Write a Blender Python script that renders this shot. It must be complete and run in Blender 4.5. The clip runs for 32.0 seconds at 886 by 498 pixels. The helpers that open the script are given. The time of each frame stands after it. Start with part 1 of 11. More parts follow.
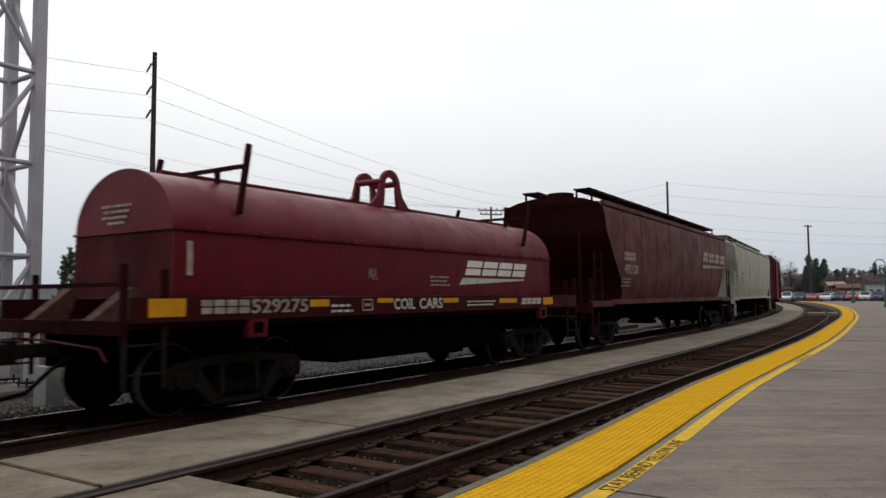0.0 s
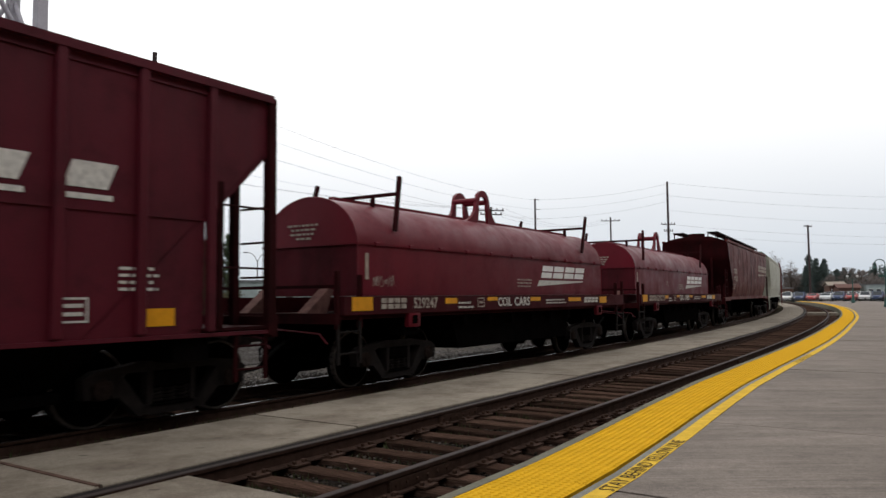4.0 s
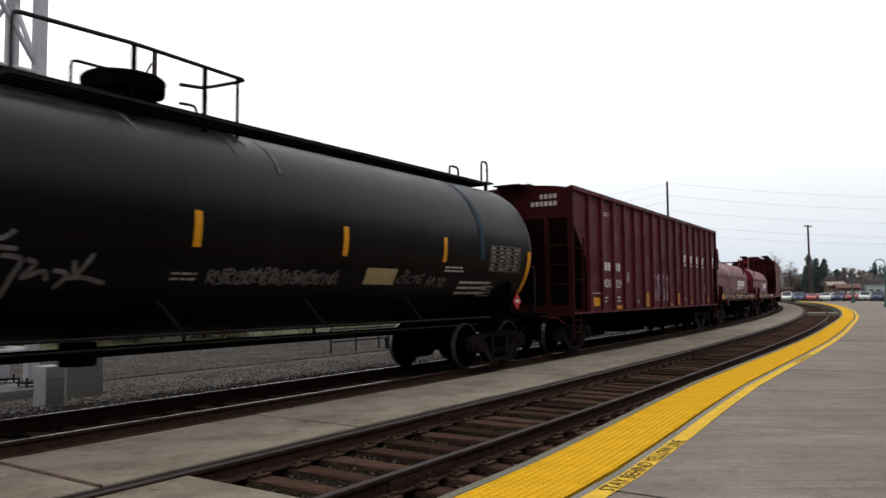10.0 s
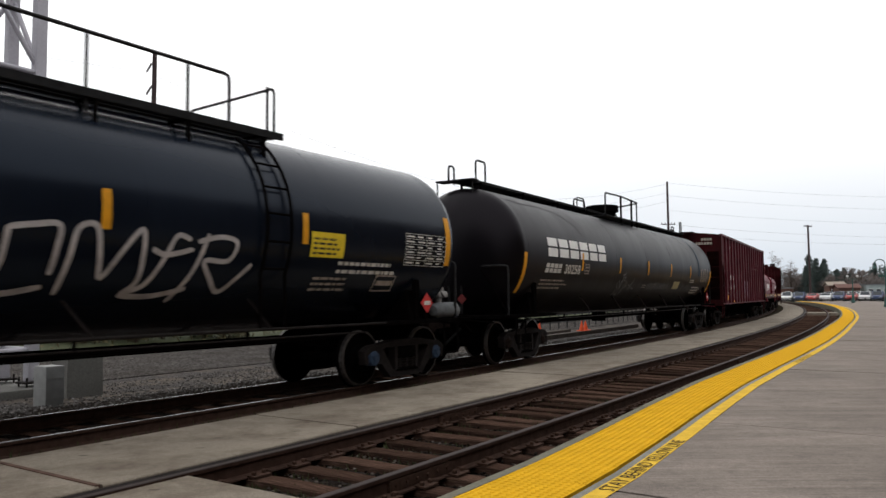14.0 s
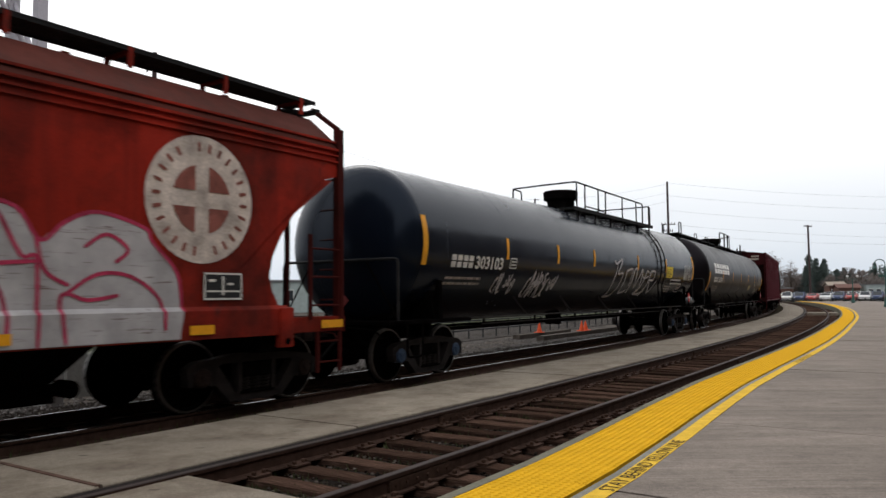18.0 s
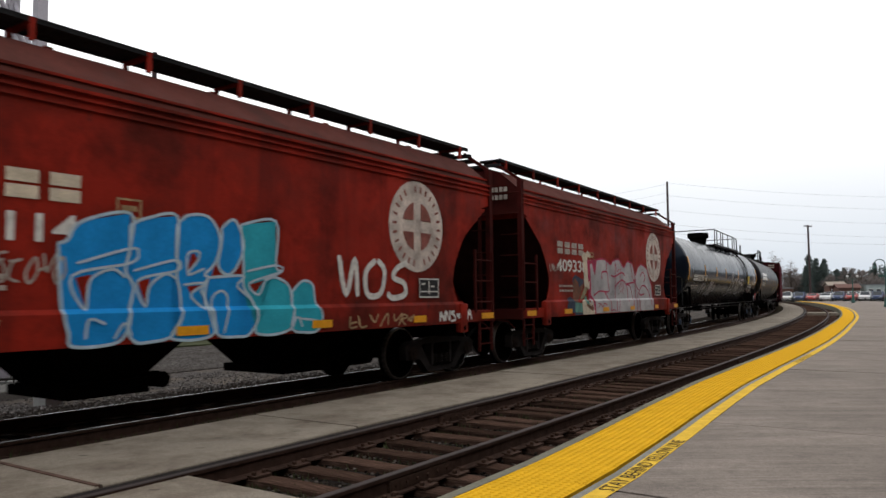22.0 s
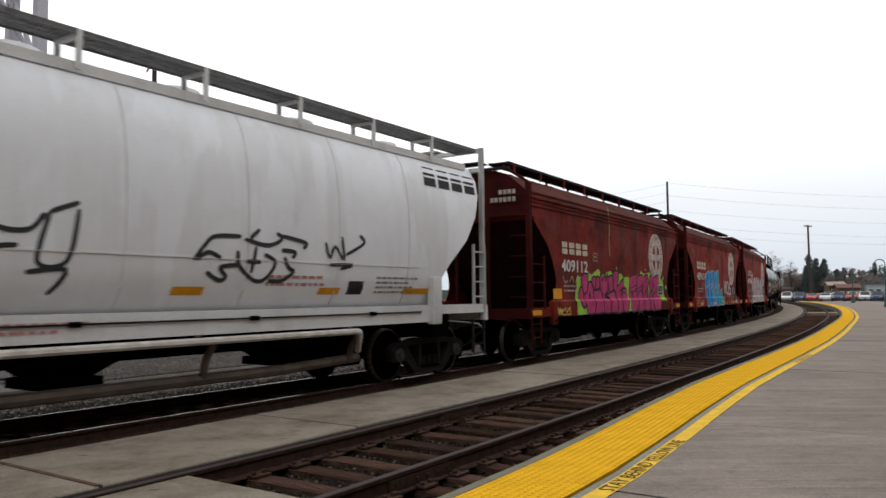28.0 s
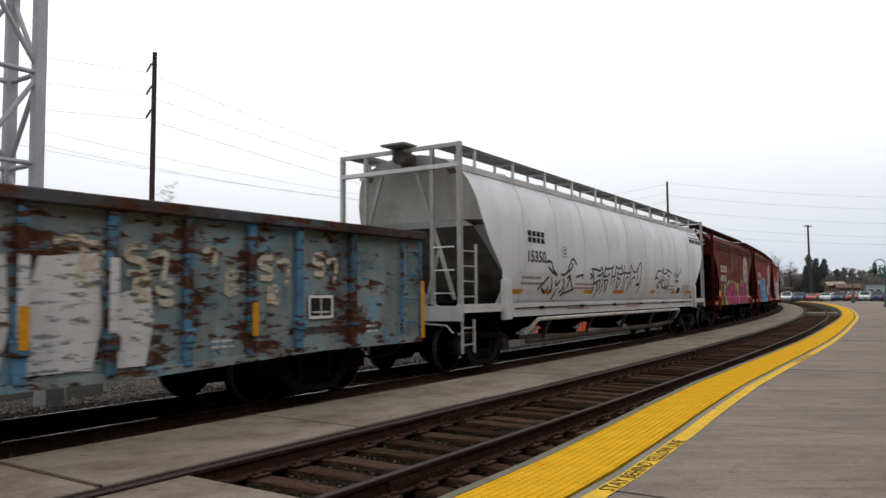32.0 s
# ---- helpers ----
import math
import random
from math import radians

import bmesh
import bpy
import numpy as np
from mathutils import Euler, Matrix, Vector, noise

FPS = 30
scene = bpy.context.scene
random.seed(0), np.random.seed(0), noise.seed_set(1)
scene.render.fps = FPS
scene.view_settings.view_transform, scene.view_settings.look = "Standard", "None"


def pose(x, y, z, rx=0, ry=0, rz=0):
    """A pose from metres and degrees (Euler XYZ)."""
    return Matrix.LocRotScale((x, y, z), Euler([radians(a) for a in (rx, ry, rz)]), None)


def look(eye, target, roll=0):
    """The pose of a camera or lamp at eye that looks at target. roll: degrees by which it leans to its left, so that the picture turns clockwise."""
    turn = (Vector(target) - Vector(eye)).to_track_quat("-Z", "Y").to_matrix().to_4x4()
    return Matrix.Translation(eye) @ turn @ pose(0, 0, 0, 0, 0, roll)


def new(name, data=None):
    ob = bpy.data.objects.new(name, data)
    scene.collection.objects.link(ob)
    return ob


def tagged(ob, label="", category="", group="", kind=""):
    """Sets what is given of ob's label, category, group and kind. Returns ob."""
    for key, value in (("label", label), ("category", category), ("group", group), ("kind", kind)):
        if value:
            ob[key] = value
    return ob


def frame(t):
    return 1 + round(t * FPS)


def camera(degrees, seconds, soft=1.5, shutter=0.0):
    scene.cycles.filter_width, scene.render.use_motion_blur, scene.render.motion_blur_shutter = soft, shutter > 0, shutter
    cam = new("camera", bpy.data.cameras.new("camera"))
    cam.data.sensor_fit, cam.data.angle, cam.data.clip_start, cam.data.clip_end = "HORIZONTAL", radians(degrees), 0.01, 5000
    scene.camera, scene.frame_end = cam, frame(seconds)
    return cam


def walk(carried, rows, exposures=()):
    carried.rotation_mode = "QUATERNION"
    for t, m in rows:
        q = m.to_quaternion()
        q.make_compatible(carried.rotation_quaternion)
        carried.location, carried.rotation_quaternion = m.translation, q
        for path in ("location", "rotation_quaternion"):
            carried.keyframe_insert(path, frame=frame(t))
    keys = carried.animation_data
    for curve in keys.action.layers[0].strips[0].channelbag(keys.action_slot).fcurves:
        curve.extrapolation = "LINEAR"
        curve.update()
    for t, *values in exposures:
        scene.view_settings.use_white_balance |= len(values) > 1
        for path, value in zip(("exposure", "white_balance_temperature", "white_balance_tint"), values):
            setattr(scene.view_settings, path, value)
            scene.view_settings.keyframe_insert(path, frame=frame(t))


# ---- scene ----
# ---------------------------------------------------------------- camera
CAM_Z = 1.450
TILT = 0.0644
cam = camera(61.58, 32.0, 1.5, 0.35)
CAM_POSE = look((0, 0, CAM_Z), (0, math.cos(TILT), CAM_Z + math.sin(TILT)), -0.533)
walk(cam, [(0.0, CAM_POSE), (32.0, CAM_POSE)], [(0.0, -0.28, 6500, 10), (3.0, -0.16, 6500, 10), (6.0, 0.06, 6500, 10), (25.0, 0.10, 6500, 10), (28.5, 0.09, 6500, 10), (30.5, -0.08, 6500, 10), (32.0, -0.03, 6500, 10)])

# ---------------------------------------------------------------- world and sun: bright overcast
SUN_UP, SUN_ROUND = radians(50), radians(-20)
world = bpy.data.worlds.new("overcast_sky")
scene.world = world
world.use_nodes = True
wn, wl = world.node_tree.nodes, world.node_tree.links
wn.clear()
w_out = wn.new("ShaderNodeOutputWorld")
w_bg = wn.new("ShaderNodeBackground")
w_sky = wn.new("ShaderNodeTexSky")
w_sky.sky_type, w_sky.sun_disc = "NISHITA", False
w_sky.sun_elevation, w_sky.sun_rotation = SUN_UP, SUN_ROUND
w_sky.air_density, w_sky.dust_density, w_sky.ozone_density = 1.0, 4.0, 1.0
w_dim = wn.new("ShaderNodeMix")
w_dim.data_type, w_dim.blend_type = "RGBA", "MULTIPLY"
w_dim.inputs[0].default_value = 1.0
w_dim.inputs[7].default_value = (0.10, 0.10, 0.10, 1)
w_grey = wn.new("ShaderNodeHueSaturation")
w_grey.inputs["Saturation"].default_value = 0.30
w_tc = wn.new("ShaderNodeTexCoord")
w_cloud = wn.new("ShaderNodeTexNoise")
w_cloud.inputs["Scale"].default_value, w_cloud.inputs["Detail"].default_value = 1.6, 5.0
w_map = wn.new("ShaderNodeMapping")
w_map.inputs["Scale"].default_value = (1.0, 1.0, 3.0)
w_ramp = wn.new("ShaderNodeValToRGB")
w_ramp.color_ramp.elements[0].position, w_ramp.color_ramp.elements[0].color = 0.30, (0.90, 0.915, 0.935, 1)
w_ramp.color_ramp.elements[1].position, w_ramp.color_ramp.elements[1].color = 0.70, (1.0, 1.0, 1.0, 1)
# a layer of cloud, paler and a little bluish towards the horizon
w_sep = wn.new("ShaderNodeSeparateXYZ")
w_h = wn.new("ShaderNodeValToRGB")
e = w_h.color_ramp.elements
e[0].position, e[0].color = 0.0, (0.71, 0.78, 0.86, 1)
e[1].position, e[1].color = 1.0, (1.50, 1.50, 1.50, 1)
m1 = e.new(0.11)
m1.color = (0.91, 0.945, 0.99, 1)
m2 = e.new(0.26)
m2.color = (1.30, 1.30, 1.30, 1)
w_mul = wn.new("ShaderNodeMix")
w_mul.data_type, w_mul.blend_type = "RGBA", "MULTIPLY"
w_mul.inputs[0].default_value = 1.0
w_mix = wn.new("ShaderNodeMix")
w_mix.data_type = "RGBA"
w_mix.inputs[0].default_value = 0.88
wl.new(w_sky.outputs[0], w_dim.inputs[6])
wl.new(w_dim.outputs[2], w_grey.inputs["Color"])
wl.new(w_tc.outputs["Generated"], w_map.inputs[0])
wl.new(w_map.outputs[0], w_cloud.inputs["Vector"])
wl.new(w_cloud.outputs["Fac"], w_ramp.inputs[0])
wl.new(w_tc.outputs["Generated"], w_sep.inputs[0])
wl.new(w_sep.outputs["Z"], w_h.inputs[0])
wl.new(w_h.outputs[0], w_mul.inputs[6])
wl.new(w_ramp.outputs[0], w_mul.inputs[7])
wl.new(w_grey.outputs[0], w_mix.inputs[6])
wl.new(w_mul.outputs[2], w_mix.inputs[7])
wl.new(w_mix.outputs[2], w_bg.inputs[0])
w_bg.inputs[1].default_value = 1.0
wl.new(w_bg.outputs[0], w_out.inputs[0])

sun = new("sun", bpy.data.lights.new("sun", "SUN"))
sun.data.energy, sun.data.angle, sun.data.color = 0.5, radians(25), (1.0, 0.97, 0.93)
sun.rotation_euler = (radians(-40), 0, radians(20))

# ---------------------------------------------------------------- the line of the tracks
# curvature of the main track (1/km) at distances along it; the track starts beside the camera and turns left
BEND_AT = (-160, -20, 15, 35, 55, 75, 100, 130, 320)
BEND = (-0.3, -0.727, 2.415, 2.411, 2.242, 1.658, 1.564, 1.537, 1.537)
STEP = 0.5
NS = np.arange(-170, 321, STEP)
NK = np.interp(NS, BEND_AT, BEND) / 1000
NTH = np.concatenate([[0], np.cumsum((NK[1:] + NK[:-1]) / 2 * STEP)])
I0 = int(round(170 / STEP))
NTH = NTH - NTH[I0] + 0.97806
NX = np.concatenate([[0], np.cumsum((np.cos(NTH[1:]) + np.cos(NTH[:-1])) / 2 * STEP)])
NY = np.concatenate([[0], np.cumsum((np.sin(NTH[1:]) + np.sin(NTH[:-1])) / 2 * STEP)])
NX, NY = NX - NX[I0] - 4.96204, NY - NY[I0] + 8.49049
GAUGE = 0.7535
NEAR = 4.25          # from the main track to the platform track
SPEED, GAIN = 4.3815, 0.004134


def on_line(s):
    return float(np.interp(s, NS, NX)), float(np.interp(s, NS, NY)), float(np.interp(s, NS, NTH))


def tp(s, off, z=0.0):
    """A place s metres along the main track and off metres to its right, at height z over the rail tops."""
    x, y, th = on_line(s)
    return Vector((x + off * math.sin(th), y - off * math.cos(th), z))


def tpose(s, off, z=0.0, turn=0.0):
    x, y, th = on_line(s)
    p = tp(s, off, z)
    return pose(p.x, p.y, p.z, 0, 0, math.degrees(th) + turn)


def gone(t):
    """How far the train has rolled at t seconds."""
    return SPEED * (t - 16) + GAIN * (t - 16) ** 2


def edge_at(s):
    """Offset of the platform's rail-side edge of the yellow strip."""
    return float(np.interp(s, (-30, 0, 1, 2.6, 4.5, 7, 10, 18, 30, 41, 52, 73, 100, 150),
                           (6.2, 6.15, 6.14, 6.05, 5.92, 5.80, 5.77, 5.78, 5.70, 5.79, 5.85, 6.05, 6.30, 6.35)))


PLAT = 0.15          # platform over the rail tops

# ---------------------------------------------------------------- mesh helpers


def mesh_of(name, bm, mat=None, smooth=None):
    me = bpy.data.meshes.new(name)
    bm.normal_update()
    bm.to_mesh(me)
    bm.free()
    if mat:
        me.materials.append(mat)
    if smooth is not None:
        for p in me.polygons:
            p.use_smooth = True
        me.set_sharp_from_angle(angle=radians(smooth))
    return me


def pieces_of(bm, most):
    """Groups of vertices that hang together or whose pieces touch; none if there is but one, or more than most."""
    bm.verts.ensure_lookup_table()
    bm.verts.index_update()
    owner = [-1] * len(bm.verts)
    boxes = []
    for v in bm.verts:
        if owner[v.index] >= 0:
            continue
        k = len(boxes)
        if k > 400:
            return []
        stack, lo, hi = [v], v.co.copy(), v.co.copy()
        owner[v.index] = k
        while stack:
            q = stack.pop()
            for i in range(3):
                lo[i], hi[i] = min(lo[i], q.co[i]), max(hi[i], q.co[i])
            for e in q.link_edges:
                o = e.other_vert(q)
                if owner[o.index] < 0:
                    owner[o.index] = k
                    stack.append(o)
        boxes.append((lo, hi))
    n = len(boxes)
    root = list(range(n))

    def top(i):
        while root[i] != i:
            i = root[i]
        return i

    for i in range(n):
        for j in range(i):
            if all(boxes[i][0][a] < boxes[j][1][a] + 0.008 and boxes[j][0][a] < boxes[i][1][a] + 0.008 for a in range(3)):
                root[top(i)] = top(j)
    tops = sorted({top(i) for i in range(n)})
    if not 1 < len(tops) <= most:
        return []
    return [[top(owner[v.index]) == t for v in bm.verts] for t in tops]


def part(name, bm, material, parent, label="", smooth=35, most=0):
    groups = pieces_of(bm, most) if most and len(bm.verts) < 6000 else []
    if groups:
        first = None
        for g in groups:
            t = bmesh.new()
            m = {v: t.verts.new(v.co) for v in bm.verts if g[v.index]}
            for f in bm.faces:
                if f.verts[0] in m:
                    t.faces.new([m[v] for v in f.verts])
            o = part(name, t, material, parent, label, smooth)
            first = first or o
        bm.free()
        return first
    ob = new(name, mesh_of(name, bm, material, smooth))
    ob.parent = parent
    if label:
        tagged(ob, label)
    return ob


def thing(name, m, label, category, group="", kind=""):
    ob = new(name)
    ob.matrix_basis = m
    ob.empty_display_size = 0.2
    return tagged(ob, label, category, group, kind)


def solid(name, bm, mat, label, category, group="", kind="", smooth=35):
    return tagged(new(name, mesh_of(name, bm, mat, smooth)), label, category, group, kind)


def box(bm, x0, x1, y0, y1, z0, z1):
    v = [bm.verts.new(c) for c in ((x0, y0, z0), (x1, y0, z0), (x1, y1, z0), (x0, y1, z0), (x0, y0, z1), (x1, y0, z1), (x1, y1, z1), (x0, y1, z1))]
    for f in ((3, 2, 1, 0), (4, 5, 6, 7), (0, 1, 5, 4), (1, 2, 6, 5), (2, 3, 7, 6), (3, 0, 4, 7)):
        bm.faces.new([v[i] for i in f])
    return v


def rbox(bm, x0, x1, y0, y1, z0, z1, r=0.02, seg=2):
    """A box with rounded edges."""
    t = bmesh.new()
    box(t, x0, x1, y0, y1, z0, z1)
    bmesh.ops.bevel(t, geom=t.edges[:], offset=r, segments=seg, affect="EDGES", profile=0.6)
    join(bm, t)


def join(bm, t):
    m = {v: bm.verts.new(v.co) for v in t.verts}
    for f in t.faces:
        bm.faces.new([m[v] for v in f.verts])
    t.free()


def beam(bm, a, b, w, h, up=(0, 0, 1)):
    """A straight bar of w x h from a to b."""
    a, b = Vector(a), Vector(b)
    d = (b - a).normalized()
    side = d.cross(Vector(up))
    side = side.normalized() if side.length > 1e-4 else Vector((1, 0, 0))
    top = side.cross(d)
    r = [[p + side * sx * w / 2 + top * sz * h / 2 for sx, sz in ((-1, -1), (1, -1), (1, 1), (-1, 1))] for p in (a, b)]
    loft(bm, r, True)


def loft(bm, rings, caps=False, closed=True):
    vs = [[bm.verts.new(p) for p in r] for r in rings]
    n = len(vs[0])
    for a, b in zip(vs[:-1], vs[1:]):
        for i in range(n if closed else n - 1):
            j = (i + 1) % n
            bm.faces.new((a[i], a[j], b[j], b[i]))
    if caps and closed:
        bm.faces.new(list(reversed(vs[0])))
        bm.faces.new(vs[-1])
    return vs


def ring(c, u, v, r, n):
    return [c + (u * math.cos(2 * math.pi * k / n) + v * math.sin(2 * math.pi * k / n)) * r for k in range(n)]


def tube(bm, pts, r, n=8, caps=True):
    """A round bar along the points; r is one radius or one for each point."""
    pts = [Vector(p) for p in pts]
    rs = r if isinstance(r, (list, tuple)) else [r] * len(pts)
    d0 = (pts[1] - pts[0]).normalized()
    u = d0.orthogonal().normalized()
    rings = []
    for i, p in enumerate(pts):
        d = (pts[min(i + 1, len(pts) - 1)] - pts[max(i - 1, 0)]).normalized()
        u = (u - d * u.dot(d)).normalized()
        rings.append(ring(p, u, d.cross(u), rs[i], n))
    loft(bm, rings, caps)


def cyl(bm, a, b, r, n=16):
    tube(bm, [a, b], r, n)


def prism(bm, poly, y0, y1):
    """An outline of (x, z) pushed through from y0 to y1."""
    loft(bm, [[Vector((x, y, z)) for x, z in poly] for y in (y0, y1)], True)


def prism_x(bm, poly, x0, x1):
    """An outline of (y, z) pushed through from x0 to x1."""
    loft(bm, [[Vector((x, y, z)) for y, z in poly] for x in (x0, x1)], True)


def arc(cx, cz, r, a0, a1, n):
    return [(cx + r * math.cos(radians(a0 + (a1 - a0) * k / n)), cz + r * math.sin(radians(a0 + (a1 - a0) * k / n))) for k in range(n + 1)]


def sweep(bm, profile, s0, s1, step, closed=True, warp=None):
    """A profile of (off, z), carried along the track; warp(s) shifts its offsets."""
    n = max(1, int(round((s1 - s0) / step)))
    rings = []
    for k in range(n + 1):
        s = s0 + (s1 - s0) * k / n
        d = warp(s) if warp else 0.0
        rings.append([tp(s, o + d, z) for o, z in profile])
    loft(bm, rings, closed, closed)


# ---------------------------------------------------------------- materials


def material(name, rough=0.8, metal=0.0, coords="Object"):
    m = bpy.data.materials.new(name)
    m.use_nodes = True
    nt = m.node_tree
    b = nt.nodes["Principled BSDF"]
    b.inputs["Roughness"].default_value, b.inputs["Metallic"].default_value = rough, metal
    b.inputs["Specular IOR Level"].default_value = 0.5 if rough < 0.5 else (0.2 if rough < 0.8 else (0.08 if rough < 0.94 else 0.0))
    tc = nt.nodes.new("ShaderNodeTexCoord")
    return m, nt, b, tc.outputs[coords]


def noise_of(nt, vec, scale, detail=4.0, rough=0.55, stretch=None):
    if stretch:
        mp = nt.nodes.new("ShaderNodeMapping")
        mp.inputs["Scale"].default_value = stretch
        nt.links.new(vec, mp.inputs[0])
        vec = mp.outputs[0]
    n = nt.nodes.new("ShaderNodeTexNoise")
    n.inputs["Scale"].default_value, n.inputs["Detail"].default_value, n.inputs["Roughness"].default_value = scale, detail, rough
    nt.links.new(vec, n.inputs["Vector"])
    return n.outputs["Fac"]


def ramp(nt, fac, stops):
    r = nt.nodes.new("ShaderNodeValToRGB")
    el = r.color_ramp.elements
    for k, (p, c) in enumerate(stops):
        x = el[k] if k < 2 else el.new(p)
        x.position = p
        x.color = (*c, 1) if len(c) == 3 else c
    nt.links.new(fac, r.inputs[0])
    return r.outputs[0]


def mix(nt, fac, a, b, blend="MIX"):
    n = nt.nodes.new("ShaderNodeMix")
    n.data_type, n.blend_type = "RGBA", blend
    for sock, val in ((n.inputs[0], fac), (n.inputs[6], a), (n.inputs[7], b)):
        if isinstance(val, (int, float)):
            sock.default_value = val
        elif isinstance(val, tuple):
            sock.default_value = (*val, 1)
        else:
            nt.links.new(val, sock)
    return n.outputs[2]


def grey(v):
    return (v, v, v)


def bump(nt, b, height, strength, dist=0.01):
    n = nt.nodes.new("ShaderNodeBump")
    n.inputs["Strength"].default_value, n.inputs["Distance"].default_value = strength, dist
    nt.links.new(height, n.inputs["Height"])
    nt.links.new(n.outputs[0], b.inputs["Normal"])


def by_object(nt, col, amount=0.15):
    """Pieces differ a little from one another."""
    oi = nt.nodes.new("ShaderNodeObjectInfo")
    return mix(nt, 1.0, col, ramp(nt, oi.outputs["Random"], [(0, grey(1 - amount)), (1, grey(1 + amount))]), "MULTIPLY")


def plain(name, color, rough=0.6, metal=0.0, vary=0.12, scale=6.0, bumpy=0.0, coords="Object", spec=None):
    """A surface of one colour with mild blotches and grain."""
    m, nt, b, vec = material(name, rough, metal, coords)
    n1 = noise_of(nt, vec, scale, 5)
    n2 = noise_of(nt, vec, scale * 14, 3)
    c = mix(nt, 1.0, color, ramp(nt, n1, [(0.3, grey(1 - vary)), (0.7, grey(1 + vary))]), "MULTIPLY")
    c = mix(nt, 1.0, c, ramp(nt, n2, [(0.3, grey(1 - vary * 0.6)), (0.7, grey(1 + vary * 0.6))]), "MULTIPLY")
    nt.links.new(c, b.inputs["Base Color"])
    if spec is not None:
        b.inputs["Specular IOR Level"].default_value = spec
    if bumpy:
        bump(nt, b, n2, bumpy)
    return m


def blotch(nt, vec, c, dark, amount, scale=0.45):
    """Large worn patches of a darker shade with ragged edges."""
    n = noise_of(nt, vec, scale, 7, 0.62, (1.0, 1.0, 1.25))
    return mix(nt, ramp(nt, n, [(0.44, grey(0)), (0.60, grey(amount))]), c, dark)


def paint(name, color, rough=0.45, dirt=(0.03, 0.022, 0.02), dirty=0.5, rust=0.0, fade=0.25, streak=0.35, rust_color=(0.09, 0.035, 0.018), patch=None, spec=None, bands=0.0, grain=0.1):
    """Weathered car paint: faded patches, streaks that run down, road dirt and rust."""
    m, nt, b, vec = material(name, rough)
    big = noise_of(nt, vec, 0.55, 5, 0.6)
    run = noise_of(nt, vec, 2.2, 5, 0.6, (1.0, 1.0, 0.10))
    fine = noise_of(nt, vec, 38, 4, 0.6)
    c = mix(nt, 1.0, color, ramp(nt, big, [(0.3, grey(1 - fade)), (0.7, grey(1 + fade))]), "MULTIPLY")
    if patch:
        c = blotch(nt, vec, c, patch, 0.85)
    c = mix(nt, ramp(nt, run, [(0.48, grey(0)), (0.75, grey(streak))]), c, dirt)
    if bands:
        # crisp-edged runs of dust below the eaves
        n3 = noise_of(nt, vec, 1.0, 4, 0.5, (0.9, 0.9, 0.22))
        c = mix(nt, ramp(nt, n3, [(0.545, grey(0)), (0.57, grey(bands)), (0.66, grey(bands * 0.5))]), c, dirt)
    grime = noise_of(nt, vec, 1.7, 7, 0.65)
    c = mix(nt, ramp(nt, grime, [(0.5, grey(0)), (0.78, grey(dirty))]), c, dirt)
    if rust:
        r = noise_of(nt, vec, 2.6, 8, 0.7, (1.0, 1.0, 0.5))
        c = mix(nt, ramp(nt, r, [(0.66 - rust * 0.3, grey(0)), (0.74 - rust * 0.3, grey(0.9))]), c, rust_color)
    c = mix(nt, 1.0, c, ramp(nt, fine, [(0.3, grey(1 - grain)), (0.7, grey(1 + grain))]), "MULTIPLY")
    nt.links.new(c, b.inputs["Base Color"])
    nt.links.new(ramp(nt, grime, [(0.3, grey(rough - 0.08)), (0.75, grey(min(1, rough + 0.3)))]), b.inputs["Roughness"])
    if spec is not None:
        b.inputs["Specular IOR Level"].default_value = spec
    bump(nt, b, big, 0.12, 0.03)
    return m


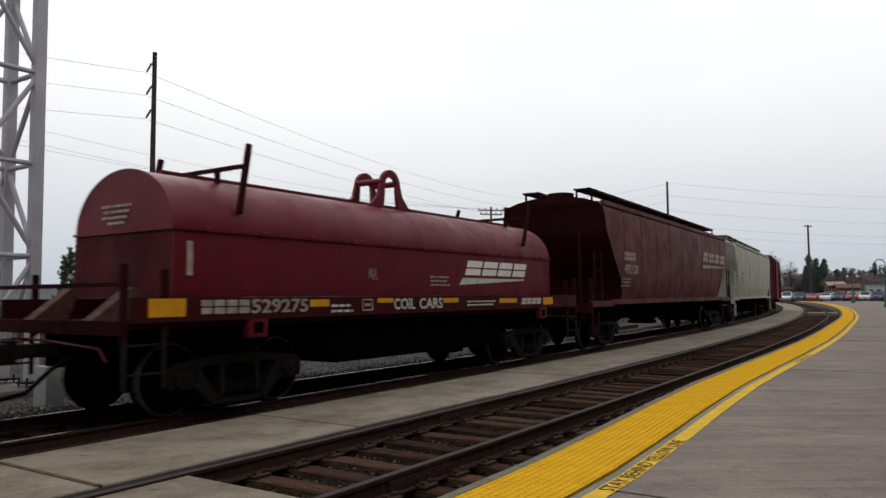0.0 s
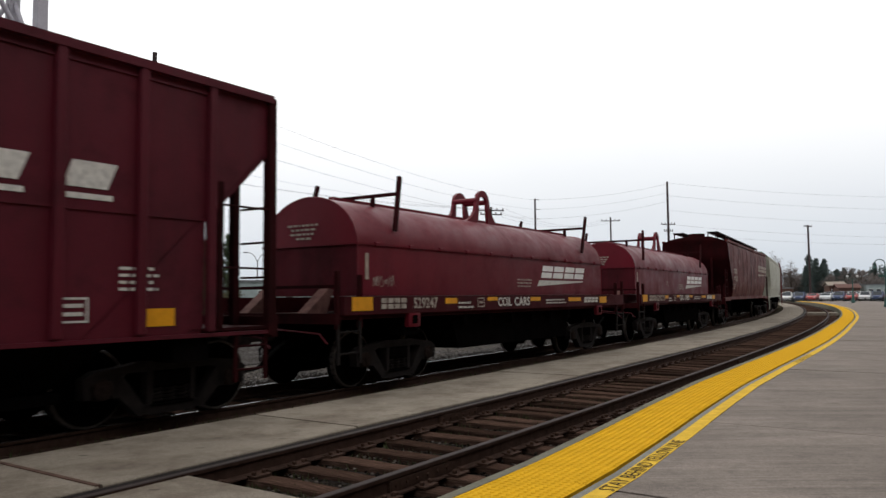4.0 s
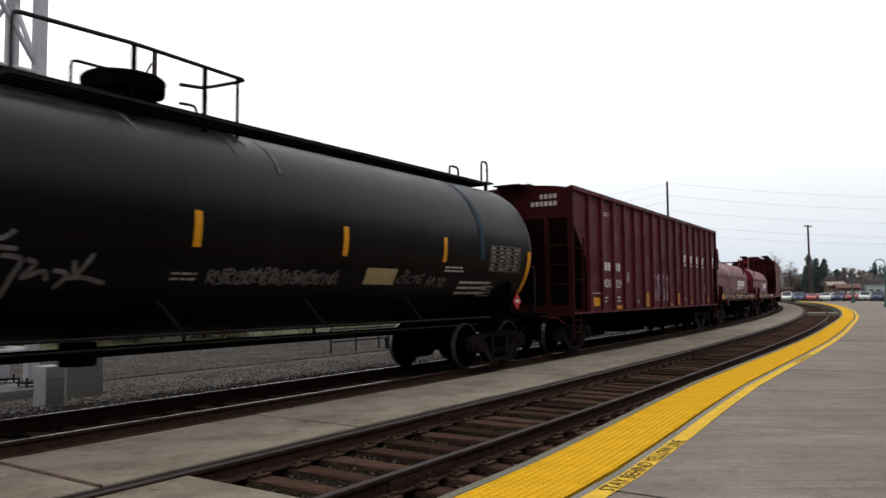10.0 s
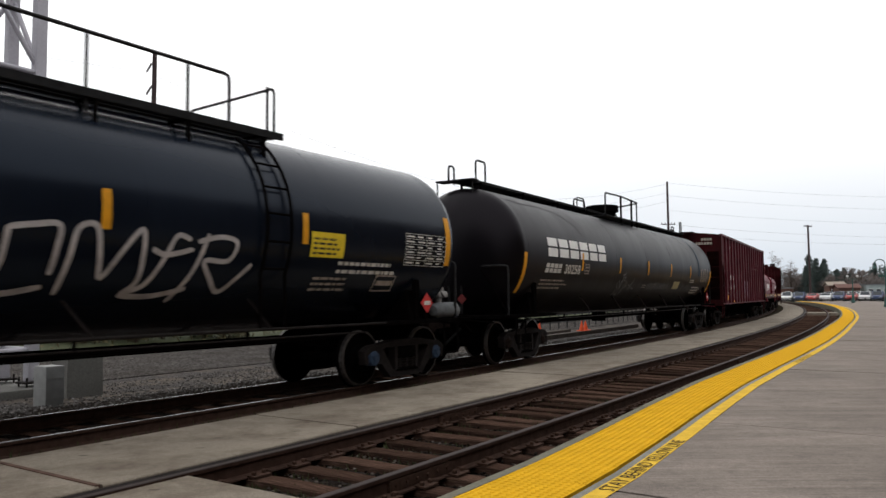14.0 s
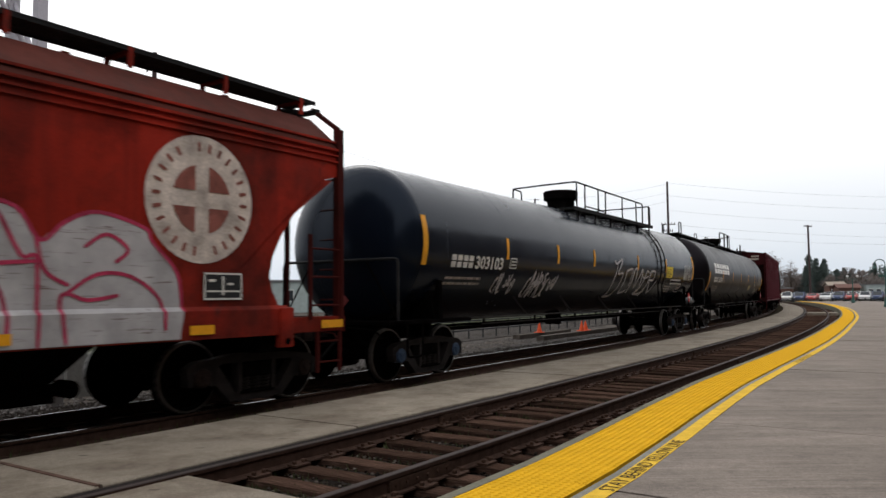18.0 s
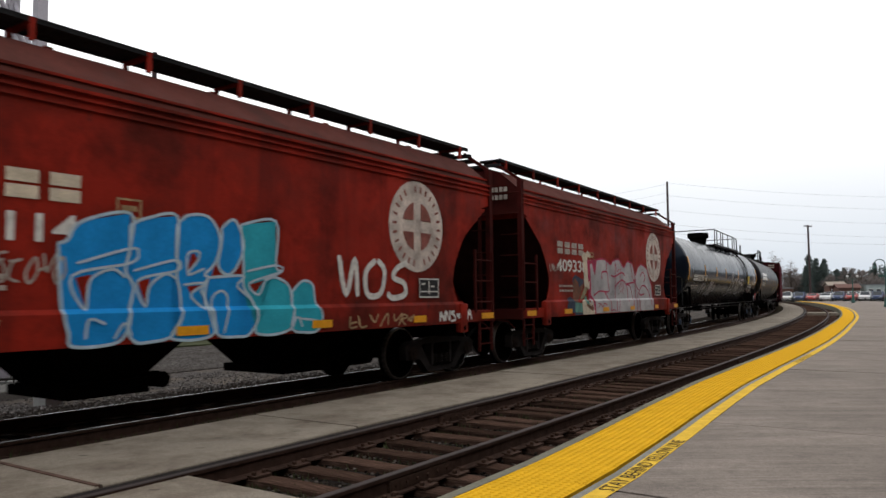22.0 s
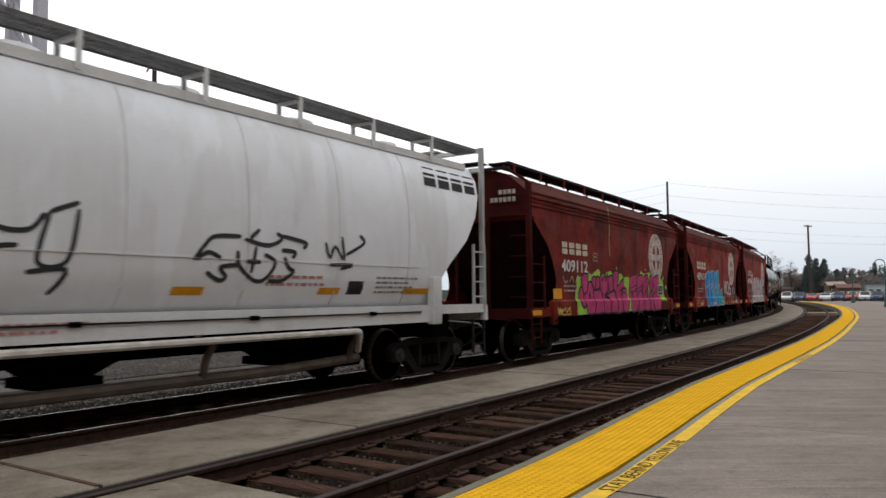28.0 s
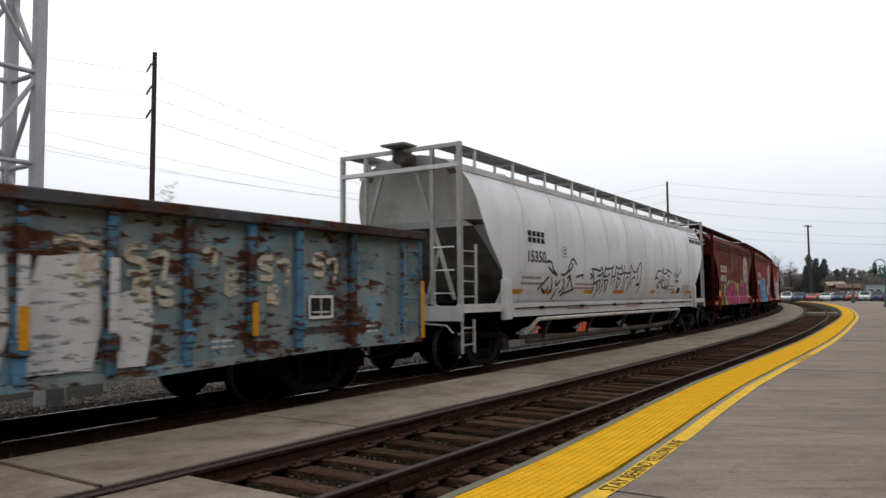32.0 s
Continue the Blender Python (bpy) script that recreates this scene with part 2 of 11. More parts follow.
def concrete(name, color, coords="Object", pieces=0.0, rough=0.85, stain=0.35, broom=0.0, pits=0.0, blot=0.18):
    m, nt, b, vec = material(name, rough, 0, coords)
    big = noise_of(nt, vec, 0.7, 6, 0.6)
    mid = noise_of(nt, vec, 5, 6, 0.65)
    fine = noise_of(nt, vec, 90, 3, 0.6)
    c = mix(nt, 1.0, color, ramp(nt, big, [(0.3, grey(1 - blot)), (0.7, grey(1 + blot))]), "MULTIPLY")
    c = mix(nt, ramp(nt, mid, [(0.52, grey(0)), (0.75, grey(stain))]), c, tuple(x * 0.45 for x in color))
    c = mix(nt, 1.0, c, ramp(nt, fine, [(0.3, grey(0.78)), (0.7, grey(1.20))]), "MULTIPLY")
    grit = noise_of(nt, vec, 24, 5, 0.7)
    c = mix(nt, 1.0, c, ramp(nt, grit, [(0.32, grey(0.86)), (0.68, grey(1.12))]), "MULTIPLY")
    if pieces:
        c = by_object(nt, c, pieces)
    h = fine
    if broom:
        # brushed finish: long thin streaks across, in two widths
        s1 = noise_of(nt, vec, 1.0, 6, 0.7, (0.6, 34.0, 1.0))
        s2 = noise_of(nt, vec, 1.0, 5, 0.65, (0.8, 4.0, 1.0))
        c = mix(nt, 1.0, c, ramp(nt, s1, [(0.32, grey(1 - broom)), (0.68, grey(1 + broom))]), "MULTIPLY")
        c = mix(nt, 1.0, c, ramp(nt, s2, [(0.34, grey(1 - broom * 0.9)), (0.66, grey(1 + broom * 0.9))]), "MULTIPLY")
        h = s1
    if pits:
        vo = nt.nodes.new("ShaderNodeTexVoronoi")
        vo.voronoi_dimensions = "2D"
        vo.inputs["Scale"].default_value = 2.6
        mp = nt.nodes.new("ShaderNodeMapping")
        mp.inputs["Scale"].default_value, mp.inputs["Rotation"].default_value = (0.55, 1.8, 1.0), (0, 0, -0.98)
        nt.links.new(vec, mp.inputs[0])
        nt.links.new(mp.outputs[0], vo.inputs["Vector"])
        pick = nt.nodes.new("ShaderNodeSeparateColor")
        nt.links.new(vo.outputs["Color"], pick.inputs[0])
        spot = mix(nt, 1.0, ramp(nt, vo.outputs["Distance"], [(0.05, grey(pits)), (0.085, grey(0))]), ramp(nt, pick.outputs[0], [(0.70, grey(0)), (0.74, grey(1))]), "MULTIPLY")
        c = mix(nt, spot, c, (0.030, 0.024, 0.020))
        dirt = noise_of(nt, vec, 1.1, 8, 0.7)
        c = mix(nt, ramp(nt, dirt, [(0.45, grey(0)), (0.66, grey(0.8))]), c, (0.095, 0.070, 0.052))
    nt.links.new(c, b.inputs["Base Color"])
    bump(nt, b, h, 0.25, 0.006)
    return m


def stone_mat(name, dark, light, coords="Object", scale=26.0, tint=(0.16, 0.13, 0.10)):
    """Loose crushed stone: cells of different greys."""
    m, nt, b, vec = material(name, 0.95, 0, coords)
    vo = nt.nodes.new("ShaderNodeTexVoronoi")
    vo.inputs["Scale"].default_value = scale
    nt.links.new(vec, vo.inputs["Vector"])
    sep = nt.nodes.new("ShaderNodeSeparateColor")
    nt.links.new(vo.outputs["Color"], sep.inputs[0])
    c = ramp(nt, sep.outputs[0], [(0.0, dark), (0.75, tuple((a + z) / 2 for a, z in zip(dark, light))), (1.0, light)])
    big = noise_of(nt, vec, 0.8, 5)
    c = mix(nt, ramp(nt, big, [(0.45, grey(0)), (0.7, grey(0.5))]), c, tint)
    nt.links.new(c, b.inputs["Base Color"])
    inv = nt.nodes.new("ShaderNodeMath")
    inv.operation = "SUBTRACT"
    inv.inputs[0].default_value = 1.0
    nt.links.new(vo.outputs["Distance"], inv.inputs[1])
    bump(nt, b, inv.outputs[0], 0.9, 0.03)
    return m


M_GROUND = stone_mat("gravel_yard", (0.042, 0.038, 0.036), (0.125, 0.115, 0.110), scale=34)
# stone colours lowered to hold the shade between the rails
M_BALLAST = stone_mat("ballast", (0.006, 0.005, 0.0045), (0.040, 0.034, 0.030), scale=20, tint=(0.011, 0.008, 0.006))
M_LANE = stone_mat("gravel_lane", (0.018, 0.016, 0.015), (0.135, 0.124, 0.116), scale=22, tint=(0.030, 0.025, 0.021))
M_ASPHALT = plain("asphalt", (0.050, 0.048, 0.047), 0.9, 0, 0.18, 0.8, 0.2)
M_SLAB = concrete("island_concrete", (0.225, 0.193, 0.153), pieces=0.12, stain=0.40, pits=0.85, blot=0.12)
M_PLAT = concrete("platform_concrete", (0.190, 0.160, 0.138), pieces=0.06, stain=0.42, broom=0.17)
M_BORDER = concrete("platform_border_concrete", (0.20, 0.192, 0.160))
M_EDGE = concrete("platform_edge_concrete", (0.150, 0.142, 0.108), stain=0.6)
M_YELLOW = plain("tactile_yellow", (0.62, 0.345, 0.016), 1.0, 0, 0.10, 3.0, spec=0.05)
M_LINE = plain("yellow_line_paint", (0.62, 0.39, 0.048), 1.0, 0, 0.16, 9.0, spec=0.05)
M_INK = plain("black_stencil_paint", (0.050, 0.040, 0.020), 0.9, 0, 0.5, 12.0)
M_GAP = plain("rubber_joint", (0.022, 0.018, 0.017), 0.9)
M_RAIL = plain("rusty_rail_web", (0.048, 0.027, 0.020), 0.85, 0.0, 0.3, 9.0, 0.3)
M_HEAD = plain("worn_rail_head", (0.20, 0.185, 0.18), 0.26, 0.9, 0.12, 5.0)
M_HEAD2 = plain("rusted_rail_head", (0.038, 0.027, 0.025), 0.75, 0.0, 0.2, 5.0, spec=0.2)
M_PLATE = plain("rusty_steel", (0.05, 0.028, 0.02), 0.85, 0.1, 0.3, 12.0, 0.3)


def tie_mat():
    m, nt, b, vec = material("weathered_tie_timber", 0.95)
    grain = noise_of(nt, vec, 4.0, 7, 0.7, (14.0, 1.0, 14.0))
    c = ramp(nt, grain, [(0.25, (0.010, 0.007, 0.0055)), (0.5, (0.046, 0.027, 0.020)), (0.8, (0.125, 0.078, 0.057))])
    c = by_object(nt, c, 0.5)
    nt.links.new(c, b.inputs["Base Color"])
    bump(nt, b, grain, 0.8, 0.02)
    return m


M_TIE = tie_mat()

# ---------------------------------------------------------------- ground to the horizon
bm = bmesh.new()
rings_ = []
for r in (6, 14, 30, 60, 120, 260, 600, 1500, 3500):
    rings_.append([Vector((20 + r * math.cos(2 * math.pi * k / 48), 50 + r * math.sin(2 * math.pi * k / 48), -0.36)) for k in range(48)])
vs = loft(bm, rings_)
bm.faces.new(vs[0])
for f in bm.faces:
    f.normal_update()
    if f.normal.z < 0:
        f.normal_flip()
solid("ground", bm, M_GROUND, "grey gravel and bare ground beside the railway", "ground", kind="structure")

# roadbed of crushed stone under both tracks
bm = bmesh.new()
rng = np.random.RandomState(5)
prof = [-4.2, -2.6, -1.6, -1.2, -0.9, -0.6, -0.2, 0.2, 0.6, 0.9, 1.2, 1.45, 2.6, 3.2, 3.65, 3.9, 4.25, 4.6, 4.9, 5.2, 5.5, 5.8, 6.2, 6.6]
hz = [-0.40, -0.22, -0.19, -0.19, -0.19, -0.2, -0.2, -0.2, -0.2, -0.19, -0.19, -0.12, -0.3, -0.30, -0.25, -0.24, -0.235, -0.235, -0.24, -0.25, -0.25, -0.25, -0.3, -0.4]
rings_ = []
s = -165.0
while s < 260:
    near_it = -8 < s < 45
    rings_.append([tp(s, o, z + (rng.normal(0, 0.012) if abs(o) < 2.5 or 3.4 < o < 6 else 0)) for o, z in zip(prof, hz)])
    s += 0.16 if near_it else (1.0 if s < 110 else 3.0)
loft(bm, rings_, closed=False)
for f in bm.faces:
    f.normal_update()
    if f.normal.z < 0:
        f.normal_flip()
solid("ballast_bed", bm, M_BALLAST, "crushed stone ballast of the roadbed, darkened for under-train shade", "ballast", kind="structure")


def rail_profile(c):
    """Outline of a rail about its own middle at offset c, its head at height 0."""
    half = [(0.036, -0.004), (0.034, -0.034), (0.010, -0.050), (0.010, -0.140), (0.070, -0.155), (0.072, -0.168)]
    return [(c + o, z) for o, z in half] + [(c - o, z) for o, z in reversed(half)]


def build_track(name, centre, s0, s1, label, head):
    tr = thing(name, Matrix.Identity(4), label, "railway track", kind="structure")
    for side in (-GAUGE, GAUGE):
        bm = bmesh.new()
        sweep(bm, rail_profile(centre + side), s0, s1, 1.0)
        rail = part("rail", bm, M_RAIL, tr, "rust-brown steel rail")
        bm = bmesh.new()
        c = centre + side
        wd = 0.018 if head is M_HEAD else 0.031
        sweep(bm, [(c - wd - 0.006, -0.006), (c - wd, 0.0), (c + wd, 0.0), (c + wd + 0.006, -0.006)], s0, s1, 1.0)
        part("rail_head", bm, head, rail, "polished running surface")
    return tr


main_track = build_track("main_track", 0.0, -165, 260, "main railway track with worn bright rails on wooden ties", M_HEAD)
platform_track = build_track("platform_track", NEAR, -40, 200, "platform-side railway track with rusty rails on weathered ties", M_HEAD2)

# ---------------------------------------------------------------- concrete island between the tracks, in ten-foot panels
island = thing("island_pavement", Matrix.Identity(4), "long strip of grey concrete panels between two tracks", "pavement", kind="structure")
JOINT0, PANEL = -0.85, 3.07


def panel_mesh(name, s0, s1, o0, o1, z0, z1, n=2, gap=0.017):
    bm = bmesh.new()
    rings = []
    for k in range(n + 1):
        s = s0 + gap + (s1 - s0 - 2 * gap) * k / n
        rings.append([tp(s, o0, z0), tp(s, o0, z1 - 0.012), tp(s, o0 + 0.012, z1), tp(s, o1 - 0.012, z1), tp(s, o1, z1 - 0.012), tp(s, o1, z0)])
    loft(bm, rings, True)
    bmesh.ops.recalc_face_normals(bm, faces=bm.faces[:])
    return bm


for k in range(-5, 46):
    a = JOINT0 + k * PANEL
    part("concrete_panel", panel_mesh("concrete_panel", a, a + PANEL, 1.61, 3.30, -0.3, 0.0 + 0.004 * math.sin(k * 2.3)), M_SLAB, island)

bm = bmesh.new()
sweep(bm, [(3.304, -0.20), (3.304, -0.022), (3.40, -0.03), (3.452, -0.055), (3.452, -0.20)], -16, 130, 1.0)
bmesh.ops.recalc_face_normals(bm, faces=bm.faces[:])
part("flangeway_strip", bm, M_GAP, island, "black rubber strip beside the rail")

# ---------------------------------------------------------------- platform with border, tactile strip and painted line
platform = thing("station_platform", Matrix.Identity(4), "wide low station platform of scored grey concrete", "platform", kind="structure")


def plat_strip(name, d0, d1, s0, s1, z, step, mat, label, depth=0.004):
    bm = bmesh.new()
    rings = []
    n = max(1, int((s1 - s0) / step))
    for k in range(n + 1):
        s = s0 + (s1 - s0) * k / n
        e0 = edge_at(s)
        rings.append([tp(s, e0 + d0, z - depth), tp(s, e0 + d0, z), tp(s, e0 + d1, z), tp(s, e0 + d1, z - depth)])
    loft(bm, rings, True)
    bmesh.ops.recalc_face_normals(bm, faces=bm.faces[:])
    return part(name, bm, mat, platform, label)


plat_strip("platform_edge", -0.085, -0.004, -30, 150, PLAT, 1.0, M_EDGE, "dusty concrete edge of the platform", 0.5)
plat_strip("strip_bed", -0.004, 0.648, -30, 150, PLAT - 0.03, 1.0, M_GAP, "dark joint round the tactile tiles", 0.4)
plat_strip("border_band", 0.648, 0.80, -30, 150, PLAT, 1.0, M_BORDER, "plain grey band beside the tactile strip", 0.4)

# unseen wall added behind the camera; keeps skylight off the cars' sides
WALL_M = plain("unseen_wall_brick", (0.085, 0.060, 0.050), 0.9, 0, 0.3, 4.0, 0.3)
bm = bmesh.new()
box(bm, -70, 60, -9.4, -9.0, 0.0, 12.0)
wall = solid("sky_block_wall", bm, WALL_M, "unseen dark wall added behind the camera to block skylight", "wall", kind="structure")
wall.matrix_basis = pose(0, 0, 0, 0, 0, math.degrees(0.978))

# earth and grass roots packed between the main track and the island
M_SOIL = plain("dark_earth_fill", (0.040, 0.033, 0.024), 0.95, 0, 0.45, 14.0, 0.6)
bm = bmesh.new()
sweep(bm, [(0.90, -0.20), (0.98, -0.15), (1.30, -0.09), (1.602, -0.03), (1.602, -0.25), (0.90, -0.25)], -16, 130, 0.5)
bmesh.ops.recalc_face_normals(bm, faces=bm.faces[:])
solid("earth_strip", bm, M_SOIL, "dark earth packed along the edge of the concrete", "earth", kind="structure")
# platform panels, about 3 m long, in four rows across
ROW = (0.80, 3.6, 6.6, 9.8, 13.2, 17.0)
for k in range(-4, 40):
    for r in range(5):
        if k > 12 and r > 2 and k % 2:
            continue
        span = 2 if (k > 12 and r > 2) else 1
        s0, s1 = 0.55 + k * 3.05, 0.55 + (k + span) * 3.05
        bm = bmesh.new()
        rings = []
        for j in range(3):
            s = s0 + 0.014 + (s1 - s0 - 0.028) * j / 2
            e0 = edge_at(s) + ROW[r] + 0.006
            e1 = edge_at(s) + ROW[r + 1] - 0.006
            z = PLAT - 0.002 * ((k * 7 + r * 3) % 3)
            rings.append([tp(s, e0, z - 0.3), tp(s, e0, z - 0.008), tp(s, e0 + 0.008, z), tp(s, e1 - 0.008, z), tp(s, e1, z - 0.008), tp(s, e1, z - 0.3)])
        loft(bm, rings, True)
        bmesh.ops.recalc_face_normals(bm, faces=bm.faces[:])
        part("platform_panel", bm, M_PLAT, platform)
plat_strip("platform_base", 0.70, 17.5, -14, 125, PLAT - 0.045, 2.0, M_GAP, "dark dirt in the joints of the platform", 0.3)
plat_strip("yellow_line", 0.71, 0.845, -30, 150, PLAT + 0.004, 1.0, M_LINE, "worn yellow painted safety line", 0.003)
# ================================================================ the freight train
# almost no albedo: the darkness beneath the cars is put into this colour
M_UNDER = plain("shade_black_underframe", (0.0035, 0.003, 0.003), 0.95, 0.0, 0.35, 4.0, 0.3)
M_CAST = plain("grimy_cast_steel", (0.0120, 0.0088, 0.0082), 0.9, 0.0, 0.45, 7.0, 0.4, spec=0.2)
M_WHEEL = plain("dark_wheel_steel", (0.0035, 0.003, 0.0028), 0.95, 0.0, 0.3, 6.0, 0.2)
M_TREAD = plain("bright_wheel_rim", (0.085, 0.075, 0.070), 0.40, 0.6, 0.2, 8.0)
M_CAP_BLUE = plain("blue_bearing_cap", (0.030, 0.050, 0.088), 0.7, 0.0, 0.3, 20.0)
M_CAP = plain("rusty_bearing_cap", (0.020, 0.013, 0.011), 0.85, 0.1, 0.3, 20.0)
M_CAP_GREY = plain("grey_bearing_cap", (0.05, 0.048, 0.046), 0.8, 0.1, 0.3, 20.0)
M_SPRING = plain("coil_spring_steel", (0.014, 0.011, 0.010), 0.85, 0.1)
M_HOSE = plain("rubber_hose", (0.006, 0.006, 0.006), 0.85)
M_COUPLER = plain("rusted_coupler_steel", (0.014, 0.009, 0.008), 0.85, 0.1, 0.4, 8.0, 0.4)
M_GRATE = plain("dark_steel_grating", (0.018, 0.018, 0.019), 0.8, 0.2, 0.3, 10.0)
M_MARK = plain("reflective_amber_tape", (0.70, 0.31, 0.012), 0.5, 0.0, 0.12, 9.0)
M_WHITE = plain("white_stencil_paint", (0.60, 0.58, 0.54), 0.7, 0.0, 0.22, 14.0)
M_FADED = plain("faded_stencil_paint", (0.36, 0.31, 0.27), 0.8, 0.0, 0.35, 10.0)
M_WHITE_L = plain("bright_white_lettering", (0.80, 0.79, 0.77), 0.6, 0.0, 0.07, 5.0)
M_BLACK = plain("black_lettering", (0.02, 0.02, 0.022), 0.7, 0.0, 0.2, 10.0)
M_PLACARD = plain("red_placard", (0.50, 0.035, 0.035), 0.5)

M_MAROON = paint("maroon_car_paint", (0.124, 0.0062, 0.0152), 0.38, spec=0.17, dirt=(0.020, 0.005, 0.006), dirty=0.28, fade=0.12, streak=0.18)
M_BROWN = paint("mineral_brown_car_paint", (0.088, 0.0074, 0.0160), 0.5, spec=0.2, dirt=(0.012, 0.006, 0.006), dirty=0.5, fade=0.14, streak=0.35)
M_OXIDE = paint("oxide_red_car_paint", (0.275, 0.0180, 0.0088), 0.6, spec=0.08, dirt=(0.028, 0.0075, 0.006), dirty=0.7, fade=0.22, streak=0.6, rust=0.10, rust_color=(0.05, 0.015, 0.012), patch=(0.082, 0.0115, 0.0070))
# hood maroon at about half strength: end shade painted in, plus grime
M_MAROON_E = paint("shaded_grimy_maroon_end_paint", (0.066, 0.0055, 0.0100), 0.6, dirt=(0.012, 0.006, 0.006), dirty=0.7, fade=0.2, streak=0.5, spec=0.12)
M_OXIDE_R = paint("dusty_oxide_roof_paint", (0.085, 0.023, 0.017), 0.8, dirt=(0.04, 0.025, 0.022), dirty=0.6, fade=0.25, streak=0.4, spec=0.08)
# end versions of the red and brown: grime plus shade put into the colour
M_OXIDE_E = paint("shaded_grimy_oxide_end_paint", (0.046, 0.0070, 0.0058), 0.75, dirt=(0.012, 0.006, 0.005), dirty=0.8, fade=0.3, streak=0.5, spec=0.05)
M_BROWN_E = paint("shaded_grimy_brown_end_paint", (0.030, 0.0045, 0.0055), 0.75, dirt=(0.008, 0.005, 0.005), dirty=0.8, fade=0.3, streak=0.5, spec=0.05)
M_OXIDE_D = paint("dull_oxide_red_paint", (0.205, 0.0165, 0.0085), 0.6, spec=0.1, dirt=(0.025, 0.009, 0.008), dirty=0.8, fade=0.35, streak=0.7, rust=0.15, rust_color=(0.04, 0.013, 0.011), patch=(0.058, 0.012, 0.009))


def tank_paint(name, color, rough, dust, spec, tint=(1.0, 1.0, 1.0)):
    """Smooth satin black with faint dusty runs."""
    m, nt, b, vec = material(name, rough)
    run = noise_of(nt, vec, 1.6, 5, 0.6, (1.0, 1.0, 0.12))
    big = noise_of(nt, vec, 0.5, 4)
    c = mix(nt, ramp(nt, run, [(0.50, grey(0)), (0.76, grey(0.55))]), color, dust)
    c = mix(nt, 1.0, c, ramp(nt, big, [(0.3, grey(0.8)), (0.7, grey(1.2))]), "MULTIPLY")
    nt.links.new(c, b.inputs["Base Color"])
    nt.links.new(ramp(nt, run, [(0.4, grey(rough)), (0.8, grey(rough + 0.10))]), b.inputs["Roughness"])
    b.inputs["Specular IOR Level"].default_value = spec
    b.inputs["Specular Tint"].default_value = (*tint, 1)
    return m


M_TANK = tank_paint("black_tank_paint", (0.0036, 0.0028, 0.0038), 0.36, (0.0165, 0.0128, 0.0150), 0.13, (0.97, 0.89, 1.0))
M_TANK_B = tank_paint("satin_blue_black_tank_paint", (0.0052, 0.0080, 0.0145), 0.20, (0.0085, 0.0112, 0.0185), 0.18, (0.66, 0.79, 1.0))
M_PALE = paint("pale_grey_car_paint", (0.79, 0.81, 0.85), 0.42, dirt=(0.52, 0.515, 0.49), dirty=0.22, fade=0.05, streak=0.30, bands=0.24, grain=0.03)
# pale paint with dirt, and the end's shade worked into the grey
M_PALE_E = paint("shaded_dusty_grey_end_paint", (0.33, 0.325, 0.31), 0.7, dirt=(0.16, 0.15, 0.135), dirty=0.6, fade=0.2, streak=0.6, spec=0.1)
M_PALE_F = paint("weathered_grey_frame_paint", (0.42, 0.42, 0.41), 0.65, dirt=(0.20, 0.19, 0.17), dirty=0.5, fade=0.15, streak=0.5, spec=0.15)
M_PALE_D = paint("dusty_grey_car_paint", (0.64, 0.64, 0.64), 0.6, dirt=(0.38, 0.38, 0.35), dirty=0.4, fade=0.08, streak=0.5)

SPUN = []            # wheelsets, to be turned


def lathe(bm, prof, n=28, axis_z=0.0):
    """Profile of (radius, y) turned about the y axis."""
    rings = [[Vector((r * math.cos(2 * math.pi * k / n), y, axis_z + r * math.sin(2 * math.pi * k / n))) for k in range(n)] for r, y in prof]
    loft(bm, rings)


def wheelset_mesh():
    bm = bmesh.new()
    for sgn in (-1, 1):
        p = [(0.08, 0.66), (0.16, 0.66), (0.20, 0.70), (0.36, 0.715), (0.395, 0.69), (0.48, 0.69), (0.483, 0.705), (0.462, 0.725), (0.457, 0.74), (0.452, 0.815), (0.40, 0.82), (0.385, 0.79), (0.22, 0.765), (0.17, 0.80), (0.08, 0.80)]
        lathe(bm, [(r, sgn * y) for r, y in p])
    lathe(bm, [(0.02, -1.0), (0.075, -1.0), (0.085, -0.6), (0.08, 0.0), (0.085, 0.6), (0.075, 1.0), (0.02, 1.0)], 14)
    # balance marks make the turning seen
    for k in range(3):
        a = 2 * math.pi * k / 3
        c = Vector((0.29 * math.cos(a), -0.775, 0.29 * math.sin(a)))
        cyl(bm, c, c + Vector((0, -0.012, 0)), 0.03, 8)
    bmesh.ops.recalc_face_normals(bm, faces=bm.faces[:])
    return mesh_of("wheelset", bm, M_WHEEL, 40)


def rim_mesh():
    bm = bmesh.new()
    for sgn in (-1,):
        lathe(bm, [(r, sgn * y) for r, y in [(0.4585, 0.742), (0.4540, 0.814), (0.4500, 0.8185), (0.425, 0.8215), (0.423, 0.8195)]], 28)
    bmesh.ops.recalc_face_normals(bm, faces=bm.faces[:])
    return mesh_of("rim", bm, M_TREAD, 40)


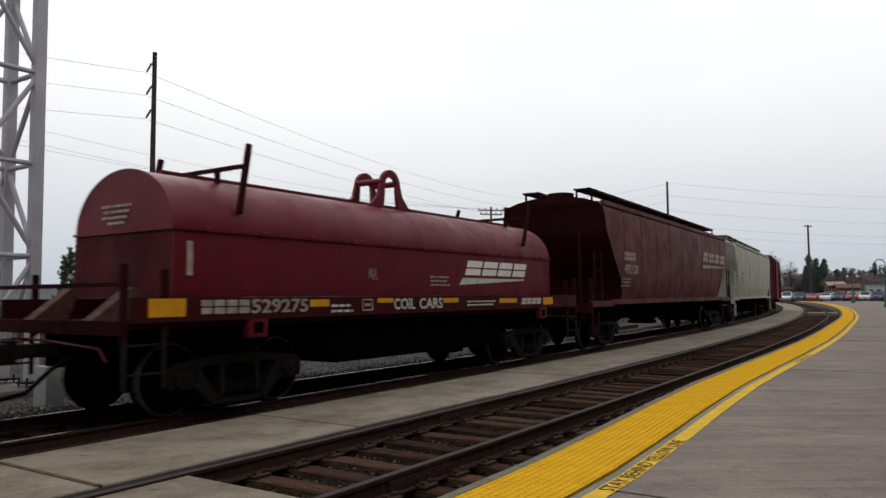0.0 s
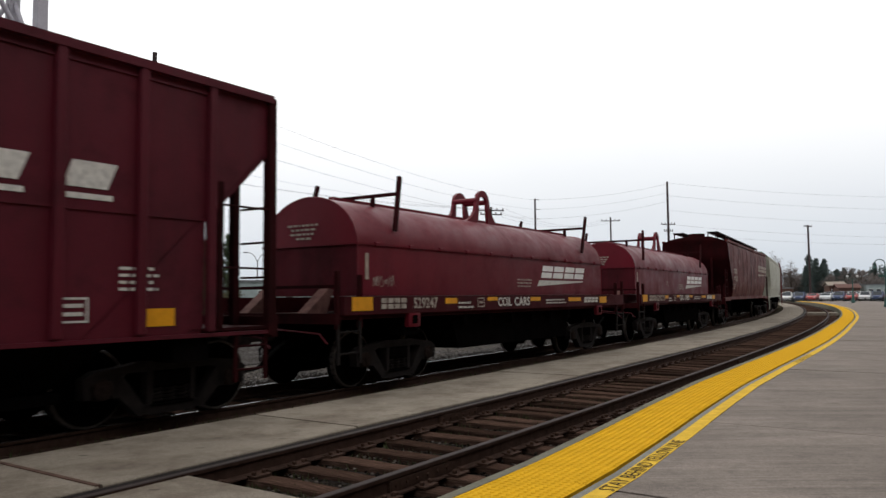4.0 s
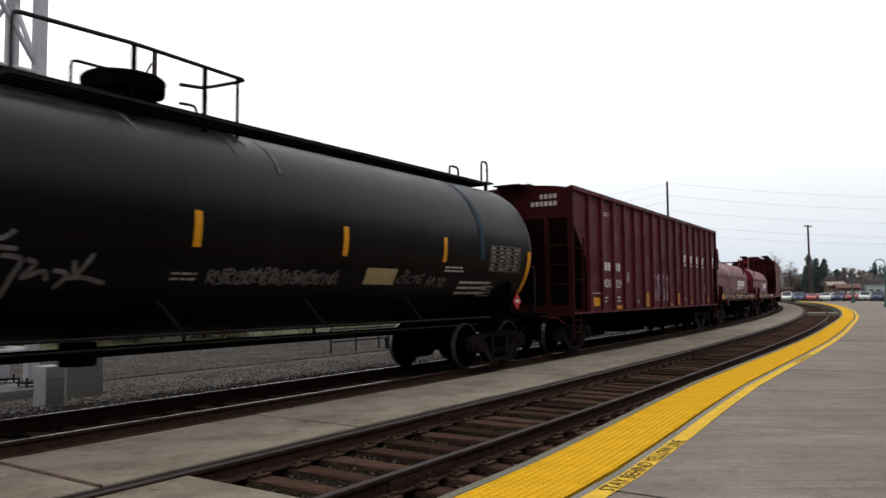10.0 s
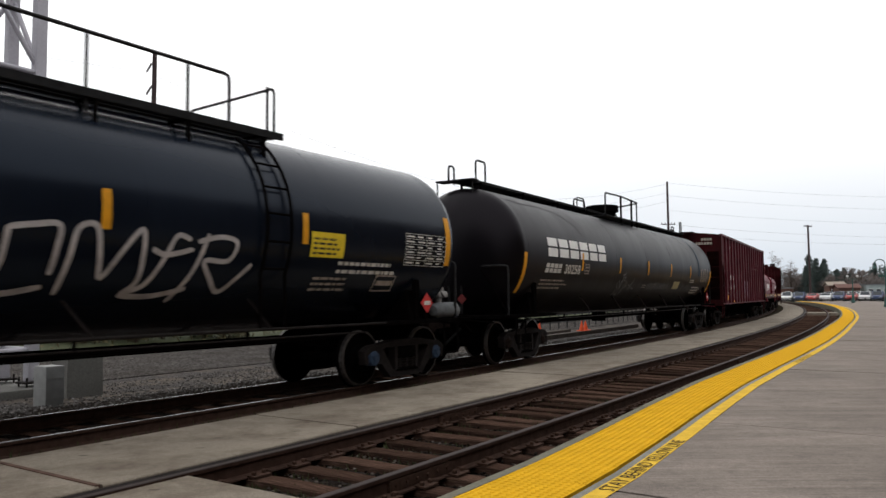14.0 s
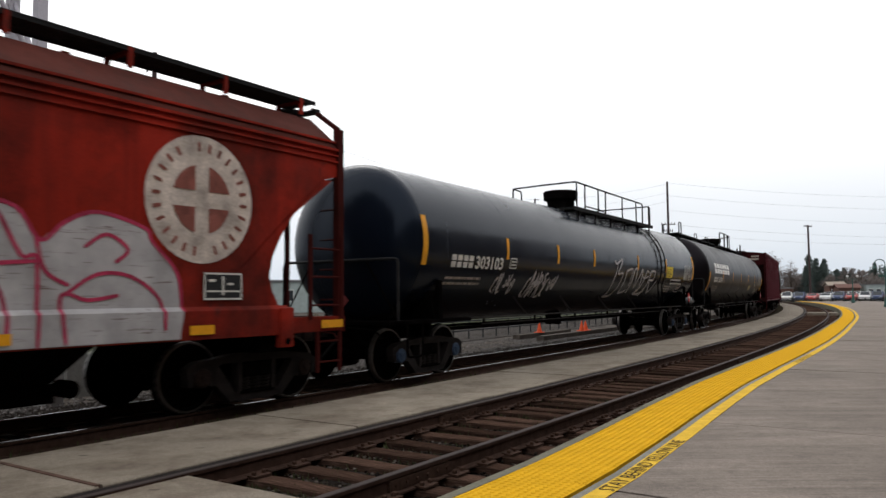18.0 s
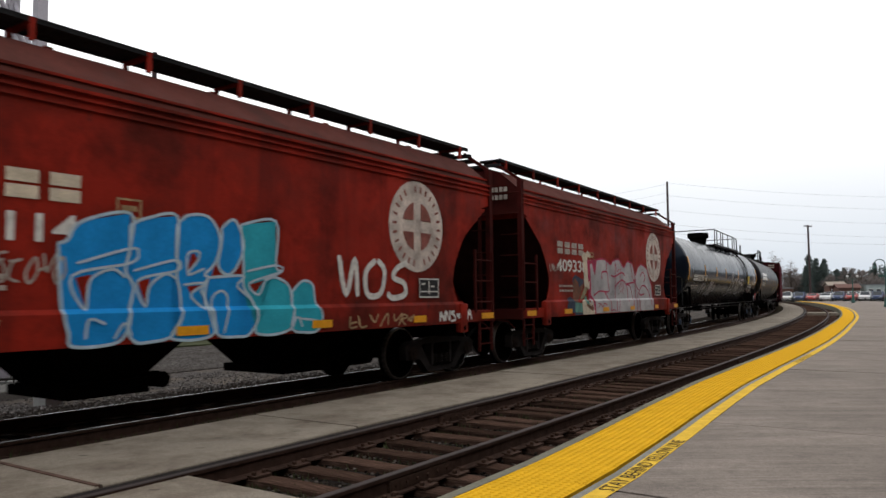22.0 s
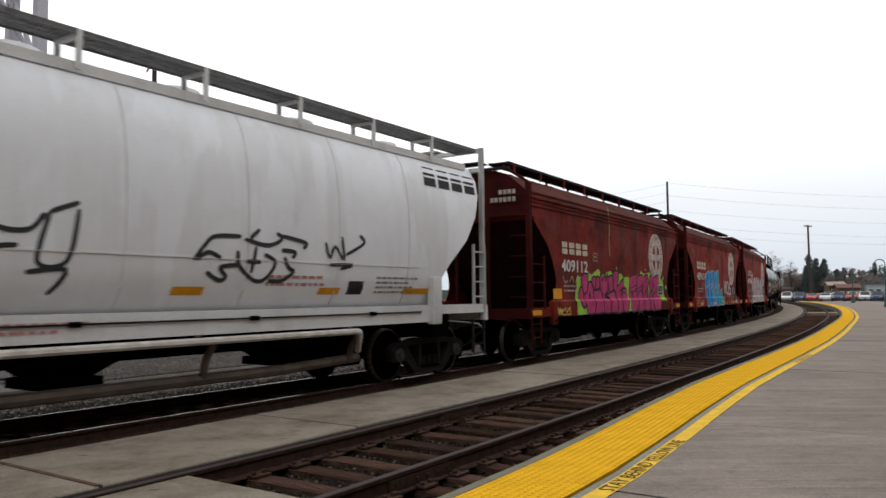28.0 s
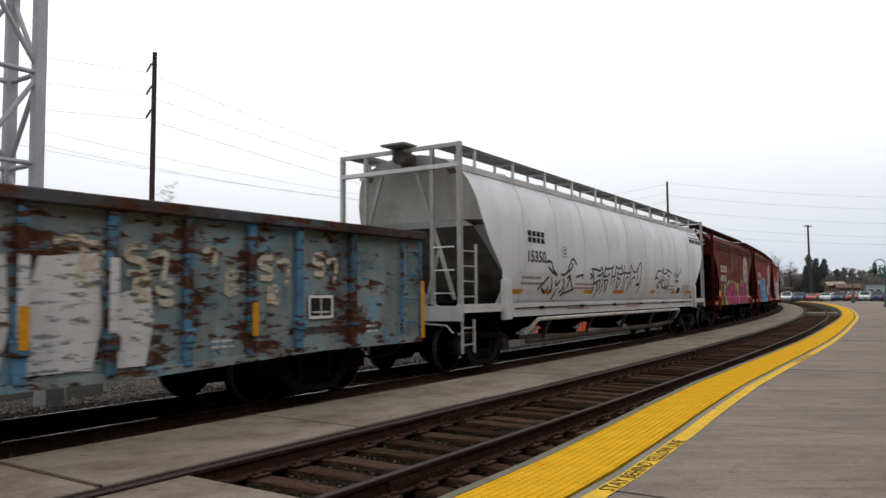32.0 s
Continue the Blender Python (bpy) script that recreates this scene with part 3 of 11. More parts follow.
def side_frame_mesh():
    """Cast side frame: arched top member, pedestal jaws, diagonals and a spring window."""
    bm = bmesh.new()
    y0, y1 = -0.075, 0.075

    def pr(poly):
        prism(bm, poly, y0, y1)

    pr([(-1.12, 0.58), (-0.98, 0.66), (-0.60, 0.70), (-0.60, 0.60), (-0.92, 0.55), (-1.08, 0.50)])
    pr([(-0.60, 0.70), (-0.42, 0.73), (0.42, 0.73), (0.60, 0.70), (0.60, 0.615), (-0.60, 0.615)])
    pr([(1.12, 0.58), (1.08, 0.50), (0.92, 0.55), (0.60, 0.60), (0.60, 0.70), (0.98, 0.66)])
    for s in (-1, 1):
        def mir(poly):
            p = [(s * x, z) for x, z in poly]
            pr(p if s > 0 else list(reversed(p)))
        mir([(1.12, 0.58), (1.10, 0.36), (1.03, 0.36), (1.04, 0.52)])
        mir([(0.75, 0.56), (0.78, 0.36), (0.71, 0.34), (0.66, 0.58)])
        mir([(0.67, 0.62), (0.81, 0.60), (0.76, 0.42), (0.44, 0.11), (0.30, 0.15), (0.37, 0.22)])
        mir([(0.33, 0.64), (0.33, 0.18), (0.26, 0.18), (0.26, 0.64)])
    pr([(-0.40, 0.15), (-0.36, 0.23), (0.36, 0.23), (0.40, 0.15), (0.30, 0.11), (-0.30, 0.11)])
    bmesh.ops.recalc_face_normals(bm, faces=bm.faces[:])
    return mesh_of("side_frame", bm, M_CAST, 30)


def spring_mesh():
    bm = bmesh.new()
    for sx in (0.0,):
        pts = [(sx + 0.07 * math.cos(a), 0.07 * math.sin(a), 0.235 + 0.17 * a / (2 * math.pi * 4)) for a in [2 * math.pi * 4 * k / 40 for k in range(41)]]
        tube(bm, pts, 0.016, 5)
    return mesh_of("coil_spring", bm, M_SPRING, 40)


def cap_mesh():
    bm = bmesh.new()
    lathe(bm, [(0.001, -0.115), (0.045, -0.115), (0.05, -0.10), (0.110, -0.095), (0.122, -0.08), (0.130, 0.06), (0.001, 0.06)], 18)
    for k in range(3):
        a = 2 * math.pi * k / 3 + 0.5
        c = Vector((0.066 * math.cos(a), -0.097, 0.066 * math.sin(a)))
        cyl(bm, c, c + Vector((0, -0.022, 0)), 0.017, 6)
    bmesh.ops.recalc_face_normals(bm, faces=bm.faces[:])
    return mesh_of("bearing_cap", bm, None, 40)


def bolster_mesh():
    bm = bmesh.new()
    rbox(bm, -0.24, 0.24, -1.12, 1.12, 0.42, 0.60, 0.03)
    for s in (-1, 1):
        rbox(bm, s * 0.30 - 0.03, s * 0.30 + 0.03, -0.9, 0.9, 0.30, 0.42, 0.02)
    cyl(bm, (0, 0, 0.6), (0, 0, 0.74), 0.2, 16)
    for s in (-1, 1):
        rbox(bm, -0.285, 0.285, s * 0.92 - 0.02, s * 0.92 + 0.02, 0.16, 0.60, 0.01, 1)
        rbox(bm, -0.29, 0.29, s * 1.03 - 0.10, s * 1.03 + 0.10, 0.205, 0.235, 0.008, 1)
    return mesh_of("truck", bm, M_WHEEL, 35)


WS, RIMS, SF, SPR, CAPM, BOL = wheelset_mesh(), rim_mesh(), side_frame_mesh(), spring_mesh(), cap_mesh(), bolster_mesh()
CAPS = {}
for key, mat in (("blue", M_CAP_BLUE), ("rust", M_CAP), ("grey", M_CAP_GREY)):
    me = CAPM.copy()
    me.materials.append(mat)
    CAPS[key] = me


def linked(name, me, parent, x=0.0, y=0.0, z=0.0, rz=0.0, label=""):
    ob = new(name, me)
    ob.parent = parent
    ob.location = (x, y, z)
    ob.rotation_euler = (0, 0, radians(rz))
    if label:
        tagged(ob, label)
    return ob


def add_truck(car, x, cap="rust"):
    tk = linked("truck", BOL, car, x, 0, 0, 0, "two-axle cast steel truck")
    for y in (-1.03, 1.03):
        linked("side_frame", SF, tk, 0, y, 0)
        for dx in (-0.18, 0.0, 0.18):
            linked("coil_spring", SPR, tk, dx, y, 0)
        for dx in (-0.889, 0.889):
            linked("bearing_cap", CAPS[cap], tk, dx, y, 0.457, 0 if y < 0 else 180, cap.replace("rust", "rust-brown") + " roller bearing cap")
    for dx in (-0.889, 0.889):
        ws = linked("wheelset", WS, tk, dx, 0, 0.457)
        linked("rim", RIMS, tk, dx, 0, 0.457, 0, "bright worn wheel rim")
        linked("rim", RIMS, tk, dx, 0, 0.457, 180, "bright worn wheel rim")
        SPUN.append(ws)
    return tk


def coupler_mesh(reach):
    """Points along +x from the end of the car's sill."""
    bm = bmesh.new()
    rbox(bm, -0.5, reach - 0.24, -0.075, 0.075, 0.79, 0.95, 0.02)
    prism(bm, [(reach - 0.27, 0.74), (reach + 0.02, 0.74), (reach + 0.02, 1.0), (reach - 0.27, 1.0)], -0.16, 0.06)
    rbox(bm, reach - 0.12, reach + 0.10, 0.02, 0.18, 0.76, 0.98, 0.04)
    bmesh.ops.recalc_face_normals(bm, faces=bm.faces[:])
    return bm


def add_ends(car, half, reach_f, reach_r, mat):
    """Couplers, hoses and uncoupling levers at both ends."""
    for s, reach in ((1, reach_f), (-1, reach_r)):
        bm = coupler_mesh(reach)
        bm.transform(Matrix.Translation((s * half, 0, 0)) @ Matrix.Rotation(0 if s > 0 else math.pi, 4, "Z"))
        part("coupler", bm, M_COUPLER, car, "rusty knuckle coupler")
        bm = bmesh.new()
        tube(bm, [(s * (half - 0.1), s * 0.3, 0.78), (s * (half + 0.10), s * 0.28, 0.66), (s * (half + reach * 0.5), s * 0.15, 0.40), (s * (half + reach), s * 0.02, 0.33)], 0.028, 7)
        part("air_hose", bm, M_HOSE, car, "sagging black air hose")
        bm = bmesh.new()
        x = s * (half + 0.10)
        tube(bm, [(x, -1.35, 0.78), (x, -1.2, 0.92), (x, -0.25, 0.98), (x + s * 0.2, -0.1, 1.02)], 0.014, 6)
        tube(bm, [(x, 1.35, 0.78), (x, 1.2, 0.92), (x, 0.25, 0.98), (x + s * 0.2, 0.1, 1.02)], 0.014, 6)
        part("uncoupling_lever", bm, mat, car)


def ladder(car, x, y, z0, z1, width, mat, step=0.42, along="x", name="ladder", r=0.016, stiles=True):
    """Two stiles and rungs; the rungs run along x or y."""
    bm = bmesh.new()
    d = Vector((width / 2, 0, 0)) if along == "x" else Vector((0, width / 2, 0))
    c = Vector((x, y, 0))
    if stiles:
        for s in (-1, 1):
            p = c + d * s
            box(bm, p.x - 0.025, p.x + 0.025, p.y - 0.02, p.y + 0.02, z0, z1)
    n = max(1, int(round((z1 - z0) / step)))
    for k in range(n):
        z = z0 + (k + 0.5) * (z1 - z0) / n
        tube(bm, [c - d + Vector((0, 0, z)), c + d + Vector((0, 0, z))], r, 6)
    return part("grab_iron" if not stiles else name, bm, mat, car, most=12)


def rail_pipe(car, pts, r, mat, name="grab_rail", label=""):
    """Bent pipe; corners are rounded a little."""
    out = []
    P = [Vector(p) for p in pts]
    for i, p in enumerate(P):
        if 0 < i < len(P) - 1:
            a, b = P[i - 1] - p, P[i + 1] - p
            ra, rb = min(0.08, a.length * 0.4), min(0.08, b.length * 0.4)
            q0, q2 = p + a.normalized() * ra, p + b.normalized() * rb
            out += [q0, (q0 + q2) * 0.25 + p * 0.5, q2]
        else:
            out.append(p)
    bm = bmesh.new()
    tube(bm, out, r, 8)
    return part(name, bm, mat, car, label)


# ---------------------------------------------------------------- lettering and marks on the cars' sides
def put_on(bm, shape, skin, lift=0.006):
    """Lays flat outlines of (x, z) on the camera side of a skin y(z)."""
    for poly in shape:
        bm.faces.new([bm.verts.new((x, 0, z)) for x, z in poly])
    drape(bm, skin, lift)


CREASES = {}         # heights at which a skin bends sharply


def drape(bm, skin, lift):
    """Presses flat outlines on a skin, cutting them where it bends."""
    for z in CREASES.get(skin, ()):
        bmesh.ops.bisect_plane(bm, geom=bm.verts[:] + bm.edges[:] + bm.faces[:], plane_co=(0, 0, z), plane_no=(0, 0, 1))
    for v in bm.verts:
        v.co.y = -skin(v.co.z) - lift - v.co.y
    for f in bm.faces:
        f.normal_update()
        if f.normal.y > 0:
            f.normal_flip()


def decal(name, shape, skin, mat, car, label="", lift=0.006, most=0):
    bm = bmesh.new()
    put_on(bm, shape, skin, lift)
    return part(name, bm, mat, car, label, None, most)


def rect(x0, x1, z0, z1, slant=0.0, rows=1):
    out = []
    for k in range(rows):
        a, b = z0 + (z1 - z0) * k / rows, z0 + (z1 - z0) * (k + 1) / rows
        sa, sb = slant * (a - z0), slant * (b - z0)
        out.append([(x0 + sa, a), (x1 + sa, a), (x1 + sb, b), (x0 + sb, b)])
    return out


def words(name, text, x, z, size, skin, mat, car, label="", width=None, lift=0.006):
    """Real characters on a car's side: x, z is the lower left corner, size the height of capitals."""
    cu = bpy.data.curves.new(name, "FONT")
    cu.body, cu.size, cu.resolution_u, cu.offset = text, 1.0, 3, 0.022
    ob = bpy.data.objects.new(name, cu)
    scene.collection.objects.link(ob)
    dg = bpy.context.evaluated_depsgraph_get()
    me = bpy.data.meshes.new_from_object(ob.evaluated_get(dg))
    bpy.data.objects.remove(ob)
    bpy.data.curves.remove(cu)
    xs = [v.co.x for v in me.vertices]
    x_lo, x_hi = min(xs), max(xs)
    k = size / 0.69
    kx = k if width is None else width / (x_hi - x_lo)
    for v in me.vertices:
        zz = z + v.co.y * k
        v.co = (x + (v.co.x - x_lo) * kx, -skin(zz) - lift, zz)
    me.materials.clear()
    me.materials.append(mat)
    o = new(name, me)
    o.parent = car
    if label:
        tagged(o, label)
    return o


def block_letters(name, n, x, z, h, w, gap, skin, mat, car, label, slant=0.0):
    """A maker's mark as plain shapes of the letters' size: two solid bars, one above the other."""
    for k in range(n):
        xa = x + k * (w + gap)
        bm = bmesh.new()
        for q0, q1 in ((0.0, 0.45), (0.55, 1.0)):
            bm.faces.new([bm.verts.new((xa + p * w + slant * q_ * h, 0, z + q_ * h)) for p, q_ in ((0, q0), (1, q0), (1, q1), (0, q1))])
        drape(bm, skin, 0.006)
        part(name, bm, mat, car, label, None)


def small_print(name, lines, x, z, w, h, skin, mat, car, seed=1, label="rows of small stencilled data"):
    """Lines of writing too small to read, as broken bars."""
    rr = random.Random(seed)
    sh = []
    for k in range(lines):
        zz = z + h * (lines - 1 - k) / lines
        hh = h / lines * 0.44
        xx = x
        end = x + w * rr.uniform(0.75, 1.0)
        while xx < end:
            ww = rr.uniform(0.05, 0.16) * max(1.0, h / lines / 0.12)
            sh += rect(xx, min(xx + ww, end), zz, zz + hh)
            xx += ww + 0.03
    return tagged(decal(name, sh, skin, mat, car, label), kind="stuff")


def frame_mark(name, x, z, w, h, skin, mat, car, bars=2, thick=0.022):
    """A consolidated-data stencil: a frame with a few bars in it."""
    t = min(min(w, h) * 0.12, thick)
    sh = rect(x, x + w, z, z + t) + rect(x, x + w, z + h - t, z + h) + rect(x, x + t, z + t, z + h - t) + rect(x + w - t, x + w, z + t, z + h - t)
    for k in range(bars):
        zz = z + t * 2 + (h - 4 * t) * (k + 0.3) / bars
        sh += rect(x + 2.5 * t, x + w - 2.5 * t, zz, zz + (h - 4 * t) / bars * 0.45)
    return decal(name, sh, skin, mat, car)


def ruled_box(x, z, w, h, skin, mat, car, seed):
    """A table of data: thin rules and short unreadable entries."""
    rr = random.Random(seed)
    sh = []
    for k in range(7):
        zz = z + h * k / 6
        sh += rect(x, x + w, zz - 0.004, zz + 0.004)
        if k < 6:
            for j in range(4):
                a = x + w * (j + 0.12) / 4
                sh += rect(a, a + w / 4 * rr.uniform(0.35, 0.75), zz + h * 0.055, zz + h * 0.105)
    for j in (0, 2, 4):
        a = x + w * j / 4
        sh += rect(a - 0.005, a + 0.005, z, z + h, 0, 4)
    return tagged(decal("data_table", sh, skin, mat, car, "ruled table of unreadable data"), kind="stuff")


def ribbon(pts, w, taper=0.7):
    """A brush stroke along points, as a chain of quads; w is its width."""
    P = [Vector((a, b)) for a, b in pts]
    # smooth the line
    Q = []
    for i in range(len(P) - 1):
        p0, p1, p2, p3 = P[max(i - 1, 0)], P[i], P[i + 1], P[min(i + 2, len(P) - 1)]
        for k in range(5):
            t = k / 5
            Q.append(0.5 * ((2 * p1) + (p2 - p0) * t + (2 * p0 - 5 * p1 + 4 * p2 - p3) * t * t + (3 * p1 - p0 - 3 * p2 + p3) * t ** 3))
    Q.append(P[-1])
    L, R_ = [], []
    for i, p in enumerate(Q):
        d = (Q[min(i + 1, len(Q) - 1)] - Q[max(i - 1, 0)])
        d = d.normalized() if d.length > 1e-6 else Vector((1, 0))
        n = Vector((-d.y, d.x)) * (w / 2) * (1 if 0 < i < len(Q) - 1 else taper)
        L.append(p + n)
        R_.append(p - n)
    return [[tuple(L[i]), tuple(L[i + 1]), tuple(R_[i + 1]), tuple(R_[i])] for i in range(len(Q) - 1)]


def strokes(name, lines, w, skin, mat, car, label, lift=0.009, x=0.0, z=0.0, k=1.0, kz=None):
    """Hand-drawn lines on the side, each stroke a part."""
    kz = kz or k
    for n, ln in enumerate(lines):
        bm = bmesh.new()
        for poly in ribbon([(x + a * k, z + b * kz) for a, b in ln], w):
            try:
                bm.faces.new([bm.verts.new((a, 0, b)) for a, b in poly])
            except ValueError:
                pass
        bmesh.ops.remove_doubles(bm, verts=bm.verts[:], dist=0.0002)
        drape(bm, skin, lift + 0.0003 * (n % 4))
        part(name, bm, mat, car, label, None)


GLYPHS = ([(0.3, 0.9), (0.0, 0.8), (0.25, 0.5), (0.3, 0.1), (-0.05, 0.0)], [(0.0, 0.0), (0.18, 0.95), (0.36, 0.05)], [(0.32, 0.85), (0.05, 0.7), (0.0, 0.2), (0.3, 0.05)], [(0.0, 0.9), (0.02, 0.05), (0.3, 0.1)],
          [(0.0, 0.0), (0.04, 0.95), (0.3, 0.75), (0.06, 0.5), (0.34, 0.0)], [(0.15, 0.95), (0.0, 0.4), (0.16, 0.0), (0.34, 0.4), (0.2, 0.95)], [(0.0, 0.9), (0.2, 0.35), (0.4, 0.95)], [(0.0, 0.0), (0.05, 0.9), (0.3, 0.1), (0.36, 0.95)])


def scribble(n, h, pitch, seed):
    """Unreadable hand-drawn strokes, n of them in a row."""
    rr = random.Random(seed)
    out = []
    for k in range(n):
        g = GLYPHS[rr.randrange(len(GLYPHS))]
        up, lean = rr.uniform(0.75, 1.15), rr.uniform(-0.1, 0.25)
        out.append([(k * pitch + (x + lean * z) * pitch * 2.3, z * h * up) for x, z in g])
        if rr.random() < 0.35:
            out.append([(k * pitch, h * rr.uniform(0.3, 0.6)), (k * pitch + pitch * 0.7, h * rr.uniform(0.35, 0.7))])
    return out


def blob_letter(cx, cz, w, h, seed, lumps=11):
    """A fat rounded letter shape as an outline round its middle."""
    rr = random.Random(seed)
    out = []
    for k in range(lumps * 3):
        a = 2 * math.pi * k / (lumps * 3)
        sq = 1 / max(abs(math.cos(a)), abs(math.sin(a)))
        r = (0.62 + 0.38 * min(sq, 1.25) / 1.25) * (1 + 0.10 * math.sin(lumps * a / 2 + seed) + rr.uniform(-0.05, 0.05))
        out.append((cx + w / 2 * r * math.cos(a), cz + h / 2 * r * math.sin(a)))
    return out


def blobs(name, outlines, skin, mat, car, label, lift=0.008):
    """Filled outlines on the side, cut in fine fans so that they follow its curve."""
    bm = bmesh.new()
    for n, o in enumerate(outlines):
        cx, cz = sum(p[0] for p in o) / len(o), sum(p[1] for p in o) / len(o)
        prev = None
        lf = lift + 0.0008 * (n % 5)
        for f in (0.34, 0.67, 1.0):
            ringv = [bm.verts.new((cx + (px - cx) * f, lf - lift, cz + (pz - cz) * f)) for px, pz in o]
            m = len(o)
            if prev is None:
                bm.faces.new(ringv)
            else:
                for i in range(m):
                    j = (i + 1) % m
                    bm.faces.new((prev[i], prev[j], ringv[j], ringv[i]))
            prev = ringv
    drape(bm, skin, lift)
    return part(name, bm, mat, car, label, None)


def fat_letter(lines, w, skin, fill, edge, car, label, lift, x=0.0, z=0.0, k=1.0, kz=None, rim=0.05):
    """A bubble letter of thick round-ended strokes with a dark rim."""
    kz = kz or k
    for width, mat, lf, nm, lb in ((w + 2 * rim, edge, lift, "graffiti_outline", "dark rim of a bubble letter"), (w, fill, lift + 0.003, "graffiti_letter", label)):
        bm = bmesh.new()
        n = 0
        for ln in lines:
            pts = [(x + a * k, z + b * kz) for a, b in ln]
            polys = ribbon(pts, width, 1.0) + [[(p[0] + width / 2 * math.cos(2 * math.pi * j / 12), p[1] + width / 2 * math.sin(2 * math.pi * j / 12)) for j in range(12)] for p in (pts[0], pts[-1])]
            for poly in polys:
                d = 0.0004 * n
                try:
                    bm.faces.new([bm.verts.new((a, d, max(b, 0.985))) for a, b in poly])
                except ValueError:
                    pass
            n += 1
        drape(bm, skin, lf)
        part(nm, bm, mat, car, lb, None)


CARS = []


def car_at(name, u0, u1, spacing, label, group="cars of the freight train", category="freight car"):
    ob = thing(name, Matrix.Identity(4), label, category, group)
    CARS.append((ob, (u0 + u1) / 2, spacing / 2))
    return ob, (u1 - u0) / 2


def flat(y):
    return lambda z: y


# ---------------------------------------------------------------- coil car
M_SILL = paint("grimy_maroon_sill_paint", (0.048, 0.0045, 0.0075), 0.6, dirt=(0.010, 0.005, 0.005), dirty=0.6, fade=0.2, streak=0.4, spec=0.1)
M_BARE = plain("dusty_brown_steel", (0.105, 0.052, 0.045), 0.8, 0.1, 0.3, 9.0)
M_TIMBER = plain("pale_sign_paint", (0.40, 0.34, 0.28), 0.8, 0.0, 0.2, 9.0)


def coil_car(u0, u1, number, seed, rf, rr_, mark_w, num_at, num_w):
    car, h = car_at("coil_car", u0, u1, 8.35, "maroon coil steel car with an arched lift-off hood", "cars of the freight train", "coil car")
    hx0, hx1, hy = -h + 0.94, h - 0.72, 1.05
    # hood: straight lower side, arched upper half
    bm = bmesh.new()
    up = [(hy * math.cos(a), 2.33 + 0.82 * math.sin(a)) for a in [math.pi * k / 22 for k in range(23)]]
    sec = [(hy, 1.48)] + up + [(-hy, 1.48)]
    rows = loft(bm, [[Vector((x, y, z)) for y, z in sec] for x in (hx0, hx0 + 0.02, hx1 - 0.02, hx1)])
    for r_ in (rows[0], rows[-1]):
        bm.faces.new(r_[1:-1])
        bm.faces.new((r_[0], r_[1], r_[-2], r_[-1]))
    bmesh.ops.recalc_face_normals(bm, faces=bm.faces[:])
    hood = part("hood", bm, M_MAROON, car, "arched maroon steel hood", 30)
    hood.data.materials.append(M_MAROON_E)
    # the rear end panel takes the shaded maroon
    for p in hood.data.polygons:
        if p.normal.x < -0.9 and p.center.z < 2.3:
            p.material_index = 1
    bm = bmesh.new()
    for x in (hx0 + 0.006, hx1 - 0.006):
        rim = [Vector((x, y, z)) for y, z in [(hy, 1.50)] + up + [(-hy, 1.50)]]
        tube(bm, rim, 0.014, 6)
    part("end_rim", bm, M_MAROON, hood, most=16)
    bm = bmesh.new()
    for s in (-1, 1):
        box(bm, hx0 - 0.03, hx1 + 0.03, s * (hy + 0.012) - 0.018, s * (hy + 0.012) + 0.018, 2.315, 2.35)
        n = 11
        for k in range(n):
            x = hx0 + 0.5 + (hx1 - hx0 - 1.0) * k / (n - 1)
            rbox(bm, x - 0.06, x + 0.06, s * hy - 0.045, s * hy + 0.045, 2.30, 2.37, 0.012, 1)
    box(bm, hx0 - 0.03, hx0, -hy, hy, 2.315, 2.35)
    part("seam_ledge", bm, M_MAROON, hood, "flanged seam along the hood", most=16)
    bm = bmesh.new()
    box(bm, hx0 + 0.55, hx1 - 0.1, -0.05, 0.05, 3.10, 3.22)
    for k in range(8):
        x = hx0 + 0.9 + k * 1.15
        box(bm, x, x + 0.03, -0.16, 0.16, 3.08, 3.17)
    part("ridge_beam", bm, M_MAROON, hood, most=16)
    # pair of lifting loops at mid-length
    for y in (-0.30, 0.30):
        bm = bmesh.new()
        out = [(-0.86, 3.30), (-0.55, 3.40), (-0.36, 3.58), (-0.29, 3.78)] + arc(0, 3.78, 0.29, 180, 0, 10)[1:-1] + [(0.29, 3.78), (0.36, 3.58), (0.55, 3.40), (0.86, 3.30)]
        inn = [(-0.24, 3.30), (-0.21, 3.42), (-0.19, 3.58), (-0.18, 3.76)] + arc(0, 3.76, 0.18, 180, 0, 10)[1:-1] + [(0.18, 3.76), (0.19, 3.58), (0.21, 3.42), (0.24, 3.30)]
        for i in range(len(out) - 1):
            prism(bm, [out[i], out[i + 1], inn[i + 1], inn[i]], y - 0.035, y + 0.035)
        bmesh.ops.remove_doubles(bm, verts=bm.verts[:], dist=0.001)
        bmesh.ops.recalc_face_normals(bm, faces=bm.faces[:])
        bm.transform(Matrix.Translation((0.11, 0, -0.22)))
        part("lifting_loop", bm, M_MAROON, hood, "arched lifting loop", 40)
    bm = bmesh.new()
    tube(bm, [(0.11 - 0.235, -0.32, 3.61), (0.11 - 0.235, 0.32, 3.61)], 0.06, 10)
    tube(bm, [(0.11 + 0.235, -0.32, 3.61), (0.11 + 0.235, 0.32, 3.61)], 0.06, 10)
    part("loop_bar", bm, M_MAROON, hood, "round bar between the lifting loops", most=16)
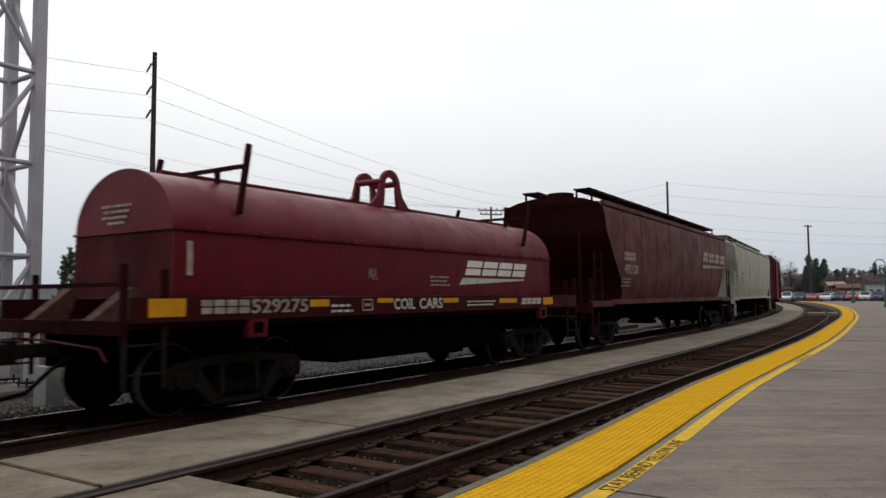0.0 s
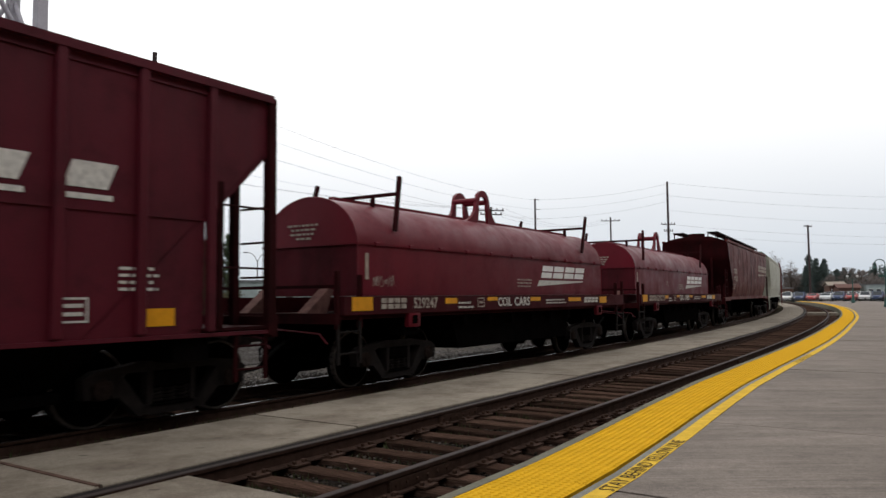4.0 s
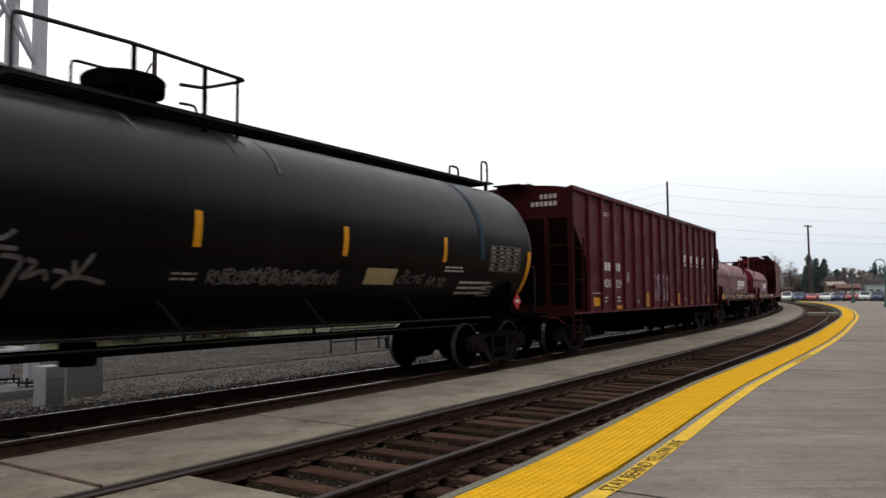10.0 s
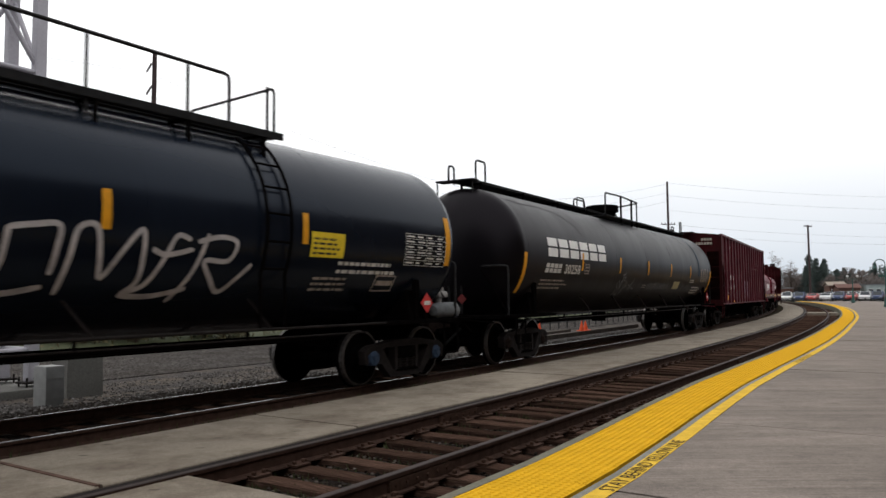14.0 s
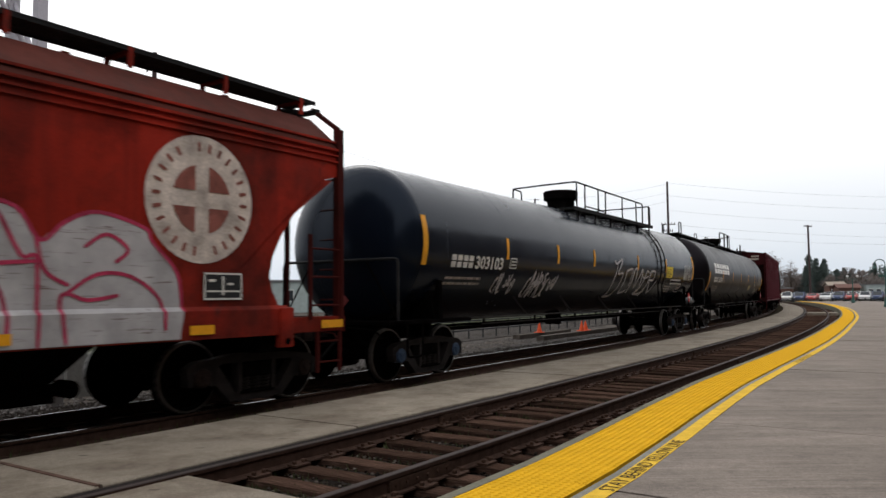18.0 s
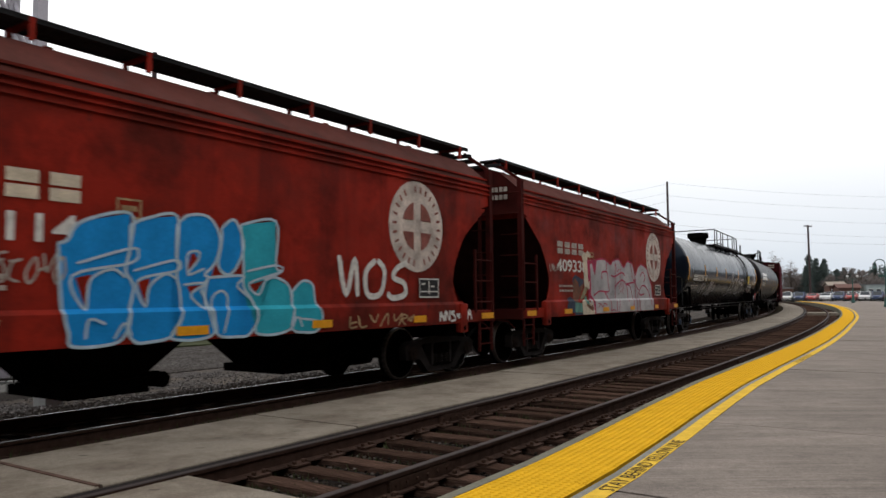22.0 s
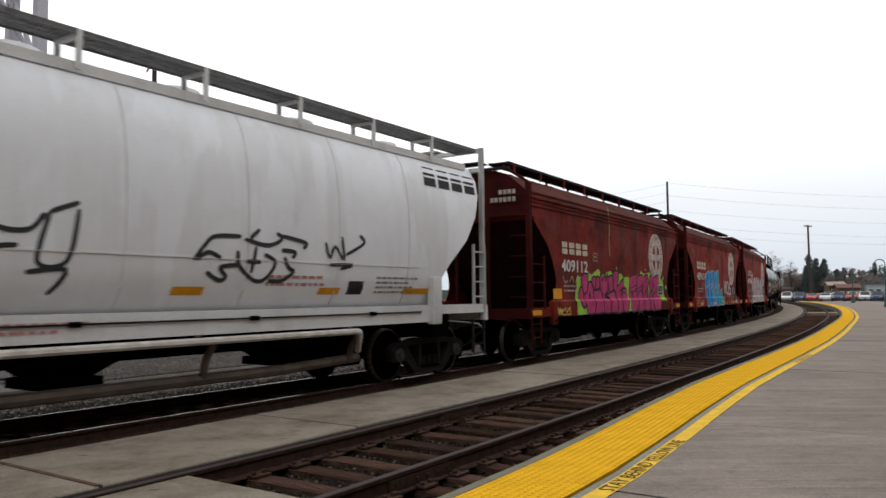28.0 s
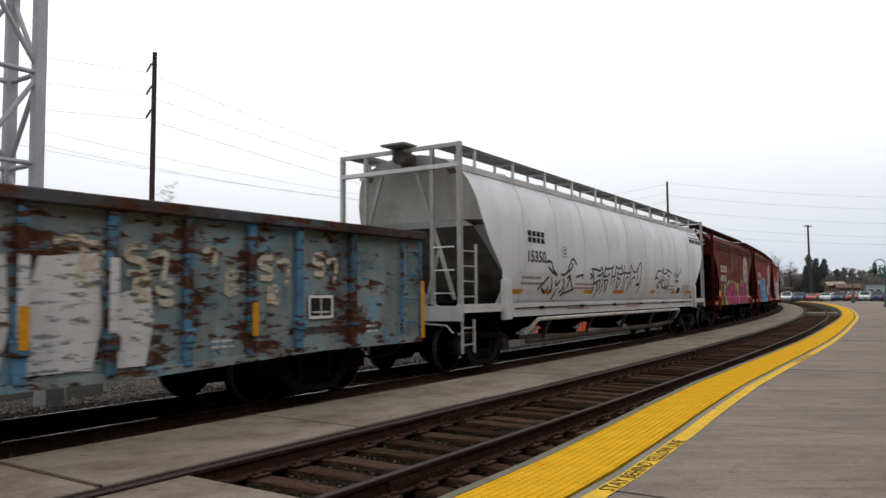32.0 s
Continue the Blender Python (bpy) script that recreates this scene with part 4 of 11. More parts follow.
    # stacking guides near both ends
    for x, lean_ in ((-h + 2.10, 0.11), (h - 1.80, 0.23)):
        bm = bmesh.new()
        beam(bm, (x, -0.98, 3.26), (x, 0.98, 3.26), 0.045, 0.06)
        for s in (-1, 1):
            beam(bm, (x - lean_, s * 1.03, 2.60), (x + lean_, s * 0.97, 3.58), 0.06, 0.075, (1, 0, 0))
            beam(bm, (x, s * 0.45, 3.02), (x, s * 0.45, 3.24), 0.07, 0.05, (1, 0, 0))
        part("stacking_guide", bm, M_BROWN_E, hood, "upright guide bars for the hood", most=16)
    # frame
    bm = bmesh.new()
    for s in (-1, 1):
        box(bm, -h + 0.15, h - 0.1, s * 1.42 - 0.04, s * 1.42 + 0.04, 1.22, 1.47)
        box(bm, -h + 0.15, h - 0.1, s * 1.38 - 0.09, s * 1.38 + 0.09, 1.19, 1.225)
    part("side_sill", bm, M_SILL, car, "maroon side sill with stencils", most=16)
    bm = bmesh.new()
    box(bm, -h, h, -1.40, 1.40, 1.12, 1.19)
    box(bm, -h - 0.02, -h + 0.06, -1.45, 1.45, 1.06, 1.22)
    box(bm, h - 0.06, h + 0.02, -1.45, 1.45, 1.06, 1.22)
    part("deck", bm, M_BROWN_E, car, most=16)
    bm = bmesh.new()
    box(bm, -h + 0.1, h - 0.1, -0.24, 0.24, 0.66, 1.12)
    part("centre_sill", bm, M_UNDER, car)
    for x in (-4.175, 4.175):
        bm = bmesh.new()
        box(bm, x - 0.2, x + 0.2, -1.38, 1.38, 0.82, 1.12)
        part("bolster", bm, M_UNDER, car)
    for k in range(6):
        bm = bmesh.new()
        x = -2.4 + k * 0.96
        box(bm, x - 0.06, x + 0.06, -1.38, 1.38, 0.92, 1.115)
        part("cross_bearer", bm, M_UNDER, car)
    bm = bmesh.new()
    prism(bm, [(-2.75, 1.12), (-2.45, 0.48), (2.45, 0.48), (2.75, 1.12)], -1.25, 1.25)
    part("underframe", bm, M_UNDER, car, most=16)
    bm = bmesh.new()
    rbox(bm, 0.1, 0.75, -1.20, -0.75, 0.78, 1.10, 0.05)
    part("brake_reservoir", bm, M_UNDER, car)
    for x in (-4.20, 4.20):
        bm = bmesh.new()
        rbox(bm, x - 0.17, x + 0.17, -1.47, -1.36, 0.95, 1.21, 0.03)
        pad = part("jacking_pad", bm, M_MAROON, car)
        bm = bmesh.new()
        box(bm, x - 0.08, x + 0.08, -1.476, -1.47, 1.01, 1.15)
        part("pad_hole", bm, M_UNDER, pad)
    # corner posts, steps and end rails
    for sx in (-1, 1):
        for sy in (-1, 1):
            for dx in (0.06, 0.58):
                bm = bmesh.new()
                rbox(bm, sx * (h - dx) - 0.035, sx * (h - dx) + 0.035, sy * 1.40 - 0.04, sy * 1.40 + 0.04, 0.98, 1.86 - dx * 0.1, 0.01, 1)
                part("corner_post", bm, M_BROWN_E, car, most=16)
            ladder(car, sx * (h - 0.31), sy * 1.42, 0.46, 1.10, 0.50, M_CAST, 0.28, name="sill_step")
        bm = bmesh.new()
        beam(bm, (sx * (h - 0.06), -1.4, 1.62), (sx * (h - 0.06), 1.4, 1.62), 0.04, 0.05)
        part("end_rail", bm, M_BROWN_E, car)
        bm = bmesh.new()
        prism(bm, [(sx * (h - 0.08), 1.20), (sx * (h - 0.55), 1.20), (sx * (h - 0.72), 1.58), (sx * (h - 0.60), 1.60)], -0.75, -0.55)
        prism(bm, [(sx * (h - 0.08), 1.20), (sx * (h - 0.55), 1.20), (sx * (h - 0.72), 1.58), (sx * (h - 0.60), 1.60)], 0.55, 0.75)
        bmesh.ops.recalc_face_normals(bm, faces=bm.faces[:])
        part("end_brace", bm, M_BARE, car, "sloping end brace", most=16)
    # marks
    c0 = (u0 + u1) / 2
    sill, side = flat(1.463), flat(1.052)
    d = u0 - 69.50

    def X(u):
        return u + d - c0

    block_letters("owner_mark", 4, X(70.54), 1.27, 0.17, mark_w, 0.03, sill, M_FADED, car, "faded white owner's initials")
    words("number", number, X(num_at), 1.27, 0.17, sill, M_FADED, car, "white stencilled car number", num_w)
    words("wording", "COIL", X(74.35), 1.26, 0.17, sill, M_WHITE, car, "white stencilled word", 0.58)
    words("wording", "CARS", X(75.06), 1.26, 0.17, sill, M_WHITE, car, "white stencilled word", 0.71)
    for a, b, z0, z1 in ((69.82, 70.32, 1.25, 1.46), (72.40, 72.80, 1.33, 1.43), (73.92, 74.33, 1.37, 1.44), (75.8, 76.3, 1.35, 1.43), (77.85, 78.6, 1.32, 1.41), (79.85, 80.35, 1.26, 1.42)):
        decal("amber_mark", rect(X(a), X(b), z0, z1), sill, M_MARK, car, "amber reflective strip")
    frame_mark("data_box", X(73.54), 1.25, 0.26, 0.18, sill, M_FADED, car, 1)
    small_print("data_print", 2, X(72.84), 1.24, 0.55, 0.16, sill, M_WHITE, car, seed)
    small_print("data_print", 2, X(76.6), 1.28, 1.1, 0.13, sill, M_WHITE, car, seed + 1)
    block_letters("owner_mark", 4, X(77.20), 1.88, 0.29, 0.58, 0.075, side, M_WHITE_L, car, "large slanted white owner's mark", 0.45)
    decal("mark_swoosh", [[(X(76.98), 1.68), (X(79.72), 1.80), (X(79.75), 1.83), (X(77.12), 1.82)]], side, M_WHITE, car, "white wedge under the mark")
    small_print("data_print", 3, X(76.0), 1.66, 0.75, 0.22, side, M_FADED, car, seed + 2)
    block_letters("owner_mark", 4, X(78.80), 1.28, 0.13, 0.20, 0.035, sill, M_WHITE, car, "slanted white owner's initials", 0.4)
    decal("reflector", rect(X(70.64), X(70.73), 1.75, 2.18), side, M_TIMBER, car, "pale upright strip")
    bm = bmesh.new()
    rr = random.Random(seed)
    for k in range(4):
        zz, yy = 2.66 - 0.075 * k, -0.22 + 0.05 * k
        while yy < 0.40 - 0.04 * k:
            ww = rr.uniform(0.05, 0.12)
            box(bm, hx0 - 0.024, hx0 - 0.021, yy, yy + ww, zz, zz + 0.035)
            yy += ww + 0.03
    part("end_print", bm, M_FADED, car, most=16)
    if seed == 1:
        strokes("scrawl", scribble(3, 0.22, 0.10, seed + 5), 0.012, side, M_FADED, car, "faint pale scrawl", x=X(74.2), z=1.76, k=0.9)
    else:
        strokes("scrawl", scribble(6, 0.20, 0.11, seed + 5), 0.012, side, M_FADED, car, "faint pale scrawl", x=X(70.85), z=1.63, k=0.9)
    for x in (-4.175, 4.175):
        add_truck(car, x)
    add_ends(car, h, rf, rr_, M_BROWN)
    return car


coil_car(69.50, 81.80, "529275", 1, 0.45, 0.65, 0.165, 71.33, 1.03)
coil_car(55.88, 68.18, "529247", 4, 0.65, 0.65, 0.145, 71.42, 0.73)


# ---------------------------------------------------------------- hoppers: one body builder for flat and curved sides
def hopper_body(car, mat, levels, h, cut_r, cut_f, skin, crown, label, slope=None, end_mat=None, roof_mat=None):
    """levels: heights; cut_*: how far the ends are cut back at a height; skin: half width at a height; crown: roof height."""
    bm = bmesh.new()
    rings = []
    plates = slope is not None
    cut_side = cut_r
    if plates:
        cut_r = cut_f = slope
    for z in levels:
        w = skin(z)
        xa, xb = -h + cut_r(z), h - cut_f(z)
        n = 8
        rings.append([Vector((xa + (xb - xa) * k / n, -w, z)) for k in range(n + 1)] + [Vector((xb + (xa - xb) * k / n, w, z)) for k in range(n + 1)])
    vs_ = loft(bm, rings)
    n = 9
    top = vs_[-1]
    # roof as an arch across
    mids = []
    for k in range(n):
        a, b = top[k].co, top[2 * n - 1 - k].co
        row = [top[k]]
        for j in range(1, 8):
            f = j / 8
            row.append(bm.verts.new((a.x, a.y + (b.y - a.y) * f, a.z + (crown - a.z) * math.sin(math.pi * f) ** 0.7)))
        row.append(top[2 * n - 1 - k])
        mids.append(row)
    for r0, r1 in zip(mids[:-1], mids[1:]):
        for i in range(8):
            bm.faces.new((r0[i], r1[i], r1[i + 1], r0[i + 1]))
    for row in (mids[0], mids[-1]):
        bm.faces.new(row)
    bm.faces.new(list(reversed(vs_[0])))
    bmesh.ops.recalc_face_normals(bm, faces=bm.faces[:])
    body = part("body", bm, mat, car, label, 28)
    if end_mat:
        # faces turned to the car's ends take end_mat, which carries their shade
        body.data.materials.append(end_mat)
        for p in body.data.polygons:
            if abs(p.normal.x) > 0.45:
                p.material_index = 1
    if roof_mat:
        body.data.materials.append(roof_mat)
        for p in body.data.polygons:
            if p.normal.z > 0.35 and abs(p.normal.x) < 0.45:
                p.material_index = 2
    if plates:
        # side sheets run past the slope sheets, whose colour holds deep shade and soot
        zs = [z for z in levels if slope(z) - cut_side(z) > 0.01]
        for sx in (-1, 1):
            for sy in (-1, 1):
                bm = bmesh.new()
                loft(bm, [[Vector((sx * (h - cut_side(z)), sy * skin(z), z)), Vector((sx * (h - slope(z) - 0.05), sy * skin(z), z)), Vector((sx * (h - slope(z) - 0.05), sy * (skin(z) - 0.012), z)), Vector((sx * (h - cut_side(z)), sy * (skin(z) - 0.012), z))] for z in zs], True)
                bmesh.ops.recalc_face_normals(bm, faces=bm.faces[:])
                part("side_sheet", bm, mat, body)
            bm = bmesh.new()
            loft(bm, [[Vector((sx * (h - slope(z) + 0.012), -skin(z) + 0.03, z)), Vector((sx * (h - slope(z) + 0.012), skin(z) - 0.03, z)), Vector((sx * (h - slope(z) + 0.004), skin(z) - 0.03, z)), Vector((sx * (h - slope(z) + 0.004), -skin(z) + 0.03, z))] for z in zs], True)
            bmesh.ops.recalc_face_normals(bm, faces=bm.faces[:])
            part("slope_sheet", bm, M_SOOT_SHADE, body, "slope sheet under the end, darkened with soot and painted shade")
    return body


# brown darkened for the recess under the ends: shade as well as soot
M_SOOT_SHADE = plain("soot_and_shade_brown", (0.022, 0.0060, 0.0055), 0.9, 0, 0.3, 3.0)


def bay(bm, x0, x1, y, z0, xb0, xb1, yb, z1, gate=0.10):
    loft(bm, [[Vector((x0, -y, z0)), Vector((x1, -y, z0)), Vector((x1, y, z0)), Vector((x0, y, z0))],
              [Vector((xb0, -yb, z1)), Vector((xb1, -yb, z1)), Vector((xb1, yb, z1)), Vector((xb0, yb, z1))]], True)


def outlet_gate(owner, mat, xb0, xb1, yb, z1, gate=0.10):
    """The sliding gate frame under a bay."""
    bm = bmesh.new()
    box(bm, xb0 - 0.12, xb1 + 0.12, -yb - 0.12, yb + 0.12, z1 - gate, z1 + 0.02)
    part("outlet_gate", bm, mat, owner)


def running_board(car, x0, x1, y, w, z, z_roof, mat, posts, board=M_GRATE, name="running_board"):
    """A grating on short posts along the roof."""
    bm = bmesh.new()
    box(bm, x0, x1, y - w / 2, y - w / 2 + 0.025, z - 0.05, z + 0.01)
    box(bm, x0, x1, y + w / 2 - 0.025, y + w / 2, z - 0.05, z + 0.01)
    n = int((x1 - x0) / 0.085)
    for k in range(n):
        x = x0 + (x1 - x0) * (k + 0.5) / n
        box(bm, x - 0.035, x + 0.035, y - w / 2, y + w / 2, z - 0.03, z)
    for k in range(4):
        yy = y - w / 2 + w * (k + 0.5) / 4
        box(bm, x0, x1, yy - 0.012, yy + 0.012, z - 0.032, z + 0.003)
    rb = part(name, bm, board, car, "dark steel grating walkway on the roof")
    for x in posts:
        bm = bmesh.new()
        box(bm, x - 0.03, x + 0.03, y - w / 2 - 0.01, y - w / 2 + 0.03, z_roof(y - w / 2), z)
        box(bm, x - 0.03, x + 0.03, y + w / 2 - 0.03, y + w / 2 + 0.01, z_roof(y + w / 2), z)
        box(bm, x - 0.03, x + 0.03, y - w / 2, y + w / 2, z - 0.075, z - 0.035)
        part("board_post", bm, mat, rb, most=16)
    return rb


# ---------------------------------------------------------------- ribbed covered hopper
def ribbed_hopper(u0, u1):
    car, h = car_at("ribbed_hopper", u0, u1, 13.8, "dark maroon ribbed covered hopper with painted scrawls", "cars of the freight train", "hopper car")
    c0 = (u0 + u1) / 2
    w = 1.50

    def cut(z):
        return float(np.interp(z, (1.05, 1.1, 2.37, 3.36, 4.1), (1.15, 1.10, 1.08, 0.06, 0.06)))

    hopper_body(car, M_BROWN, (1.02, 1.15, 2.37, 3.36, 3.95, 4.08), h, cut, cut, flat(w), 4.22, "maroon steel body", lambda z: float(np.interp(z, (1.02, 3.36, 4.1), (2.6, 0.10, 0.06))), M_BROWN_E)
    # ribs
    us = [39.53 + 0.937 * k for k in range(16)]
    for u in us:
        x = u - c0
        for s in (-1, 1):
            bm = bmesh.new()
            rbox(bm, x - 0.055, x + 0.055, min(s * (w - 0.02), s * (w + 0.075)), max(s * (w - 0.02), s * (w + 0.075)), 1.06, 4.06, 0.012, 1)
            part("rib", bm, M_BROWN, car)
    bm = bmesh.new()
    for s in (-1, 1):
        a, b = sorted((s * (w - 0.02), s * (w + 0.085)))
        box(bm, -h + 0.05, h - 0.05, a, b, 4.03, 4.13)
        a, b = sorted((s * (w - 0.05), s * (w + 0.05)))
        box(bm, -h, h, a, b, 1.0, 1.045)
        a, b = sorted((s * w, s * (w + 0.02)))
        box(bm, us[0] - c0, us[-1] - c0, a, b, 2.385, 2.41)
        box(bm, us[0] - c0, us[-1] - c0, a, b, 3.93, 3.955)
    part("side_sill", bm, M_BROWN, car, "maroon chord", most=16)
    # end frames
    for sx in (-1, 1):
        bm = bmesh.new()
        for y in (-1.5, 1.5):
            box(bm, sx * (h - 0.05) - 0.06, sx * (h - 0.05) + 0.06, y - 0.06, y + 0.06, 0.98, 4.10)
        for y in (-0.86, 0.13, 0.85):
            box(bm, sx * (h - 0.10) - 0.05, sx * (h - 0.10) + 0.05, y - 0.05, y + 0.05, 1.05, 3.45)
        for s in (-1, 1):
            box(bm, sx * (h - 0.85) - 0.04, sx * (h - 0.85) + 0.04, s * 1.48 - 0.03, s * 1.48 + 0.03, 1.10, 2.90)
        part("end_post", bm, M_BROWN_E, car, most=16)
        bm = bmesh.new()
        box(bm, sx * h - 0.05, sx * h + 0.05, -1.55, 1.55, 0.95, 1.22)
        box(bm, min(sx * (h - 1.3), sx * h), max(sx * (h - 1.3), sx * h), -1.5, 1.5, 1.06, 1.10)
        part("end_sill", bm, M_BROWN_E, car, most=16)
        ladder(car, sx * (h + 0.02), -1.16, 1.50, 2.90, 0.60, M_BROWN_E, 0.46, "y", "end_rung", 0.016, False)
        for s in (-1, 1):
            ladder(car, sx * (h - 0.42), s * 1.53, 1.45, 3.0, 0.80, M_BROWN_E, 0.75, "x", "grab_rail", 0.014, False)
            ladder(car, sx * (h - 0.36), s * 1.50, 0.42, 1.0, 0.48, M_BROWN_E, 0.28, name="sill_step")
        bm = bmesh.new()
        box(bm, sx * (h + 0.14) - 0.18, sx * (h + 0.14) + 0.18, -0.30, 0.40, 4.20, 4.23)
        beam(bm, (sx * (h + 0.02), -0.2, 3.95), (sx * (h + 0.26), -0.2, 4.2), 0.04, 0.04)
        beam(bm, (sx * (h + 0.02), 0.3, 3.95), (sx * (h + 0.26), 0.3, 4.2), 0.04, 0.04)
        part("end_platform", bm, M_BROWN_E, car, "small walkway over the end", most=16)
    running_board(car, -h + 0.3, h - 0.3, 0.0, 0.55, 4.30, lambda y: 4.18, M_BROWN, [-h + 1 + 2 * k for k in range(8)])
    bm = bmesh.new()
    box(bm, -h, h, -0.22, 0.22, 0.66, 1.06)
    for x in (-6.9, 6.9):
        box(bm, x - 0.25, x + 0.25, -1.45, 1.45, 0.72, 1.05)
    part("centre_sill", bm, M_UNDER, car, most=16)
    for xa, xb, ba, bb in ((-6.1, -3.5, -5.8, -4.5), (-2.6, 0.35, -2.9, -0.65), (1.1, 3.75, 0.8, 3.0), (3.85, 6.0, 4.2, 5.6)):
        bm = bmesh.new()
        bay(bm, xa, xb, 1.42, 1.05, ba + 0.15, bb - 0.15, 0.9, 0.45)
        outlet_gate(part("hopper_bay", bm, M_UNDER, car, "discharge bay, near-black with under-car shade"), M_UNDER, ba + 0.15, bb - 0.15, 0.9, 0.45)
    sk = flat(w + 0.004)

    def X(u):
        return u - c0

    # plain blocks for the owner's mark, digits for the number, panel by panel
    for a in (40.72, 40.98, 41.52, 41.78):
        decal("owner_mark", rect(X(a), X(a + 0.22), 2.12, 2.34), sk, M_WHITE, car, "white owner's initial")
    words("number", "436", X(40.62), 1.67, 0.21, sk, M_WHITE, car, "white car number", 0.62)
    words("number", "429", X(41.50), 1.67, 0.21, sk, M_WHITE, car, "white car number", 0.62)
    for k, a in enumerate((48.95, 49.88, 50.82, 51.75)):
        decal("owner_mark", rect(X(a), X(a + 0.50), 2.62, 2.90, 0.4, 2), sk, M_WHITE, car, "slanted white owner's initial")
        decal("mark_bar", rect(X(a - 0.06), X(a + 0.56), 2.50, 2.56), sk, M_WHITE, car)
    frame_mark("data_box", X(42.56), 1.84, 0.26, 0.26, sk, M_WHITE, car)
    frame_mark("data_box", X(51.66), 1.22, 0.40, 0.26, sk, M_WHITE, car)
    for a, b, z0, z1 in ((39.85, 40.33, 1.18, 1.40), (41.68, 42.13, 1.07, 1.17), (46.98, 47.48, 1.07, 1.17), (50.0, 50.3, 1.12, 1.22), (52.7, 53.1, 1.15, 1.35)):
        decal("amber_mark", rect(X(a), X(b), z0, z1), sk, M_MARK, car, "amber reflective patch")
    for a, n in ((44.28, 5), (48.0, 5)):
        for k in range(n):
            decal("amber_label", rect(X(a), X(a + 0.5), 1.11 + 0.085 * k, 1.165 + 0.085 * k), sk, M_MARK, car, "amber warning label line")
    for n_, (a, z, ww, hh, li) in enumerate(((40.55, 1.27, 0.42, 0.2, 2), (42.0 - 0.28, 1.27, 0.35, 0.2, 2), (40.55, 3.6, 0.72, 0.12, 2), (43.3, 1.2, 0.5, 0.13, 3), (39.7, 1.5, 0.75, 0.05, 1), (52.4, 1.55, 0.5, 0.3, 4), (49.0, 1.25, 0.4, 0.1, 2))):
        small_print("data_print", li, X(a), z, ww, hh, sk, M_WHITE, car, 20 + n_)
    bm = bmesh.new()
    for k in range(2):
        for j in range(4 + 2 * k):
            box(bm, -h + 0.055, -h + 0.0585, -1.15 + 0.12 * j, -1.06 + 0.12 * j, 3.85 - 0.18 * k, 3.96 - 0.18 * k)
    part("end_print", bm, M_FADED, car, "white end marking", most=16)
    strokes("red_scrawl", [[(X(49.98), 2.0), (X(50.15), 1.9), (X(49.98), 1.75), (X(50.18), 1.62)], [(X(50.0), 1.5), (X(50.16), 1.36), (X(49.98), 1.3), (X(50.0), 1.5)], [(X(50.15), 1.55), (X(50.17), 1.12)]], 0.05, sk, M_REDSPRAY, car, "dull red sprayed mark", 0.008)
    # pale scrawled lettering over four panels
    for k, a in enumerate((45.10, 45.62, 46.12, 46.75)):
        fat_letter([[(0.02, 0.80), (0.30, 0.92), (0.10, 0.62), (0.34, 0.48), (0.12, 0.14)], [(0.05, 0.10), (0.08, 0.45)]] if k % 2 else [[(0.34, 0.90), (0.06, 0.80), (0.05, 0.25), (0.34, 0.10), (0.34, 0.45)]], 0.10, sk, M_SCRAWL, M_PURPLE, car, "worn pale graffiti letter", 0.004, x=X(a) + 0.03, z=1.22, k=1.0, kz=0.95, rim=0.03)
        strokes("scrawl_stripes", [[(X(a + 0.02), 1.25 + 0.13 * j), (X(a + 0.42), 1.31 + 0.13 * j)] for j in range(6)], 0.022, sk, M_GREYLINE, car, "grey hatching", 0.010)
    for x in (-6.9, 6.9):
        add_truck(car, x, "rust")
    add_ends(car, h, 0.75, 0.55, M_BROWN)
    return car


M_REDSPRAY = plain("dull_red_spray", (0.22, 0.012, 0.010), 0.7)
M_SCRAWL = plain("worn_lilac_spray", (0.34, 0.24, 0.29), 0.8, 0, 0.45, 5.0)
M_PURPLE = plain("dull_violet_spray", (0.17, 0.09, 0.15), 0.8, 0, 0.3, 6.0)
M_GREYLINE = plain("grey_spray", (0.25, 0.22, 0.23), 0.8, 0, 0.3, 6.0)
ribbed_hopper(38.35, 54.60)


# ---------------------------------------------------------------- tank cars
M_RAILING = plain("worn_handrail_steel", (0.012, 0.0115, 0.012), 0.7, 0.1, 0.3, 9.0)


def tank_shell(bm, x0, x1, r, zc, seg=48, head=0.56):
    """A cylinder along x with dished ends; x0, x1 are the tips."""
    prof = []
    n = 10
    for k in range(n + 1):
        a = math.pi / 2 * k / n
        prof.append((x0 + head * (1 - math.cos(a) ** 0.9), 0.02 + (r - 0.02) * math.sin(a)))
    body = [(x0 + head + 0.001, r), (x1 - head - 0.001, r)]
    pr = prof + body + [(x0 + x1 - x, rr) for x, rr in reversed(prof)]
    rings = [[Vector((x, rr * math.cos(2 * math.pi * k / seg), zc + rr * math.sin(2 * math.pi * k / seg))) for k in range(seg)] for x, rr in pr]
    loft(bm, rings, True)
    bmesh.ops.recalc_face_normals(bm, faces=bm.faces[:])


def tank_skin(r, zc):
    return lambda z: math.sqrt(max(r * r - (z - zc) ** 2, 0.01))


